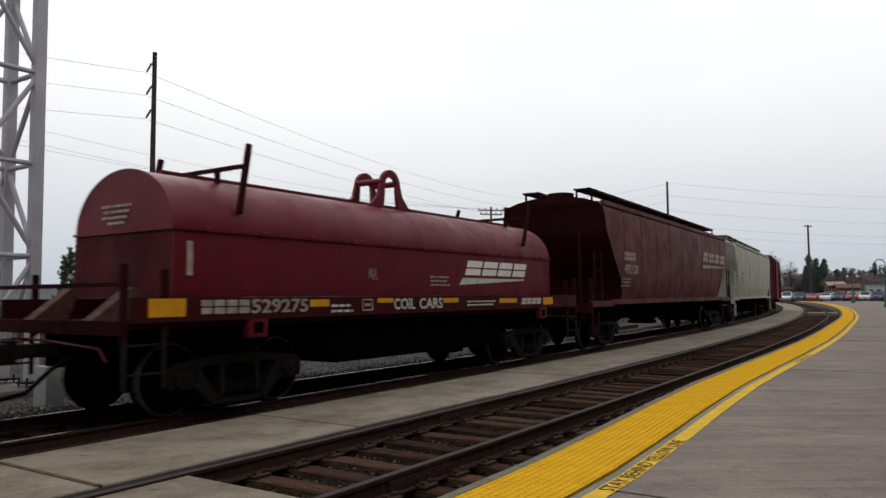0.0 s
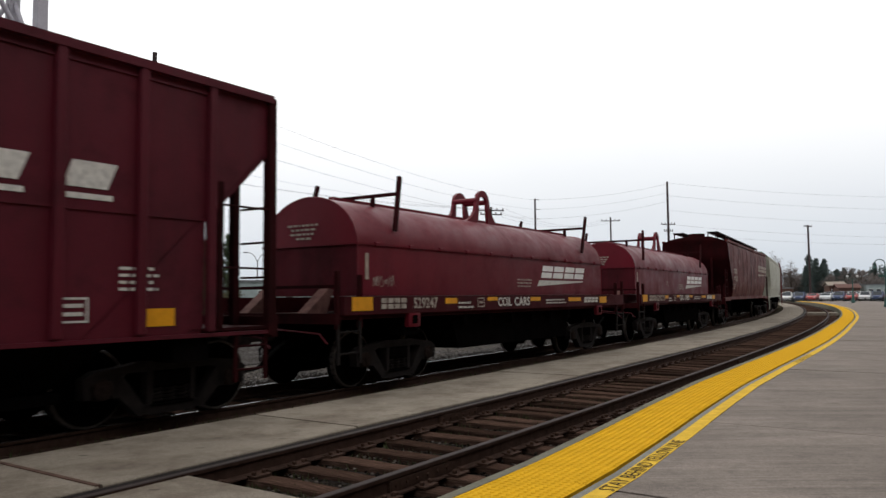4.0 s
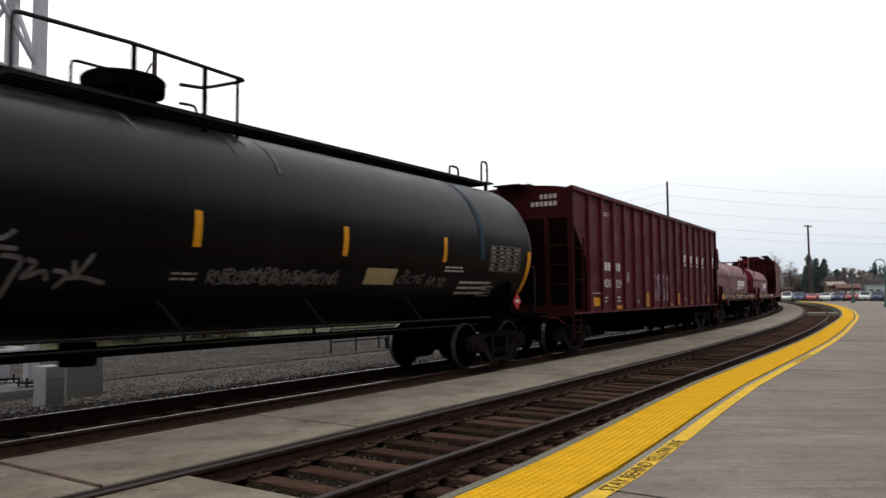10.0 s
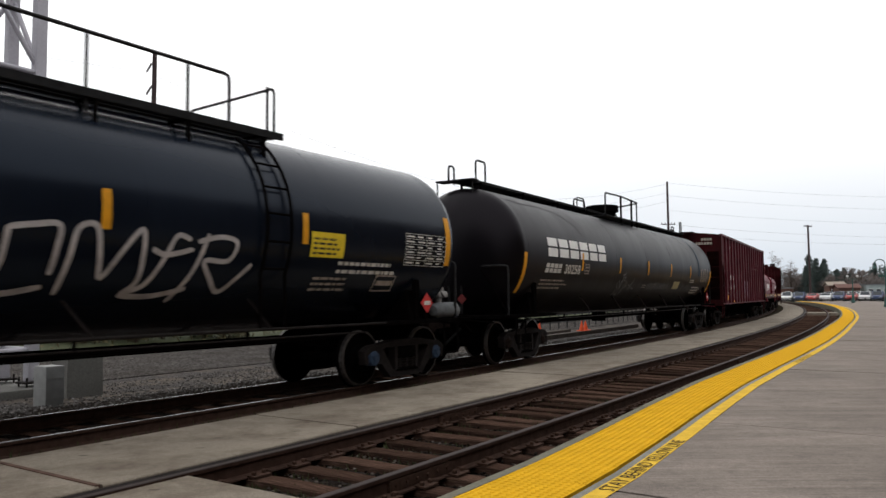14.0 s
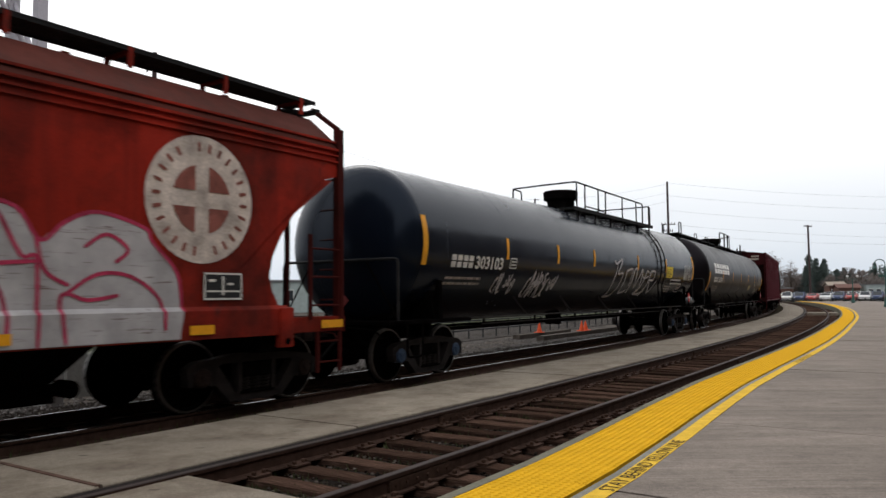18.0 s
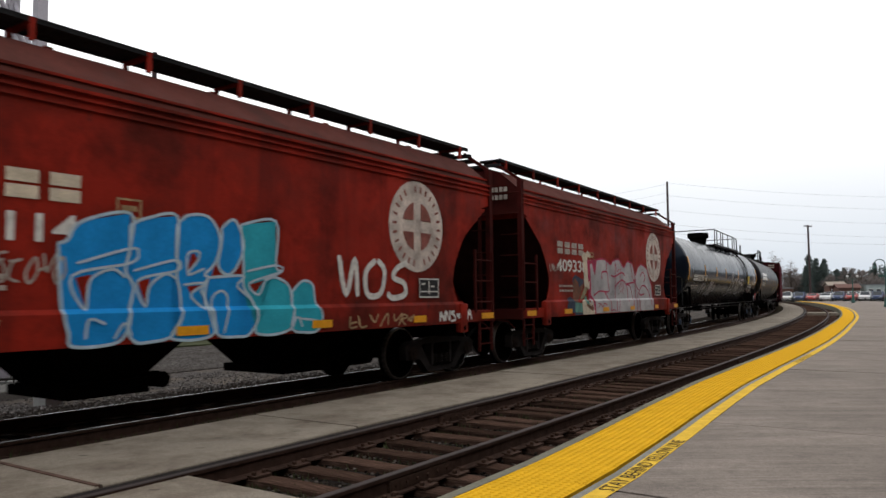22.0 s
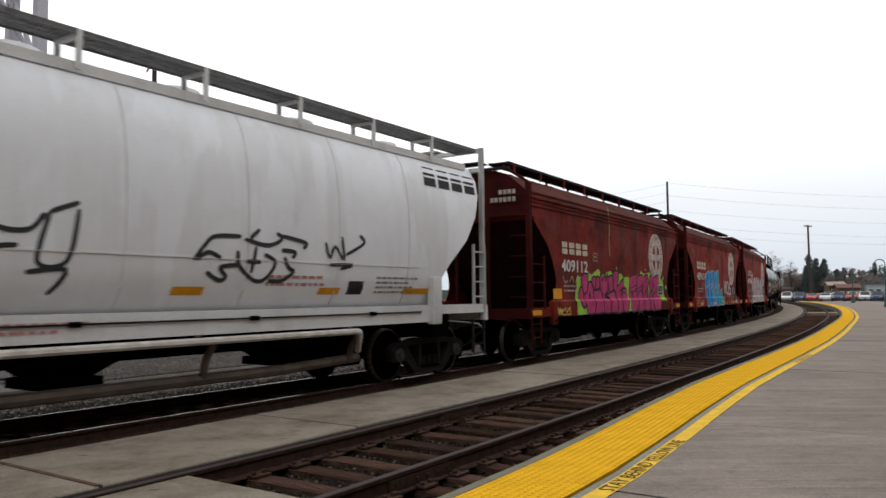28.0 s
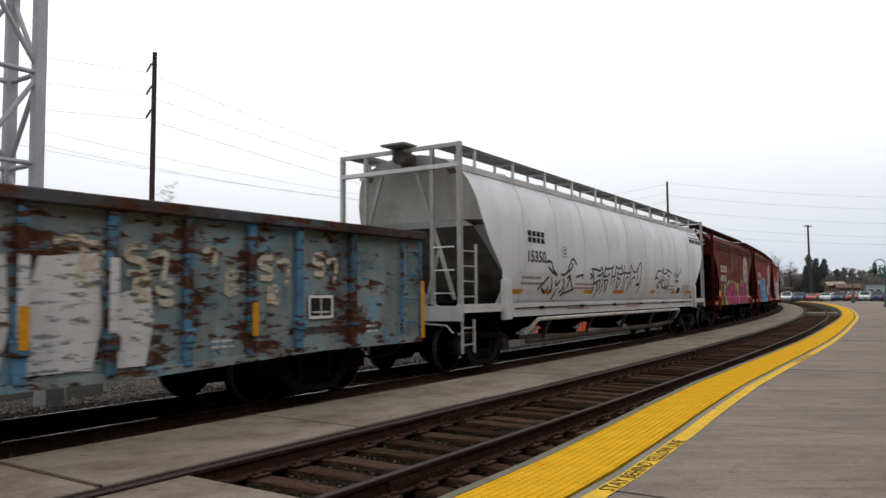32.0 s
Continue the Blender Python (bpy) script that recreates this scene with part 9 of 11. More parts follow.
def chipped(name, color, keep):
    """Old spray paint that has flaked: rust and blue-grey show through."""
    m, nt, b, vec = material(name, 0.8)
    n1 = noise_of(nt, vec, 5.5, 8, 0.75, (0.6, 1.0, 2.4))
    n2 = noise_of(nt, vec, 1.4, 5, 0.6)
    under = mix(nt, ramp(nt, n2, [(0.45, grey(0)), (0.6, grey(1))]), (0.20, 0.24, 0.25), (0.16, 0.075, 0.04))
    color = mix(nt, ramp(nt, noise_of(nt, vec, 1.6, 5, 0.6, (1.0, 1.0, 0.4)), [(0.4, grey(0)), (0.7, grey(0.6))]), color, tuple(0.55 * x for x in color))
    c = mix(nt, ramp(nt, n1, [(keep, grey(0)), (keep + 0.05, grey(1))]), color, under)
    nt.links.new(c, b.inputs["Base Color"])
    return m


def gondola_paint(name, stops, rusty):
    """Old blue paint gone chalky and dark in patches, flaked to rust in short level chips."""
    m, nt, b, vec = material(name, 0.85)
    big = noise_of(nt, vec, 0.9, 7, 0.65)
    c = ramp(nt, big, stops)
    run = noise_of(nt, vec, 2.4, 6, 0.65, (1.0, 1.0, 0.12))
    c = mix(nt, ramp(nt, run, [(0.5, grey(0)), (0.75, grey(0.6))]), c, (0.035, 0.03, 0.027))
    chip = noise_of(nt, vec, 2.6, 8, 0.72, (1.0, 1.0, 3.4))
    r = noise_of(nt, vec, 9.0, 5, 0.6)
    rust = ramp(nt, r, [(0.3, (0.03, 0.012, 0.008)), (0.7, (0.13, 0.048, 0.02))])
    # chips gather where the plate has rusted most
    spot = noise_of(nt, vec, 1.1, 6, 0.6)
    add = nt.nodes.new("ShaderNodeMath")
    add.operation = "MULTIPLY_ADD"
    add.inputs[1].default_value = 0.55
    nt.links.new(spot, add.inputs[0])
    nt.links.new(chip, add.inputs[2])
    c = mix(nt, ramp(nt, add.outputs[0], [(rusty + 0.255, grey(0)), (rusty + 0.29, grey(0.95))]), c, rust)
    c = mix(nt, ramp(nt, spot, [(0.56, grey(0)), (0.68, grey(0.7))]), c, rust)
    nt.links.new(c, b.inputs["Base Color"])
    bump(nt, b, chip, 0.5, 0.02)
    return m


M_GONDOLA = gondola_paint("faded_blue_grey_gondola_paint", [(0.3, (0.065, 0.085, 0.092)), (0.45, (0.20, 0.265, 0.29)), (0.55, (0.28, 0.31, 0.30)), (0.63, (0.19, 0.36, 0.47)), (0.75, (0.46, 0.47, 0.44))], 0.55)
M_GONDOLA_R = gondola_paint("brighter_blue_rib_paint", [(0.3, (0.04, 0.055, 0.065)), (0.5, (0.085, 0.20, 0.31)), (0.7, (0.12, 0.32, 0.50))], 0.51)
M_GONDOLA_T = gondola_paint("rusted_top_chord_paint", [(0.3, (0.035, 0.028, 0.026)), (0.5, (0.075, 0.062, 0.06)), (0.75, (0.12, 0.17, 0.20))], 0.52)
M_OLDWHITE = chipped("chipped_white_spray", (0.72, 0.71, 0.72), 0.535)
M_OLDCREAM = chipped("chipped_cream_spray", (0.66, 0.60, 0.47), 0.50)
gondola(-81.0, -65.20)


# ================================================================ along the tracks
# ties: the nearest as parts of their track, the rest joined
def tie_mesh(seed):
    rr = random.Random(seed)
    bm = bmesh.new()
    L, w, hh = 1.30, 0.105, 0.18
    n = 6
    rings = []
    for k in range(n + 1):
        y = -L + 2 * L * k / n + (rr.uniform(-0.03, 0.03) if k in (0, n) else 0)
        a = rr.uniform(-0.010, 0.010)
        b = rr.uniform(-0.012, 0.004)
        rings.append([Vector((-w + a, y, -hh)), Vector((-w + a, y, -0.012 + b)), Vector((-w + 0.014 + a, y, b)), Vector((w - 0.014 + a, y, b)), Vector((w + a, y, -0.012 + b)), Vector((w + a, y, -hh))])
    loft(bm, rings, True)
    bmesh.ops.recalc_face_normals(bm, faces=bm.faces[:])
    return mesh_of("tie", bm, M_TIE, 30)


TIES = [tie_mesh(k) for k in range(6)]
rng_t = random.Random(11)
for s in [-1.02 + 0.505 * k for k in range(201)]:
    ob = new("tie", TIES[rng_t.randrange(6)])
    ob.parent = platform_track
    ob.matrix_basis = tpose(s + rng_t.uniform(-0.03, 0.03), NEAR + rng_t.uniform(-0.06, 0.06), -0.165 + rng_t.uniform(-0.012, 0.006), rng_t.uniform(-1.6, 1.6))


def joined_ties(name, track, centre, s0, s1):
    bm = bmesh.new()
    s = s0
    while s < s1:
        p = [tp(s + ds, centre + do, z) for z in (-0.35, -0.175) for ds, do in ((-0.11, -1.28), (0.11, -1.28), (0.11, 1.28), (-0.11, 1.28))]
        v = [bm.verts.new(c) for c in p]
        for f in ((4, 5, 6, 7), (0, 1, 5, 4), (1, 2, 6, 5), (2, 3, 7, 6), (3, 0, 4, 7)):
            bm.faces.new([v[i] for i in f])
        s += 0.505
    bmesh.ops.recalc_face_normals(bm, faces=bm.faces[:])
    ob = part(name, bm, M_TIE, track, "weathered wooden ties", None)
    tagged(ob, kind="stuff")


joined_ties("far_ties", platform_track, NEAR, 100.5, 200)
joined_ties("far_ties", platform_track, NEAR, -40, -1.3)
joined_ties("main_ties", main_track, 0.0, -60, 150)

# tie plates, spikes and joint bars on the platform track
bm_pl = bmesh.new()
box(bm_pl, -0.10, 0.10, -0.17, 0.17, 0.0, 0.018)
for sx in (-0.06, 0.06):
    for sy in (-0.105, 0.105):
        rbox(bm_pl, sx - 0.016, sx + 0.016, sy - 0.02, sy + 0.02, 0.015, 0.05, 0.006, 1)
PLATE_ME = mesh_of("tie_plate", bm_pl, M_PLATE)
for s in [-1.02 + 0.505 * k for k in range(76)]:
    for side in (-GAUGE, GAUGE):
        ob = new("tie_plate", PLATE_ME)
        ob.parent = platform_track
        ob.matrix_basis = tpose(s, NEAR + side, -0.162)
bm_an = bmesh.new()
rbox(bm_an, -0.02, 0.02, -0.09, 0.09, -0.03, 0.02, 0.008, 1)
ANCHOR_ME = mesh_of("rail_anchor", bm_an, M_PLATE)
for s in [-0.88 + 0.505 * k for k in range(60)]:
    for side in (-GAUGE, GAUGE):
        ob = new("rail_anchor", ANCHOR_ME)
        ob.parent = platform_track
        ob.matrix_basis = tpose(s, NEAR + side, -0.15)
for s, side in ((4.0, -GAUGE), (1.05, GAUGE), (16.0, -GAUGE), (13.9, GAUGE)):
    bm = bmesh.new()
    for d in (-0.026, 0.026):
        rings = [[tp(s + ds, NEAR + side + d + o, z) for o, z in ((-0.014, -0.14), (0.014, -0.14), (0.014, -0.05), (-0.014, -0.05))] for ds in (-0.46, 0.46)]
        loft(bm, rings, True)
        for j in range(6):
            c = tp(s - 0.38 + 0.15 * j, NEAR + side + d * 2.2, -0.095)
            c2 = tp(s - 0.38 + 0.15 * j, NEAR + side + d * 1.2, -0.095)
            cyl(bm, c, c2, 0.02, 6)
    bmesh.ops.recalc_face_normals(bm, faces=bm.faces[:])
    part("joint_bar", bm, M_PLATE, platform_track, "bolted rail joint bar")

# loose ballast stones in the cribs and beside the rails
def stone_mesh(seed):
    bm = bmesh.new()
    bmesh.ops.create_icosphere(bm, subdivisions=1, radius=1)
    rr = random.Random(seed)
    for v in bm.verts:
        v.co = Vector((v.co.x * rr.uniform(0.7, 1.2), v.co.y * rr.uniform(0.6, 1.0), v.co.z * rr.uniform(0.5, 0.8)))
    vs_ = [v.co.copy() for v in bm.verts]
    fs_ = [[v.index for v in f.verts] for f in bm.faces]
    bm.free()
    return vs_, fs_


def scatter(name, mat, places, label, parent=None):
    """Many small stones in one mesh."""
    kinds = [stone_mesh(k) for k in range(5)]
    V, F = [], []
    rr = random.Random(3)
    for p, size in places:
        vs_, fs_ = kinds[rr.randrange(5)]
        a = rr.uniform(0, 6.28)
        ca, sa = math.cos(a) * size, math.sin(a) * size
        b0 = len(V)
        V += [(p.x + v.x * ca - v.y * sa, p.y + v.x * sa + v.y * ca, p.z + v.z * size) for v in vs_]
        F += [[i + b0 for i in f] for f in fs_]
    me = bpy.data.meshes.new(name)
    me.from_pydata(V, [], F)
    me.materials.append(mat)
    ob = new(name, me)
    return tagged(ob, label, "stones", kind="stuff")


def stones_mat(name, stops):
    m, nt, b, vec = material(name, 0.95)
    g = nt.nodes.new("ShaderNodeNewGeometry")
    nt.links.new(ramp(nt, g.outputs["Random Per Island"], stops), b.inputs["Base Color"])
    return m


M_STONES = stones_mat("loose_ballast_stones", [(0.0, (0.008, 0.006, 0.005)), (0.7, (0.034, 0.027, 0.022)), (1.0, (0.12, 0.10, 0.088))])
rr = random.Random(21)
pl = []
for k in range(12000):
    s = -1.5 + 22 * rr.random() ** 1.5
    band = rr.random()
    o = NEAR + rr.uniform(-0.68, 0.68) if band < 0.55 else (NEAR + rr.uniform(0.82, 1.75) if band < 0.85 else rr.uniform(0.82, 1.58))
    pl.append((tp(s, o, (-0.24 if o > 3 else -0.19) + rr.uniform(0, 0.025)), rr.uniform(0.010, 0.026)))
scatter("ballast_stones", M_STONES, pl, "loose dark ballast stones between ties")
M_STONES_G = stones_mat("grey_gravel_stones", [(0.0, (0.040, 0.036, 0.034)), (0.7, (0.105, 0.097, 0.092)), (1.0, (0.21, 0.20, 0.19))])
pl = []
for k in range(13000):
    s = -1 + 34 * rr.random()
    o = -1.0 - 5.2 * rr.random() ** 1.3
    pl.append((tp(s, o, float(np.interp(o, (-4.2, -2.6, -1.6), (-0.35, -0.21, -0.18)))), rr.uniform(0.012, 0.032)))
scatter("gravel_stones", M_STONES_G, pl, "coarse grey gravel beside the main track")
# weeds in the platform track
M_WEED = plain("weed_green", (0.050, 0.056, 0.024), 0.9, 0, 0.3, 20.0)
V, F = [], []
for k in range(5200):
    if k >= 2600:
        p = tp(-1 + 30 * rr.random() ** 1.4, NEAR + rr.uniform(-0.66, 0.66), -0.235)
    elif k < 700:
        c = rr.choice([(0.5, 3.85), (0.55, 4.0), (0.3, 3.75), (1.6, 4.1), (2.6, 4.3), (3.4, 3.8), (4.6, 4.4)])
        p = tp(c[0] + rr.gauss(0, 0.10), c[1] + rr.gauss(0, 0.14), -0.26)
    elif k < 1500:
        p = tp(rr.uniform(-2, 18), 1.59 - abs(rr.gauss(0, 0.12)), -0.06)
    else:
        s_ = rr.uniform(14, 60)
        p = tp(s_, edge_at(s_) - 0.14 - abs(rr.gauss(0, 0.10)), -0.22)
    a = rr.uniform(0, 6.28)
    hgt, ww = rr.uniform(0.02, 0.10), rr.uniform(0.006, 0.014)
    d = Vector((math.cos(a), math.sin(a), 0))
    b0 = len(V)
    V += [tuple(p - d * ww), tuple(p + d * ww), tuple(p + Vector((rr.uniform(-0.04, 0.04), rr.uniform(-0.04, 0.04), hgt)))]
    F.append((b0, b0 + 1, b0 + 2))
me = bpy.data.meshes.new("weed_growth")
me.from_pydata(V, [], F)
me.materials.append(M_WEED)
tagged(new("weed_growth", me), "small dull green weeds along the tracks", "weeds", kind="stuff")

# crossing panel between the near rails at the close end, and the far foot crossing
crossing = thing("track_crossing", Matrix.Identity(4), "concrete foot crossing slab between the rails", "crossing", kind="structure")
bm = panel_mesh("crossing_panel", -6.0, -0.25, NEAR - GAUGE + 0.09, NEAR + GAUGE - 0.09, -0.2, -0.005, 4)
part("crossing_panel", bm, M_SLAB, crossing)
bm = panel_mesh("crossing_panel", -6.0, -0.4, NEAR + GAUGE + 0.06, 6.02, -0.2, 0.0, 4)
part("crossing_panel", bm, M_SLAB, crossing)
for o0, o1 in ((3.62, 4.9), (5.08, 5.68)):
    bm = panel_mesh("crossing_panel", 56.8, 60.6, o0, o1, -0.2, -0.005, 3)
    part("crossing_panel", bm, M_SLAB, crossing)
# rusty edging where panels meet
bm = bmesh.new()
for s in (JOINT0 - 0.02,):
    rings = [[tp(s + ds, o, 0.006) for ds in (-0.022, 0.022)] + [tp(s + 0.022, o, -0.02), tp(s - 0.022, o, -0.02)] for o in (1.62, 2.5, 3.29)]
    loft(bm, rings, True)
bmesh.ops.recalc_face_normals(bm, faces=bm.faces[:])
part("edge_angle", bm, plain("rusty_edge_angle", (0.10, 0.060, 0.046), 0.9, 0, 0.35, 8.0), island, "rusty steel edging strip")

# tactile tiles
bm = bmesh.new()
T = 0.604
box(bm, 0, T, 0, T, -0.03, 0.0)
nd = 10
for i in range(nd):
    for j in range(nd):
        c = Vector(((i + 0.5) * T / nd, (j + 0.5) * T / nd, 0))
        r0 = [bm.verts.new(c + Vector((0.020 * math.cos(a), 0.020 * math.sin(a), 0.0))) for a in [math.pi * k / 3 for k in range(6)]]
        r1 = [bm.verts.new(c + Vector((0.012 * math.cos(a), 0.012 * math.sin(a), 0.007))) for a in [math.pi * k / 3 for k in range(6)]]
        for k in range(6):
            bm.faces.new((r0[k], r0[(k + 1) % 6], r1[(k + 1) % 6], r1[k]))
        bm.faces.new(r1)
TILE_ME = mesh_of("tactile_tile", bm, M_YELLOW, None)
s = -29.9
while s < 150:
    e0, e1 = edge_at(s), edge_at(s + 0.61)
    a, b = tp(s, e0 + 0.612, PLAT + 0.002), tp(s + 0.61, e1 + 0.612, PLAT + 0.002)
    d = (b - a).normalized()
    left = Vector((-d.y, d.x, 0))
    ob = new("tactile_tile", TILE_ME)
    ob.parent = platform
    ob.matrix_basis = Matrix.Translation(a) @ Matrix(((d.x, left.x, 0, 0), (d.y, left.y, 0, 0), (0, 0, 1, 0), (0, 0, 0, 1)))
    s += 0.61 * 1.0


def line_words(text, s0, length):
    """Stencil along the yellow line, read from the platform."""
    cu = bpy.data.curves.new("stencil", "FONT")
    cu.body, cu.resolution_u = text, 2
    ob = bpy.data.objects.new("stencil", cu)
    scene.collection.objects.link(ob)
    me = bpy.data.meshes.new_from_object(ob.evaluated_get(bpy.context.evaluated_depsgraph_get()))
    bpy.data.objects.remove(ob)
    bpy.data.curves.remove(cu)
    xs = [v.co.x for v in me.vertices]
    x0, x1 = min(xs), max(xs)
    for v in me.vertices:
        s = s0 + (v.co.x - x0) / (x1 - x0) * length
        v.co = tp(s, edge_at(s) + 0.835 - v.co.y / 0.69 * 0.11, PLAT + 0.007)
    me.materials.clear()
    me.materials.append(M_INK)
    o = new("stencil", me)
    o.parent = platform
    tagged(o, "black stencilled warning on the yellow line")


line_words("STAY BEHIND YELLOW LINE", 0.5, 1.95)
line_words("STAY BEHIND YELLOW LINE", 11.0, 2.05)
line_words("STAY BEHIND YELLOW LINE", 43.0, 2.05)


# ================================================================ beyond the main track
M_STEEL_P = plain("pale_painted_mast_steel", (0.40, 0.385, 0.42), 0.6, 0.0, 0.10, 2.0)
M_CONC_OLD = concrete("old_footing_concrete", (0.12, 0.116, 0.108))
M_POLE = plain("weathered_pole_wood", (0.050, 0.036, 0.036), 0.9, 0, 0.3, 3.0, 0.3)
M_WIRE = plain("overhead_wire", (0.30, 0.30, 0.32), 0.7)
M_GLASSY = plain("brown_porcelain", (0.10, 0.09, 0.09), 0.5)

# lattice mast of a signal bridge
mast = thing("lattice_mast", tpose(2.77, -6.43, 0.0), "tall pale-painted square lattice mast on a concrete footing", "mast")
A_ = 0.55
corners = [(-A_, -A_), (A_, -A_), (A_, A_), (-A_, A_)]
for x, y in corners:
    bm = bmesh.new()
    rbox(bm, x - 0.105, x + 0.105, y - 0.105, y + 0.105, -0.10, 9.7, 0.02)
    part("leg", bm, M_STEEL_P, mast)
    bm = bmesh.new()
    rbox(bm, x - 0.2, x + 0.2, y - 0.2, y + 0.2, -0.14, -0.10, 0.01, 1)
    for dx in (-0.15, 0.15):
        for dy in (-0.15, 0.15):
            cyl(bm, (x + dx, y + dy, -0.22), (x + dx, y + dy, -0.02), 0.018, 6)
    part("base_plate", bm, M_CAST, mast, "bolted steel base plate")
LEV = [0.50, 2.32, 4.14, 5.96, 7.78, 9.6]
for i in range(4):
    (xa, ya), (xb, yb) = corners[i], corners[(i + 1) % 4]
    for k, z in enumerate(LEV):
        bm = bmesh.new()
        cyl(bm, (xa, ya, z), (xb, yb, z), 0.05, 10)
        part("cross_bar", bm, M_STEEL_P, mast)
        if k + 1 < len(LEV):
            bm = bmesh.new()
            if (k + i + 1) % 2:
                cyl(bm, (xa, ya, z + 0.05), (xb, yb, LEV[k + 1] - 0.05), 0.05, 10)
            else:
                cyl(bm, (xb, yb, z + 0.05), (xa, ya, LEV[k + 1] - 0.05), 0.05, 10)
            part("diagonal", bm, M_STEEL_P, mast)
bm = bmesh.new()
rbox(bm, -1.0, 1.0, -1.0, 1.0, -0.6, -0.20, 0.04)
footing = solid("mast_footing", bm, M_CONC_OLD, "square concrete footing under the lattice mast", "footing")
footing.matrix_basis = tpose(2.77, -6.43, 0.0)
bm = bmesh.new()
loft(bm, [[Vector((x * k, y * k * 0.8, z)) for x, y in ((-0.36, -0.36), (0.36, -0.36), (0.36, 0.36), (-0.36, 0.36))] for k, z in ((1.0, -0.40), (0.96, 0.36), (0.86, 0.44), (0.6, 0.46))], True)
bmesh.ops.recalc_face_normals(bm, faces=bm.faces[:])
ped = solid("concrete_pedestal", bm, M_CONC_OLD, "waist-low weathered concrete pedestal beside the mast", "pedestal")
ped.matrix_basis = pose(-7.0, 14.3, 0.0, 0, 0, 56)
bm = bmesh.new()
rbox(bm, -0.16, 0.16, -0.2, 0.2, -0.4, 0.34, 0.02)
for k in range(3):
    box(bm, -0.162, 0.162, -0.205, 0.205, -0.2 + 0.16 * k, -0.19 + 0.16 * k)
jb = solid("junction_box", bm, plain("pale_grey_enamel", (0.20, 0.20, 0.195), 0.6), "small grey steel junction box on the ground", "junction box")
jb.matrix_basis = tpose(2.6, -3.9, 0.0)

# asphalt lane, verge and ballast shoulder behind the track
bm = bmesh.new()
sweep(bm, [(-14.5, -0.40), (-14.5, -0.335), (-6.9, -0.335), (-6.9, -0.40)], -60, 150, 3.0)
bmesh.ops.recalc_face_normals(bm, faces=bm.faces[:])
solid("access_road", bm, M_LANE, "dark gravel lane behind the main track", "road", kind="structure")
M_GRASS = plain("rough_grass", (0.040, 0.045, 0.022), 0.9, 0, 0.35, 2.0, 0.5)
bm = bmesh.new()
sweep(bm, [(-40, -0.42), (-40, -0.30), (-15.0, -0.30), (-15.0, -0.42)], -60, 130, 3.0)
bmesh.ops.recalc_face_normals(bm, faces=bm.faces[:])
solid("grass_verge", bm, M_GRASS, "rough grassy verge beyond the lane", "grass", kind="structure")


# ---------------------------------------------------------------- trees
def leaf_mat(name, c0, c1):
    m, nt, b, vec = material(name, 0.75)
    g = nt.nodes.new("ShaderNodeNewGeometry")
    nt.links.new(ramp(nt, g.outputs["Random Per Island"], [(0.0, c0), (1.0, c1)]), b.inputs["Base Color"])
    return m


M_BARK = plain("grey_brown_bark", (0.060, 0.045, 0.035), 0.95, 0, 0.35, 8.0, 0.6)
M_LEAF = leaf_mat("dark_evergreen_leaves", (0.012, 0.020, 0.009), (0.055, 0.070, 0.030))
M_LEAF_B = leaf_mat("brownish_bush_leaves", (0.035, 0.028, 0.015), (0.10, 0.085, 0.04))
# fir green paled and greyed to carry the haze of distance
M_FIR = leaf_mat("hazy_fir_needles", (0.030, 0.047, 0.043), (0.075, 0.095, 0.085))
M_TWIG = leaf_mat("bare_winter_twigs", (0.075, 0.060, 0.055), (0.17, 0.14, 0.128))


def leaves(V, F, c, r, n, size, rr, squash=1.0):
    for _ in range(n):
        d = Vector((rr.gauss(0, 1), rr.gauss(0, 1), rr.gauss(0, 1) * squash))
        p = c + d.normalized() * (r * rr.random() ** 0.5)
        u = Vector((rr.gauss(0, 1), rr.gauss(0, 1), rr.gauss(0, 1))).normalized() * size * rr.uniform(0.5, 1.3)
        w_ = u.orthogonal().normalized() * size * rr.uniform(0.25, 0.5)
        b0 = len(V)
        V += [tuple(p - u), tuple(p + w_), tuple(p + u), tuple(p - w_)]
        F.append((b0, b0 + 1, b0 + 2, b0 + 3))


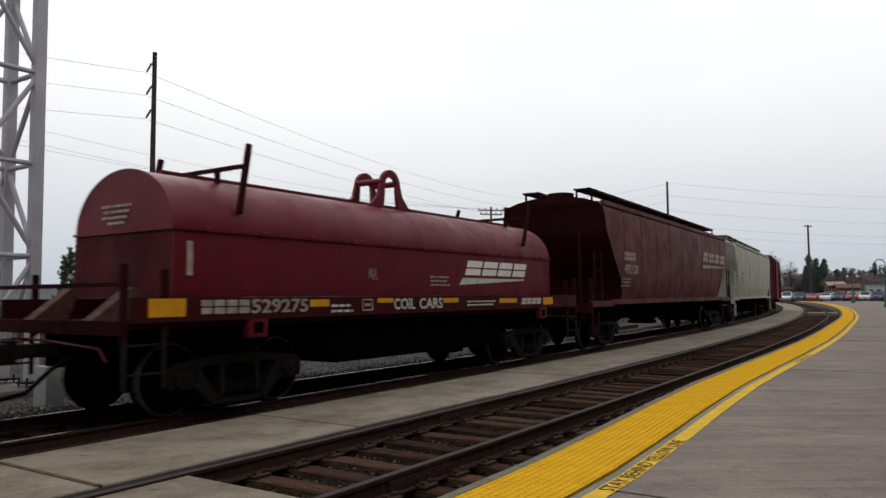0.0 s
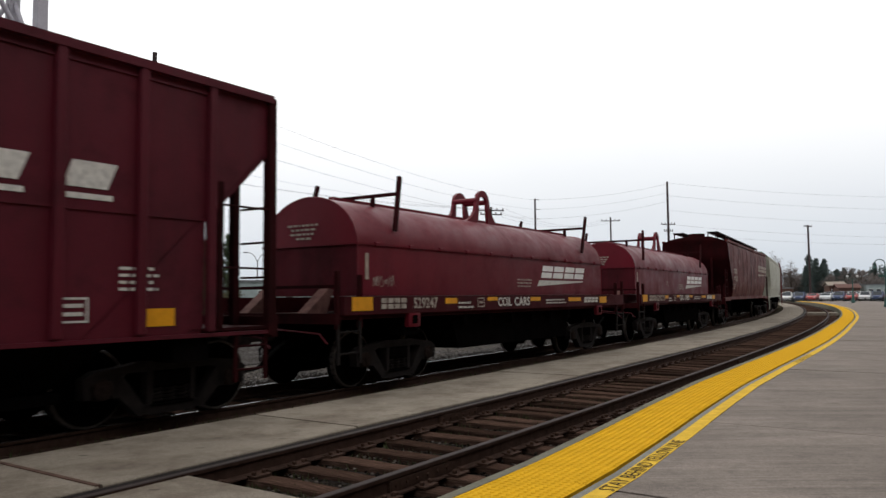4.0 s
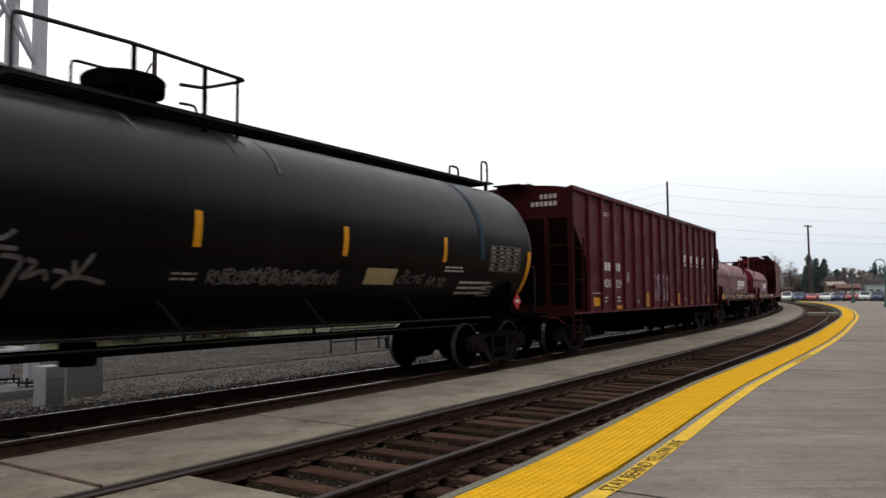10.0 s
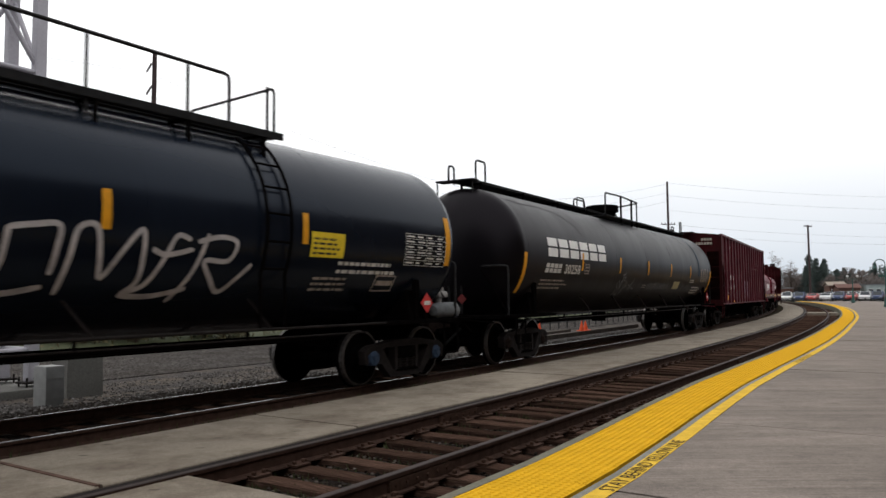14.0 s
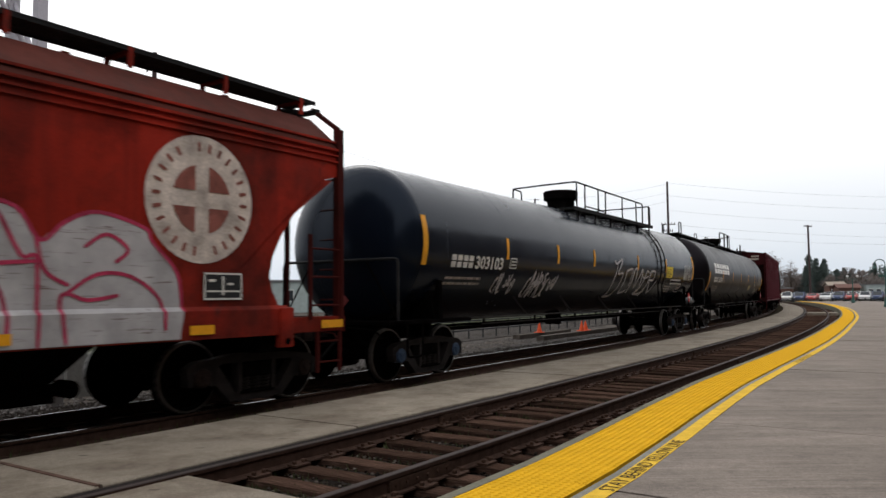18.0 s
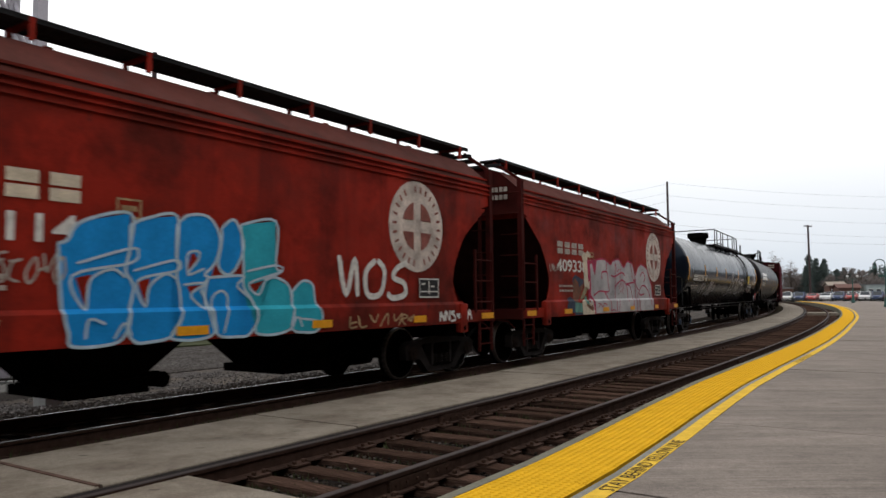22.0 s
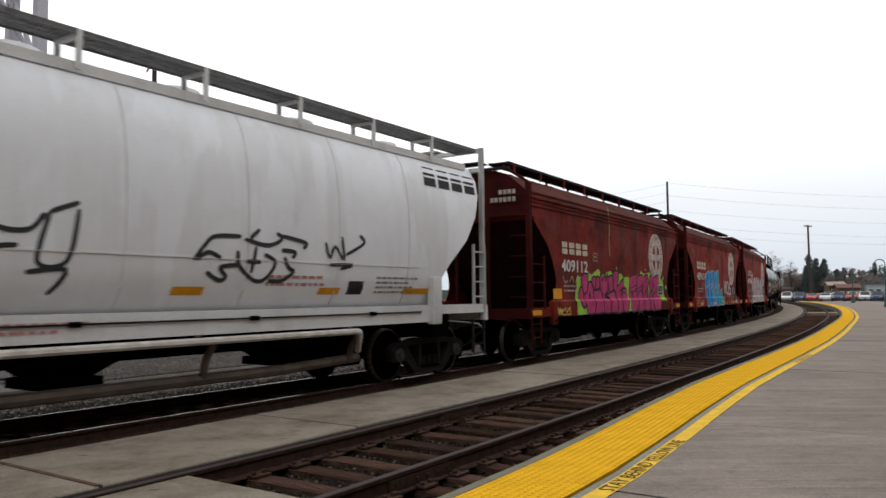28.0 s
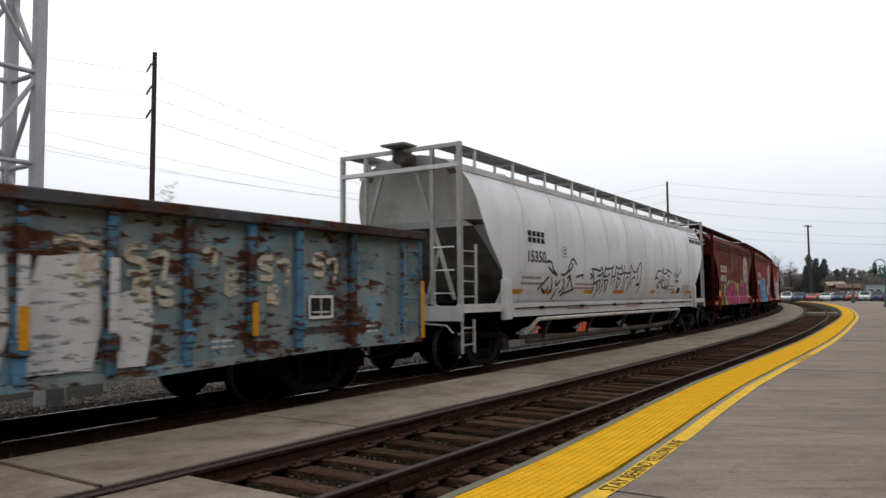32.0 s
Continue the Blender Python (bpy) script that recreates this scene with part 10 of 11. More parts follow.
def tree(name, x, y, z, height, spread, label, seed, mat, clumps=60, per=34, size=0.09, shape="cone", bare=0.12, trunk_r=0.10):
    rr = random.Random(seed)
    t = thing(name, pose(x, y, z), label, "tree")
    bm = bmesh.new()
    lean = rr.uniform(-0.03, 0.03) * height
    pts = [(lean * k / 6 + rr.uniform(-0.04, 0.04), rr.uniform(-0.04, 0.04), height * 0.94 * k / 6) for k in range(7)]
    tube(bm, pts, [trunk_r * (1 - 0.88 * k / 6) for k in range(7)], 8)
    part("trunk", bm, M_BARK, t)
    V, F = [], []
    bm = bmesh.new()
    for k in range(clumps):
        f = bare + (1 - bare) * ((k + rr.random()) / clumps)
        prof = {"cone": (1 - f) ** 0.85 + 0.06, "oval": math.sin(math.pi * min(1, f * 0.92 + 0.06)) ** 0.7, "ragged": (0.55 + 0.45 * math.sin(f * 9 + seed)) * (1 - f) ** 0.6 + 0.08}[shape]
        a = rr.uniform(0, 6.283)
        rad = spread * prof * rr.uniform(0.45, 1.0)
        base = Vector((lean * f, 0, height * f * 0.96))
        c = base + Vector((math.cos(a) * rad, math.sin(a) * rad, (rr.uniform(-0.1, 0.25) - 0.12 * (shape == "cone")) * spread))
        tube(bm, [base - Vector((0, 0, spread * 0.12)), (base + c) / 2 + Vector((0, 0, -0.03 * height * 0.2)), c], [trunk_r * 0.30 * (1 - f * 0.6), trunk_r * 0.2, trunk_r * 0.06], 4)
        leaves(V, F, c, spread * rr.uniform(0.20, 0.36) * (0.5 + 0.5 * prof), per, size, rr, 0.7)
    part("limb", bm, M_BARK, t, "bare limbs")
    me = bpy.data.meshes.new("crown")
    me.from_pydata(V, [], F)
    me.materials.append(mat)
    cr = new("crown", me)
    cr.parent = t
    return t


# evergreens and brush behind the lane
tree("evergreen_tree", -12.6, 33.4, -0.36, 5.2, 1.1, "slender dark evergreen behind the wooden pole", 5, M_LEAF, 150, 18, 0.070, "cone", 0.10, 0.09)
tree("evergreen_tree", -14.0, 32.8, -0.36, 5.95, 1.7, "bushy dark evergreen with thin top", 6, M_LEAF, 210, 20, 0.075, "cone", 0.04, 0.09)
tree("evergreen_tree", -15.6, 32.0, -0.36, 4.2, 1.2, "low dark evergreen beside the lane", 7, M_LEAF, 110, 18, 0.075, "cone", 0.03, 0.08)
tree("evergreen_tree", -16.5, 33.0, -0.36, 4.1, 0.8, "thin sparse young tree by the lane", 8, M_LEAF, 80, 34, 0.07, "ragged", 0.15, 0.06)
tree("evergreen_tree", -11.0, 34.5, -0.36, 4.7, 1.2, "broad dark evergreen in the thicket", 9, M_LEAF, 170, 24, 0.08, "cone", 0.02, 0.08)
tree("evergreen_tree", -10.0, 34.2, -0.36, 4.9, 1.0, "narrow dark evergreen in the thicket", 15, M_LEAF, 150, 22, 0.075, "cone", 0.02, 0.08)
tree("bush", -12.6, 30.6, -0.36, 2.5, 1.3, "brownish leafy bush at the lane", 10, M_LEAF_B, 80, 28, 0.07, "oval", 0.02, 0.05)
tree("bush", -14.6, 30.4, -0.36, 2.1, 1.3, "olive brushy bush at the lane", 12, M_LEAF_B, 70, 28, 0.07, "oval", 0.02, 0.05)
tree("bush", -9.6, 33.4, -0.36, 1.9, 1.4, "low olive bush at the lane", 13, M_LEAF_B, 70, 28, 0.07, "oval", 0.02, 0.05)
tree("bush", -17.0, 31.0, -0.36, 1.5, 1.2, "low brown bush at the lane", 14, M_LEAF_B, 60, 26, 0.07, "oval", 0.02, 0.05)
rr = random.Random(61)
for k in range(8):
    tree("sapling", -17.5 + 0.95 * k + rr.uniform(-0.3, 0.3), 34.5 + rr.uniform(-2.2, 1.5), -0.36, rr.uniform(2.6, 4.2), rr.uniform(0.55, 0.95), "slim leafy sapling in the thicket by the lane", 130 + k, M_LEAF, 80, 22, 0.075, ("ragged", "oval", "cone")[k % 3], 0.05, 0.045)

# low hedge line farther along, seen under the cars
V, F = [], []
rr = random.Random(17)
for k in range(520):
    s = -5 + 130 * rr.random()
    p = tp(s, -16.5 - 2.5 * rr.random(), -0.1 + 0.5 * rr.random())
    leaves(V, F, p, 0.45, 10, 0.12, rr, 0.7)
me = bpy.data.meshes.new("hedge")
me.from_pydata(V, [], F)
me.materials.append(M_LEAF_B)
tagged(new("hedge", me), "straggling low brush along the lane", "brush", kind="stuff")

# low buildings far to the left
def small_building(name, m, w, d, h, wall, roof, label, bays, gable=0.0):
    b = thing(name, m, label, "building")
    bm = bmesh.new()
    box(bm, -w / 2, w / 2, -d / 2, d / 2, 0, h)
    part("wall", bm, wall, b)
    bm = bmesh.new()
    if gable:
        prism_x(bm, [(-d / 2 - 0.4, h), (0, h + gable), (d / 2 + 0.4, h), (d / 2 + 0.4, h + 0.15), (0, h + gable + 0.18), (-d / 2 - 0.4, h + 0.15)], -w / 2 - 0.4, w / 2 + 0.4)
        prism_x(bm, [(-d / 2, h), (d / 2, h), (0, h + gable)], -w / 2 + 0.02, w / 2 - 0.02)
    else:
        box(bm, -w / 2 - 0.2, w / 2 + 0.2, -d / 2 - 0.2, d / 2 + 0.2, h, h + 0.25)
    bmesh.ops.recalc_face_normals(bm, faces=bm.faces[:])
    part("roof", bm, roof, b)
    for k in range(bays):
        x = -w / 2 + w * (k + 0.5) / bays
        bm = bmesh.new()
        box(bm, x - 0.55, x + 0.55, -d / 2 - 0.06, -d / 2 + 0.02, h * 0.35, h * 0.75)
        wi = part("window", bm, M_FRAME_W, b)
        bm = bmesh.new()
        box(bm, x - 0.48, x + 0.48, -d / 2 - 0.075, -d / 2 - 0.06, h * 0.38, h * 0.72)
        part("pane", bm, M_PANE, wi)
    return b


M_FRAME_W = plain("white_window_frame", (0.55, 0.55, 0.53), 0.6)
M_PANE = plain("dark_window_pane", (0.03, 0.035, 0.04), 0.15)
M_WALL_G = plain("grey_siding", (0.26, 0.27, 0.27), 0.8, 0, 0.15, 1.5)
M_WALL_R = plain("dull_red_brick_wall", (0.10, 0.058, 0.046), 0.9, 0, 0.25, 3.0)
M_WALL_T = plain("pale_teal_siding", (0.28, 0.32, 0.31), 0.8, 0, 0.15, 1.5)
M_ROOF_R = plain("red_brown_roofing", (0.11, 0.058, 0.048), 0.85, 0, 0.2, 2.0)
M_ROOF_G = plain("grey_roofing", (0.15, 0.15, 0.155), 0.85, 0, 0.2, 2.0)
M_ROOF_T = plain("tan_roofing", (0.24, 0.20, 0.165), 0.85, 0, 0.2, 2.0)
small_building("low_building", pose(-45, 78, -0.36, 0, 0, 12), 14, 8, 3.2, M_WALL_G, M_ROOF_G, "low grey flat-roofed building far across the road", 5)
small_building("low_building", pose(-22, 98, -0.36, 0, 0, 12), 20, 8, 3.9, M_WALL_T, M_ROOF_G, "long low pale building beyond the trees", 6)

# timbers, cones and fence beyond the main track
M_OLDTIMBER = plain("grey_stacked_timber", (0.055, 0.045, 0.038), 0.9, 0, 0.3, 4.0, 0.4)
M_CONE = plain("orange_cone_plastic", (0.52, 0.062, 0.015), 0.6, 0, 0.1, 4.0)
for s0, s1, o in ((23.6, 29.5, -5.6), (23.2, 37.0, -4.35)):
    bm = bmesh.new()
    sweep(bm, [(o - 0.16, -0.37), (o - 0.16, -0.17), (o + 0.16, -0.17), (o + 0.16, -0.37)], s0, s1, 1.0)
    bmesh.ops.recalc_face_normals(bm, faces=bm.faces[:])
    solid("timber_beam", bm, M_OLDTIMBER, "long weathered timber lying beside the track", "timber", "timbers by the track")
bm = bmesh.new()
rings = [ring(Vector((0, 0, z)), Vector((1, 0, 0)), Vector((0, 1, 0)), r, 14) for z, r in ((0.03, 0.12), (0.43, 0.03), (0.45, 0.02))]
loft(bm, rings, True)
rbox(bm, -0.19, 0.19, -0.19, 0.19, 0.0, 0.035, 0.012, 1)
bmesh.ops.recalc_face_normals(bm, faces=bm.faces[:])
CONE_ME = mesh_of("traffic_cone", bm, M_CONE, 40)
for s, o, z in ((25.9, -5.55, -0.17), (28.6, -4.38, -0.17), (28.0, -4.35, -0.17)):
    ob = new("traffic_cone", CONE_ME)
    ob.matrix_basis = tpose(s, o, z)
    tagged(ob, "small orange traffic cone on weathered timber", "traffic cone", "cones on the timbers")
fence = thing("rail_fence", Matrix.Identity(4), "low grey steel rail fence along the lane", "fence")
M_FENCE = plain("dull_fence_steel", (0.030, 0.030, 0.032), 0.8, 0.0, 0.2, 5.0)
for z in (0.42, 0.02):
    bm = bmesh.new()
    tube(bm, [tp(s, -7.6, z) for s in range(14, 72, 2)], 0.032, 6)
    part("fence_rail", bm, M_FENCE, fence)
for k in range(44):
    bm = bmesh.new()
    p = tp(14 + 1.3 * k, -7.6, 0)
    box(bm, p.x - 0.03, p.x + 0.03, p.y - 0.03, p.y + 0.03, -0.36, 0.45)
    part("fence_post", bm, M_FENCE, fence)

# ---------------------------------------------------------------- poles and wires
def wooden_pole(x, y, top, r, label, arms=(), lean=0.0):
    p = thing("utility_pole", pose(x, y, -0.36), label, "utility pole", "utility poles")
    bm = bmesh.new()
    tube(bm, [(0, 0, 0), (lean * 0.5, 0, top / 2), (lean, 0, top + 0.36)], [r, r * 0.88, r * 0.72], 12)
    part("pole_shaft", bm, M_POLE, p)
    for z, half, turn in arms:
        bm = bmesh.new()
        d = Vector((math.cos(radians(turn)), math.sin(radians(turn)), 0))
        c = Vector((lean * z / top, 0, z + 0.36))
        beam(bm, c - d * half, c + d * half, 0.11, 0.12)
        arm = part("crossarm", bm, M_POLE, p)
        for f in (-0.92, -0.45, 0.45, 0.92):
            bm = bmesh.new()
            q = c + d * half * f
            tube(bm, [q, q + Vector((0, 0, 0.16)), q + Vector((0, 0, 0.28))], [0.04, 0.07, 0.045], 8)
            part("insulator", bm, M_GLASSY, arm)
    return p


def wire(a, b, sag, r=0.014, label="thin overhead wire between poles"):
    a, b = Vector(a), Vector(b)
    pts = [a.lerp(b, k / 14) - Vector((0, 0, sag * 4 * (k / 14) * (1 - k / 14))) for k in range(15)]
    bm = bmesh.new()
    tube(bm, pts, r, 5)
    return solid("overhead_wire", bm, M_WIRE, label, "wire", "overhead wires")


P1 = (-15.0, 38.0)
p1 = wooden_pole(P1[0], P1[1], 14.3, 0.155, "tall slim weathered wooden pole with angled insulators", lean=0.08)
tips = []
for z in (13.8, 12.6, 11.36):
    bm = bmesh.new()
    a = Vector((0.0, -0.05, z + 0.36))
    b = a + Vector((-0.27, -0.15, -0.61))
    tube(bm, [a, b], 0.02, 6)
    for k in range(6):
        c = a.lerp(b, 0.25 + 0.12 * k)
        d = (b - a).normalized()
        tube(bm, [c - d * 0.025, c + d * 0.025], 0.06, 8)
    part("insulator", bm, M_GLASSY, p1, "slanting string of insulators")
    tips.append(Vector((P1[0] + b.x, P1[1] + b.y, b.z - 0.36)))
P2 = (5.5, 84.0)
wooden_pole(P2[0], P2[1], 11.6, 0.16, "wooden pole with a double crossarm behind the train", ((11.2, 1.55, 15), (10.75, 1.3, 15)))
P3 = (33.5, 110.0)
WZ = (19.1, 16.2, 13.1)
wooden_pole(P3[0], P3[1], 18.3, 0.20, "tall thin pole with a crossarm far behind", ((11.9, 1.1, 10), (10.9, 0.7, 10)))
for k, t in enumerate(tips):
    wire(t, (-62, 24 - 3 * k, WZ[k]), 0.5, 0.009)
    wire((P1[0] - 0.2, P1[1], t.z), (12.6, 100.0, 14.45 - 1.3 * k), 1.3 - 0.2 * k, 0.010)
for x, z, sag in ((-1.4, 17.5, 1.5), (0.0, 16.5, 2.1), (1.4, 15.5, 1.8)):
    wire((-46.0, 42.0, z), (P2[0] + x, P2[1], 11.3), sag, 0.011)
P6 = (12.5, 100.0)
p6 = wooden_pole(P6[0], P6[1], 14.6, 0.16, "slim wooden pole with three short line posts")
for z in (14.45, 13.15, 11.85):
    bm = bmesh.new()
    tube(bm, [(0, 0, z + 0.36), (0.35, 0, z + 0.37), (0.62, 0, z + 0.36)], [0.03, 0.05, 0.035], 8)
    part("line_post", bm, M_GLASSY, p6, "short sideways line post")
    wire((P6[0] + 0.62, P6[1], z), (P3[0], P3[1], z + 3.5), 0.5, 0.012)
P5 = (27.2, 120.0)
wooden_pole(P5[0], P5[1], 14.1, 0.16, "wooden pole with one crossarm behind the train", ((13.5, 1.55, 0),))
for x in (-1.4, 0.0, 1.4):
    wire((P2[0] + x, P2[1], 11.45), (P5[0] + x, P5[1], 13.7), 1.6, 0.011)
for k, (z, dz) in enumerate(((18.1, 0.3), (16.2, 0.2), (14.0, 0.1), (11.9, 0.0), (10.6, 0.2))):
    wire((P3[0], P3[1], z), (P3[0] + 62, P3[1] + 12, z - 1.2 + dz), 1.0, 0.013)

# street lamp with two arms by the far road
far_lamp = thing("street_lamp", pose(-25.0, 100.0, -0.36, 0, 0, 10), "tall grey street lamp with two drooping arms", "lamp")
M_GALV = plain("dull_galvanised_steel", (0.17, 0.17, 0.175), 0.6, 0.2)
bm = bmesh.new()
tube(bm, [(0, 0, 0), (0, 0, 7.0)], [0.11, 0.07], 10)
part("post", bm, M_GALV, far_lamp)
for s_ in (-1, 1):
    bm = bmesh.new()
    tube(bm, [(0, 0, 6.7), (s_ * 0.35, 0, 7.5), (s_ * 0.9, 0, 7.95), (s_ * 1.5, 0, 8.05)], 0.045, 8)
    arm_ = part("arm", bm, M_GALV, far_lamp)
    bm = bmesh.new()
    rbox(bm, s_ * 1.55 - 0.32, s_ * 1.55 + 0.32, -0.14, 0.14, 7.93, 8.09, 0.05, 2)
    part("lamp_head", bm, M_GALV, arm_)
P4 = (69.0, 140.0)
wooden_pole(P4[0], P4[1], 14.4, 0.22, "dark slim pole at the end of the platform", ((14.1, 0.9, 20),))

# ---------------------------------------------------------------- platform lamps
M_LAMP_G = plain("dark_green_lamp_paint", (0.030, 0.075, 0.065), 0.5)
M_GLOBE = plain("milky_lamp_glass", (0.42, 0.43, 0.43), 0.35)


def platform_lamp(s, off, kind):
    lp = thing("street_lamp", tpose(s, off, PLAT), "dark green cast-iron platform lamp" + (" with two globes" if kind == 2 else " with a curled arm"), "lamp")
    bm = bmesh.new()
    prof = [(0.0, 0.26), (0.25, 0.26), (0.30, 0.20), (0.95, 0.17), (1.05, 0.10), (1.15, 0.085), (3.2, 0.06)]
    rings = [ring(Vector((0, 0, z)), Vector((1, 0, 0)), Vector((0, 1, 0)), r, 14) for z, r in prof]
    loft(bm, rings, True)
    bmesh.ops.recalc_face_normals(bm, faces=bm.faces[:])
    part("post", bm, M_LAMP_G, lp)
    if kind == 2:
        bm = bmesh.new()
        tube(bm, [(0, 0.6, 3.35), (0, 0.45, 3.15), (0, 0, 3.2), (0, -0.45, 3.15), (0, -0.6, 3.35)], 0.035, 8)
        arm = part("arm", bm, M_LAMP_G, lp)
        for y in (-0.6, 0.6):
            bm = bmesh.new()
            bmesh.ops.create_uvsphere(bm, u_segments=14, v_segments=10, radius=0.17, matrix=Matrix.Translation((0, y, 3.56)))
            part("globe", bm, M_GLOBE, arm, "milky glass globe")
    else:
        bm = bmesh.new()
        tube(bm, [(0, 0, 3.1), (0, 0, 3.9)] + [(0, 0.42 - 0.42 * math.cos(a), 3.95 + 0.42 * math.sin(a)) for a in [math.pi * k / 8 for k in range(9)]] + [(0, 0.84, 3.75)], 0.04, 8)
        part("arm", bm, M_LAMP_G, lp, "curled arm")
        bm = bmesh.new()
        rings = [ring(Vector((0, 0.84, z)), Vector((1, 0, 0)), Vector((0, 1, 0)), r, 14) for z, r in ((3.76, 0.06), (3.66, 0.12), (3.55, 0.24), (3.52, 0.24))]
        loft(bm, rings, True)
        part("shade", bm, M_LAMP_G, lp)
        bm = bmesh.new()
        rbox(bm, -0.05, 0.05, -1.1, 0.55, 2.75, 2.95, 0.02, 1)
        part("sign_board", bm, M_LAMP_G, lp, "dark blank sign arm")
    return lp


platform_lamp(108.0, 10.9, 2)
platform_lamp(73.2, 10.2, 1)

# ---------------------------------------------------------------- parking lot and far side
bm = bmesh.new()
sweep(bm, [(24.0, -0.1), (24.0, 0.06), (85, 0.06), (85, -0.1)], 60, 230, 5.0)
sweep(bm, [(17.6, -0.1), (17.6, 0.06), (24.0, 0.06), (24.0, -0.1)], 60, 230, 5.0)
bmesh.ops.recalc_face_normals(bm, faces=bm.faces[:])
solid("parking_lot", bm, M_ASPHALT, "asphalt parking lot beyond the platform", "parking lot", kind="structure")
bm = bmesh.new()
sweep(bm, [(6.9, -0.2), (6.9, 0.08), (17.6, 0.08), (17.6, -0.2)], 124.5, 230, 5.0)
bmesh.ops.recalc_face_normals(bm, faces=bm.faces[:])
solid("far_pavement", bm, M_PLAT, "grey pavement past the end of the platform", "pavement", kind="structure")

M_CARGLASS = plain("dark_car_glass", (0.02, 0.024, 0.03), 0.12)
M_TYRE = plain("black_tyre_rubber", (0.015, 0.015, 0.015), 0.85)
M_RIM = plain("silver_wheel_cover", (0.35, 0.35, 0.36), 0.4, 0.5)
M_TAIL = plain("red_tail_lamp", (0.35, 0.02, 0.02), 0.3)
M_HEADL = plain("clear_head_lamp", (0.6, 0.6, 0.6), 0.2)


def parked_car(m, mat, label, tall=0.0):
    c = thing("parked_car", m, label, "car", "cars in the parking lot")
    L, W_ = 2.2, 0.86
    H = 1.42 + tall
    side = [(-L, 0.35), (-L, 0.78), (-L + 0.12, 0.92), (-1.25 - tall, 0.98), (-0.75 - tall, H - 0.04), (0.55, H), (1.15, 1.0), (L - 0.1, 0.86), (L, 0.66), (L, 0.35), (L - 0.2, 0.28), (-L + 0.2, 0.28)]
    bm = bmesh.new()
    rings = []
    for y, k in ((-W_, 0.0), (-W_ + 0.06, 1.0), (W_ - 0.06, 1.0), (W_, 0.0)):
        rings.append([Vector((x * (0.985 if k == 0 else 1), y * (0.86 if z > 1.05 else 1.0), z - (0.03 if k == 0 and z > 0.6 else 0))) for x, z in side])
    loft(bm, rings, True)
    bmesh.ops.recalc_face_normals(bm, faces=bm.faces[:])
    body = part("body", bm, mat, c)
    bm = bmesh.new()
    for s in (-1, 1):
        prof_ = [(-1.12 - tall, 1.0), (-0.72 - tall, H - 0.10), (0.5, H - 0.07), (0.98, 1.02)]
        vs_ = [bm.verts.new((x, s * (W_ * 0.87 + 0.012 + (0.05 if z < 1.1 else 0)), z)) for x, z in prof_]
        bm.faces.new(vs_)
    part("side_glass", bm, M_CARGLASS, c)
    for (xa, za), (xb, zb) in (((0.60, H - 0.03), (1.12, 1.03)), ((-0.80 - tall, H - 0.07), (-1.24 - tall, 1.0))):
        bm = bmesh.new()
        o = 0.014 if xa > 0 else -0.014
        vs_ = [bm.verts.new(p) for p in ((xa + o, -0.66, za), (xa + o, 0.66, za), (xb + o, 0.76, zb), (xb + o, -0.76, zb))]
        bm.faces.new(vs_)
        part("windscreen", bm, M_CARGLASS, c)
    for sx, mt, nm in ((-1, M_TAIL, "tail_lamp"), (1, M_HEADL, "headlight")):
        for sy in (-1, 1):
            bm = bmesh.new()
            rbox(bm, sx * L - 0.04, sx * L + 0.015, sy * 0.62 - 0.16, sy * 0.62 + 0.16, 0.62, 0.76, 0.015, 1)
            part(nm, bm, mt, c)
    for x in (-1.32, 1.32):
        for y in (-0.80, 0.80):
            bm = bmesh.new()
            cyl(bm, (x, y - 0.1, 0.31), (x, y + 0.1, 0.31), 0.31, 16)
            wh = part("wheel", bm, M_TYRE, c)
            bm = bmesh.new()
            cyl(bm, (x, y - 0.108, 0.31), (x, y + 0.108, 0.31), 0.19, 12)
            part("rim", bm, M_RIM, wh)
    return c


HUES = [("white", (0.62, 0.62, 0.61)), ("silver", (0.36, 0.37, 0.38)), ("white", (0.62, 0.62, 0.61)), ("dark blue", (0.03, 0.05, 0.12)), ("silver", (0.36, 0.37, 0.38)), ("white", (0.62, 0.62, 0.61)), ("red", (0.38, 0.04, 0.03)), ("silver", (0.36, 0.37, 0.38)), ("white", (0.62, 0.62, 0.61)), ("dark grey", (0.06, 0.065, 0.07))]
CARM = {}
for nm, col in HUES:
    if nm not in CARM:
        CARM[nm] = plain("car_paint_" + nm.replace(" ", "_"), col, 0.3, 0.2, 0.04, 2.0)
rr = random.Random(33)
for row, (cx, cy, n) in enumerate(((61.0, 132.0, 20), (63.0, 143.0, 20), (65.0, 156.0, 20), (72.0, 170.0, 18))):
    for k in range(n):
        nm = HUES[(k * 3 + row * 4 + (k // 3)) % 10][0]
        if rr.random() < 0.02:
            continue
        x = cx + 2.02 * k
        y = cy - 0.25 * 2.02 * k + rr.uniform(-0.3, 0.3)
        parked_car(pose(x, y, 0.06, 0, 0, 232 + rr.uniform(-4, 4)), CARM[nm], nm + " car parked slantwise on asphalt", 0.28 if rr.random() < 0.3 else 0.0)
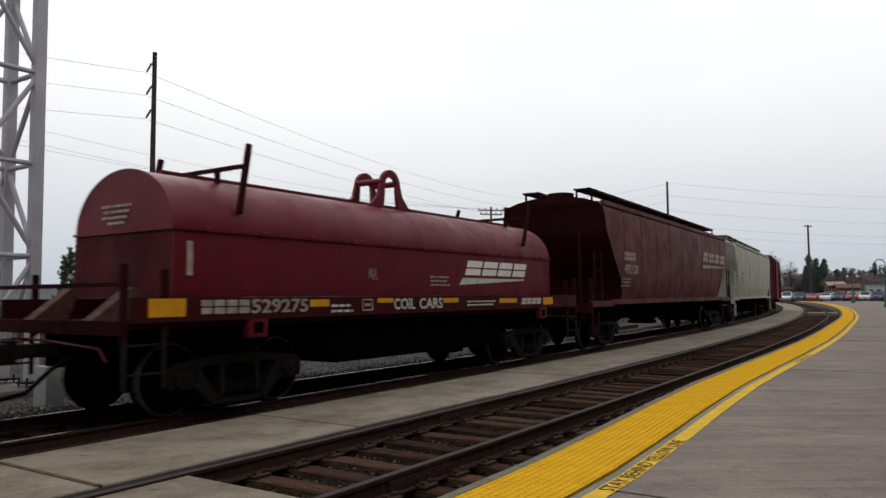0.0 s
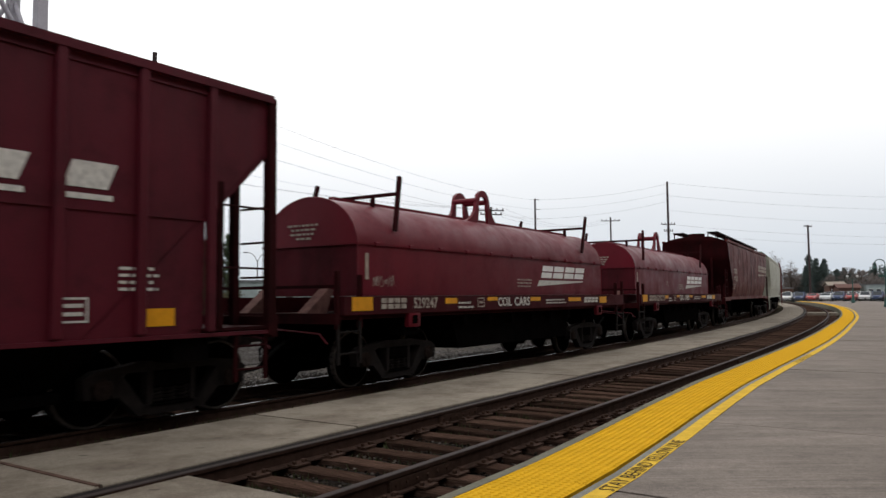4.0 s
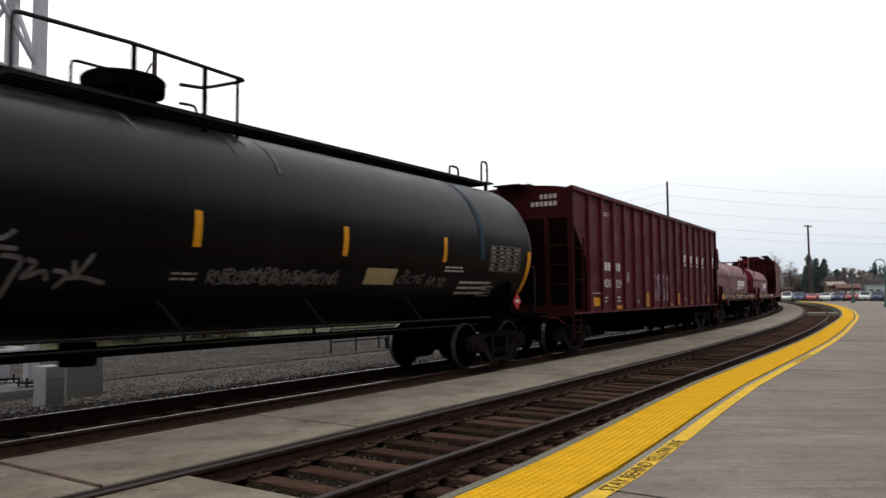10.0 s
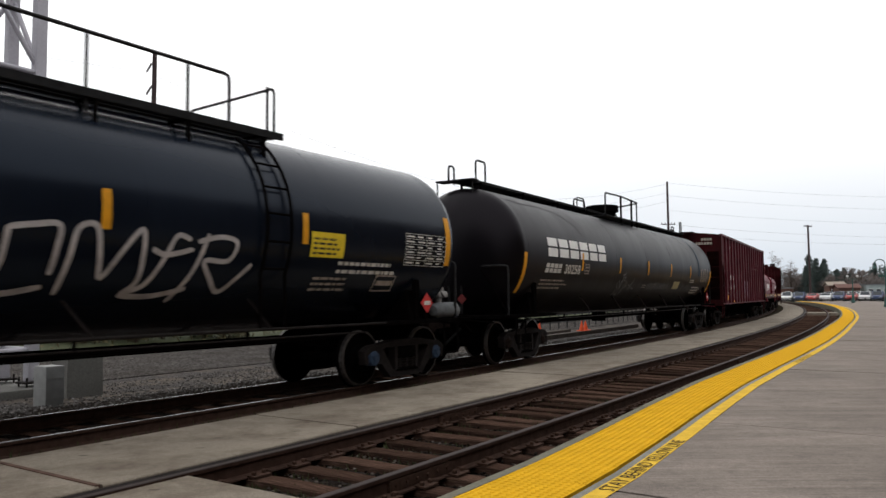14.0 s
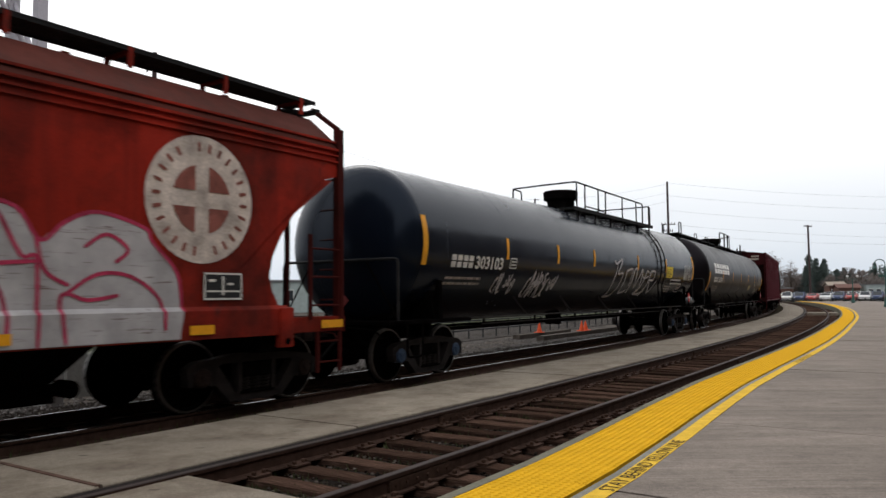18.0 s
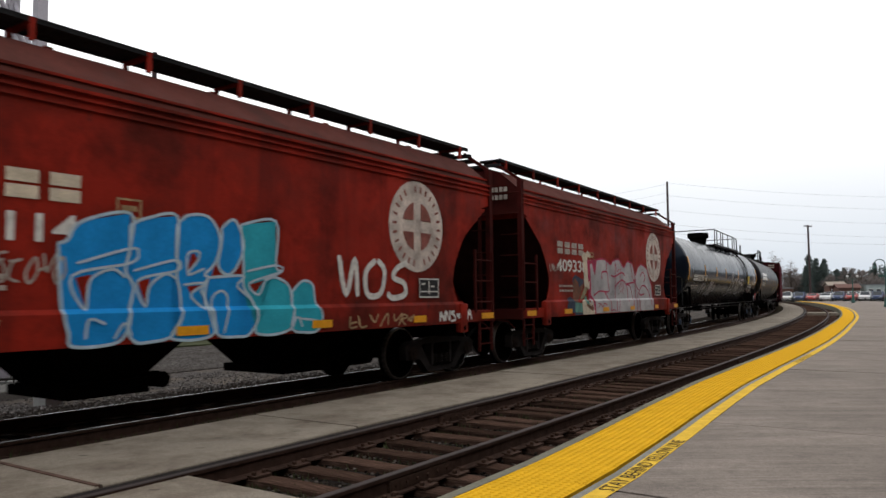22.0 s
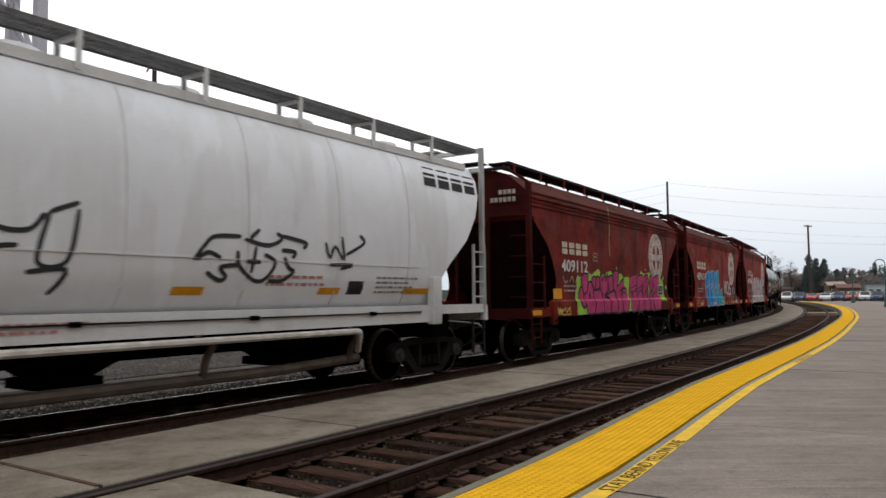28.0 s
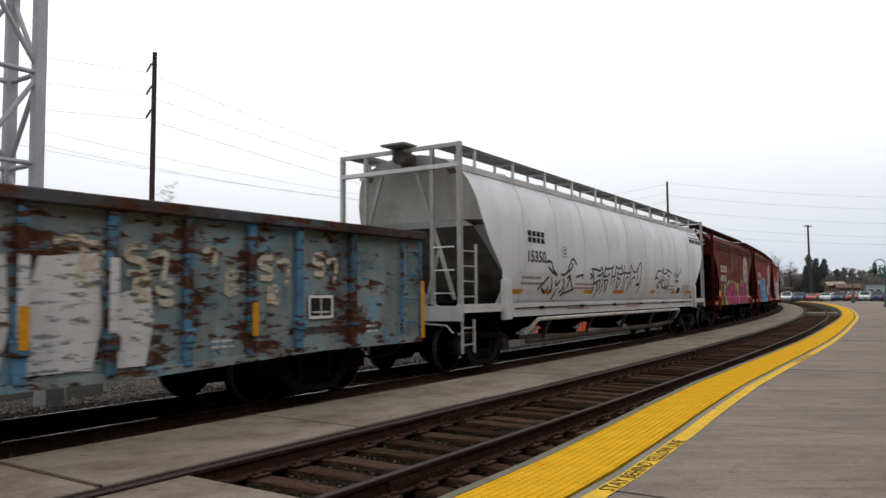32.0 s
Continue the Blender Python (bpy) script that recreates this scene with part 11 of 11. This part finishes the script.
# low dark fence in front of the cars
lot_fence = thing("lot_fence", Matrix.Identity(4), "low dark fence between platform and parking lot", "fence")
for k in range(24):
    x, y = 56.0 + 2.2 * k, 130.0 - 0.25 * 2.2 * k
    bm = bmesh.new()
    box(bm, x - 0.05, x + 0.05, y - 0.05, y + 0.05, 0.0, 0.75)
    part("fence_post", bm, M_FENCE, lot_fence)
bm = bmesh.new()
for z in (0.25, 0.45, 0.66):
    beam(bm, (55, 130.25, z), (108, 117.0, z), 0.05, 0.10)
part("fence_rail", bm, M_FENCE, lot_fence)

small_building("low_building", pose(98.3, 187, 0, 0, 0, -16), 3.6, 6, 3.3, M_WALL_R, M_ROOF_T, "brick building with a tan gable roof behind the cars", 2, 0.9)
small_building("low_building", pose(97.4, 180, 0, 0, 0, -16), 4.6, 6, 2.6, M_WALL_R, M_ROOF_R, "red-roofed brick building behind the parking lot", 3, 0.9)
small_building("low_building", pose(103.5, 177, 0, 0, 0, -16), 6.5, 6, 3.3, M_WALL_T, M_ROOF_G, "pale teal building behind the parking lot", 4)
small_building("low_building", pose(88, 198, 0, 0, 0, -16), 8, 6, 2.8, M_WALL_R, M_ROOF_G, "dark brick building beyond the lot", 3)

# far trees: bare ones, firs and a hazy wooded ridge
rr = random.Random(44)
for k, (x, y, h, sp) in enumerate(((102.5, 208, 12.6, 3.2), (107.2, 209, 11.2, 2.9), (104.8, 206, 9.6, 2.8), (100.2, 205, 9.2, 2.6), (105.8, 211, 11.6, 3.0), (109.6, 207, 8.2, 2.6), (114.5, 212, 8.8, 2.0), (117.5, 214, 8.2, 1.8), (124.6, 215, 10.8, 1.7))):
    tree("conifer_tree", x, y, 0, h, sp, "broad dark conifer beyond the parking lot", 60 + k, M_FIR, 170, 34, 0.26, "cone", 0.06, 0.3)
for k in range(42):
    x = 80 + 1.9 * k + rr.uniform(-1.2, 1.2)
    y = 216 - 1.1 * (x - 95) * 0.5 + rr.uniform(-8, 8)
    tree("bare_tree", x, y, 0, rr.uniform(5.8, 8.8), rr.uniform(2.8, 4.0), "leafless brown winter tree beyond the lot", 80 + k, M_TWIG, 64, 24, 0.24, "oval", 0.06, 0.13)
V, F = [], []
for k in range(1400):
    x = 78 + 90 * rr.random()
    y = 224 - 0.55 * (x - 95) + rr.uniform(-5, 5)
    leaves(V, F, Vector((x, y, rr.uniform(0.2, 4.6))), 1.6, 9, 0.42, rr, 0.7)
me = bpy.data.meshes.new("thicket")
me.from_pydata(V, [], F)
me.materials.append(M_TWIG)
tagged(new("thicket", me), "brown leafless thicket behind the parking lot", "brush", kind="stuff")
for k, (x, y, h) in enumerate(((74.2, 168, 13.0), (76.4, 170, 12.0), (78.6, 168, 10.5))):
    tree("bare_tree", x * 1.22, y * 1.22, 0, h, 3.2, "tall pale leafless tree behind the curve", 110 + k, M_TWIG, 60, 9, 0.16, "oval", 0.2, 0.14)
V, F = [], []
for k in range(800):
    x = 60 + 260 * rr.random()
    y = 395 - 0.55 * (x - 150) + rr.uniform(-12, 12)
    h = rr.uniform(9, 15) + 2.5 * math.sin(x * 0.06)
    for j in range(10):
        f = j / 10
        leaves(V, F, Vector((x, y, 1 + h * f)), (1 - f) * 2.4 + 0.2, 7, 0.8, rr, 0.6)
me = bpy.data.meshes.new("far_woods")
me.from_pydata(V, [], F)
me.materials.append(M_FIR)
tagged(new("far_woods", me), "hazy line of distant firs on the rise", "woods", kind="stuff")
bm = bmesh.new()
rings = []
for k in range(31):
    x = -400 + 34 * k
    y = 470 - 0.3 * (x - 150)
    hh = 3 + 1.5 * math.sin(k * 0.7) + math.sin(k * 1.9)
    rings.append([Vector((x, y - 60, -1)), Vector((x, y, hh)), Vector((x, y + 80, hh + 3)), Vector((x, y + 160, -1))])
loft(bm, rings, False, False)
bmesh.ops.recalc_face_normals(bm, faces=bm.faces[:])
solid("far_ridge", bm, plain("distant_wooded_ground", (0.045, 0.052, 0.045), 0.95, 0, 0.3, 0.03), "low wooded ridge in the distance", "hill", kind="structure")


def motions():
    for ob, u, half in CARS:
        rows = []
        for k in range(65):
            t = k * 0.5
            s = u + gone(t)
            a, b = tp(s - half, 0), tp(s + half, 0)
            d = b - a
            m = (a + b) / 2
            rows.append((t, pose(m.x, m.y, 0, 0, 0, math.degrees(math.atan2(d.y, d.x)))))
        walk(ob, rows)
    turns = [k * 0.128 for k in range(251)]
    for n, ws in enumerate(SPUN):
        x, y, z = ws.location
        walk(ws, [(t, Matrix.Translation((x, y, z)) @ Matrix.Rotation(gone(t) / 0.457 + n * 0.7, 4, "Y")) for t in turns])


motions()
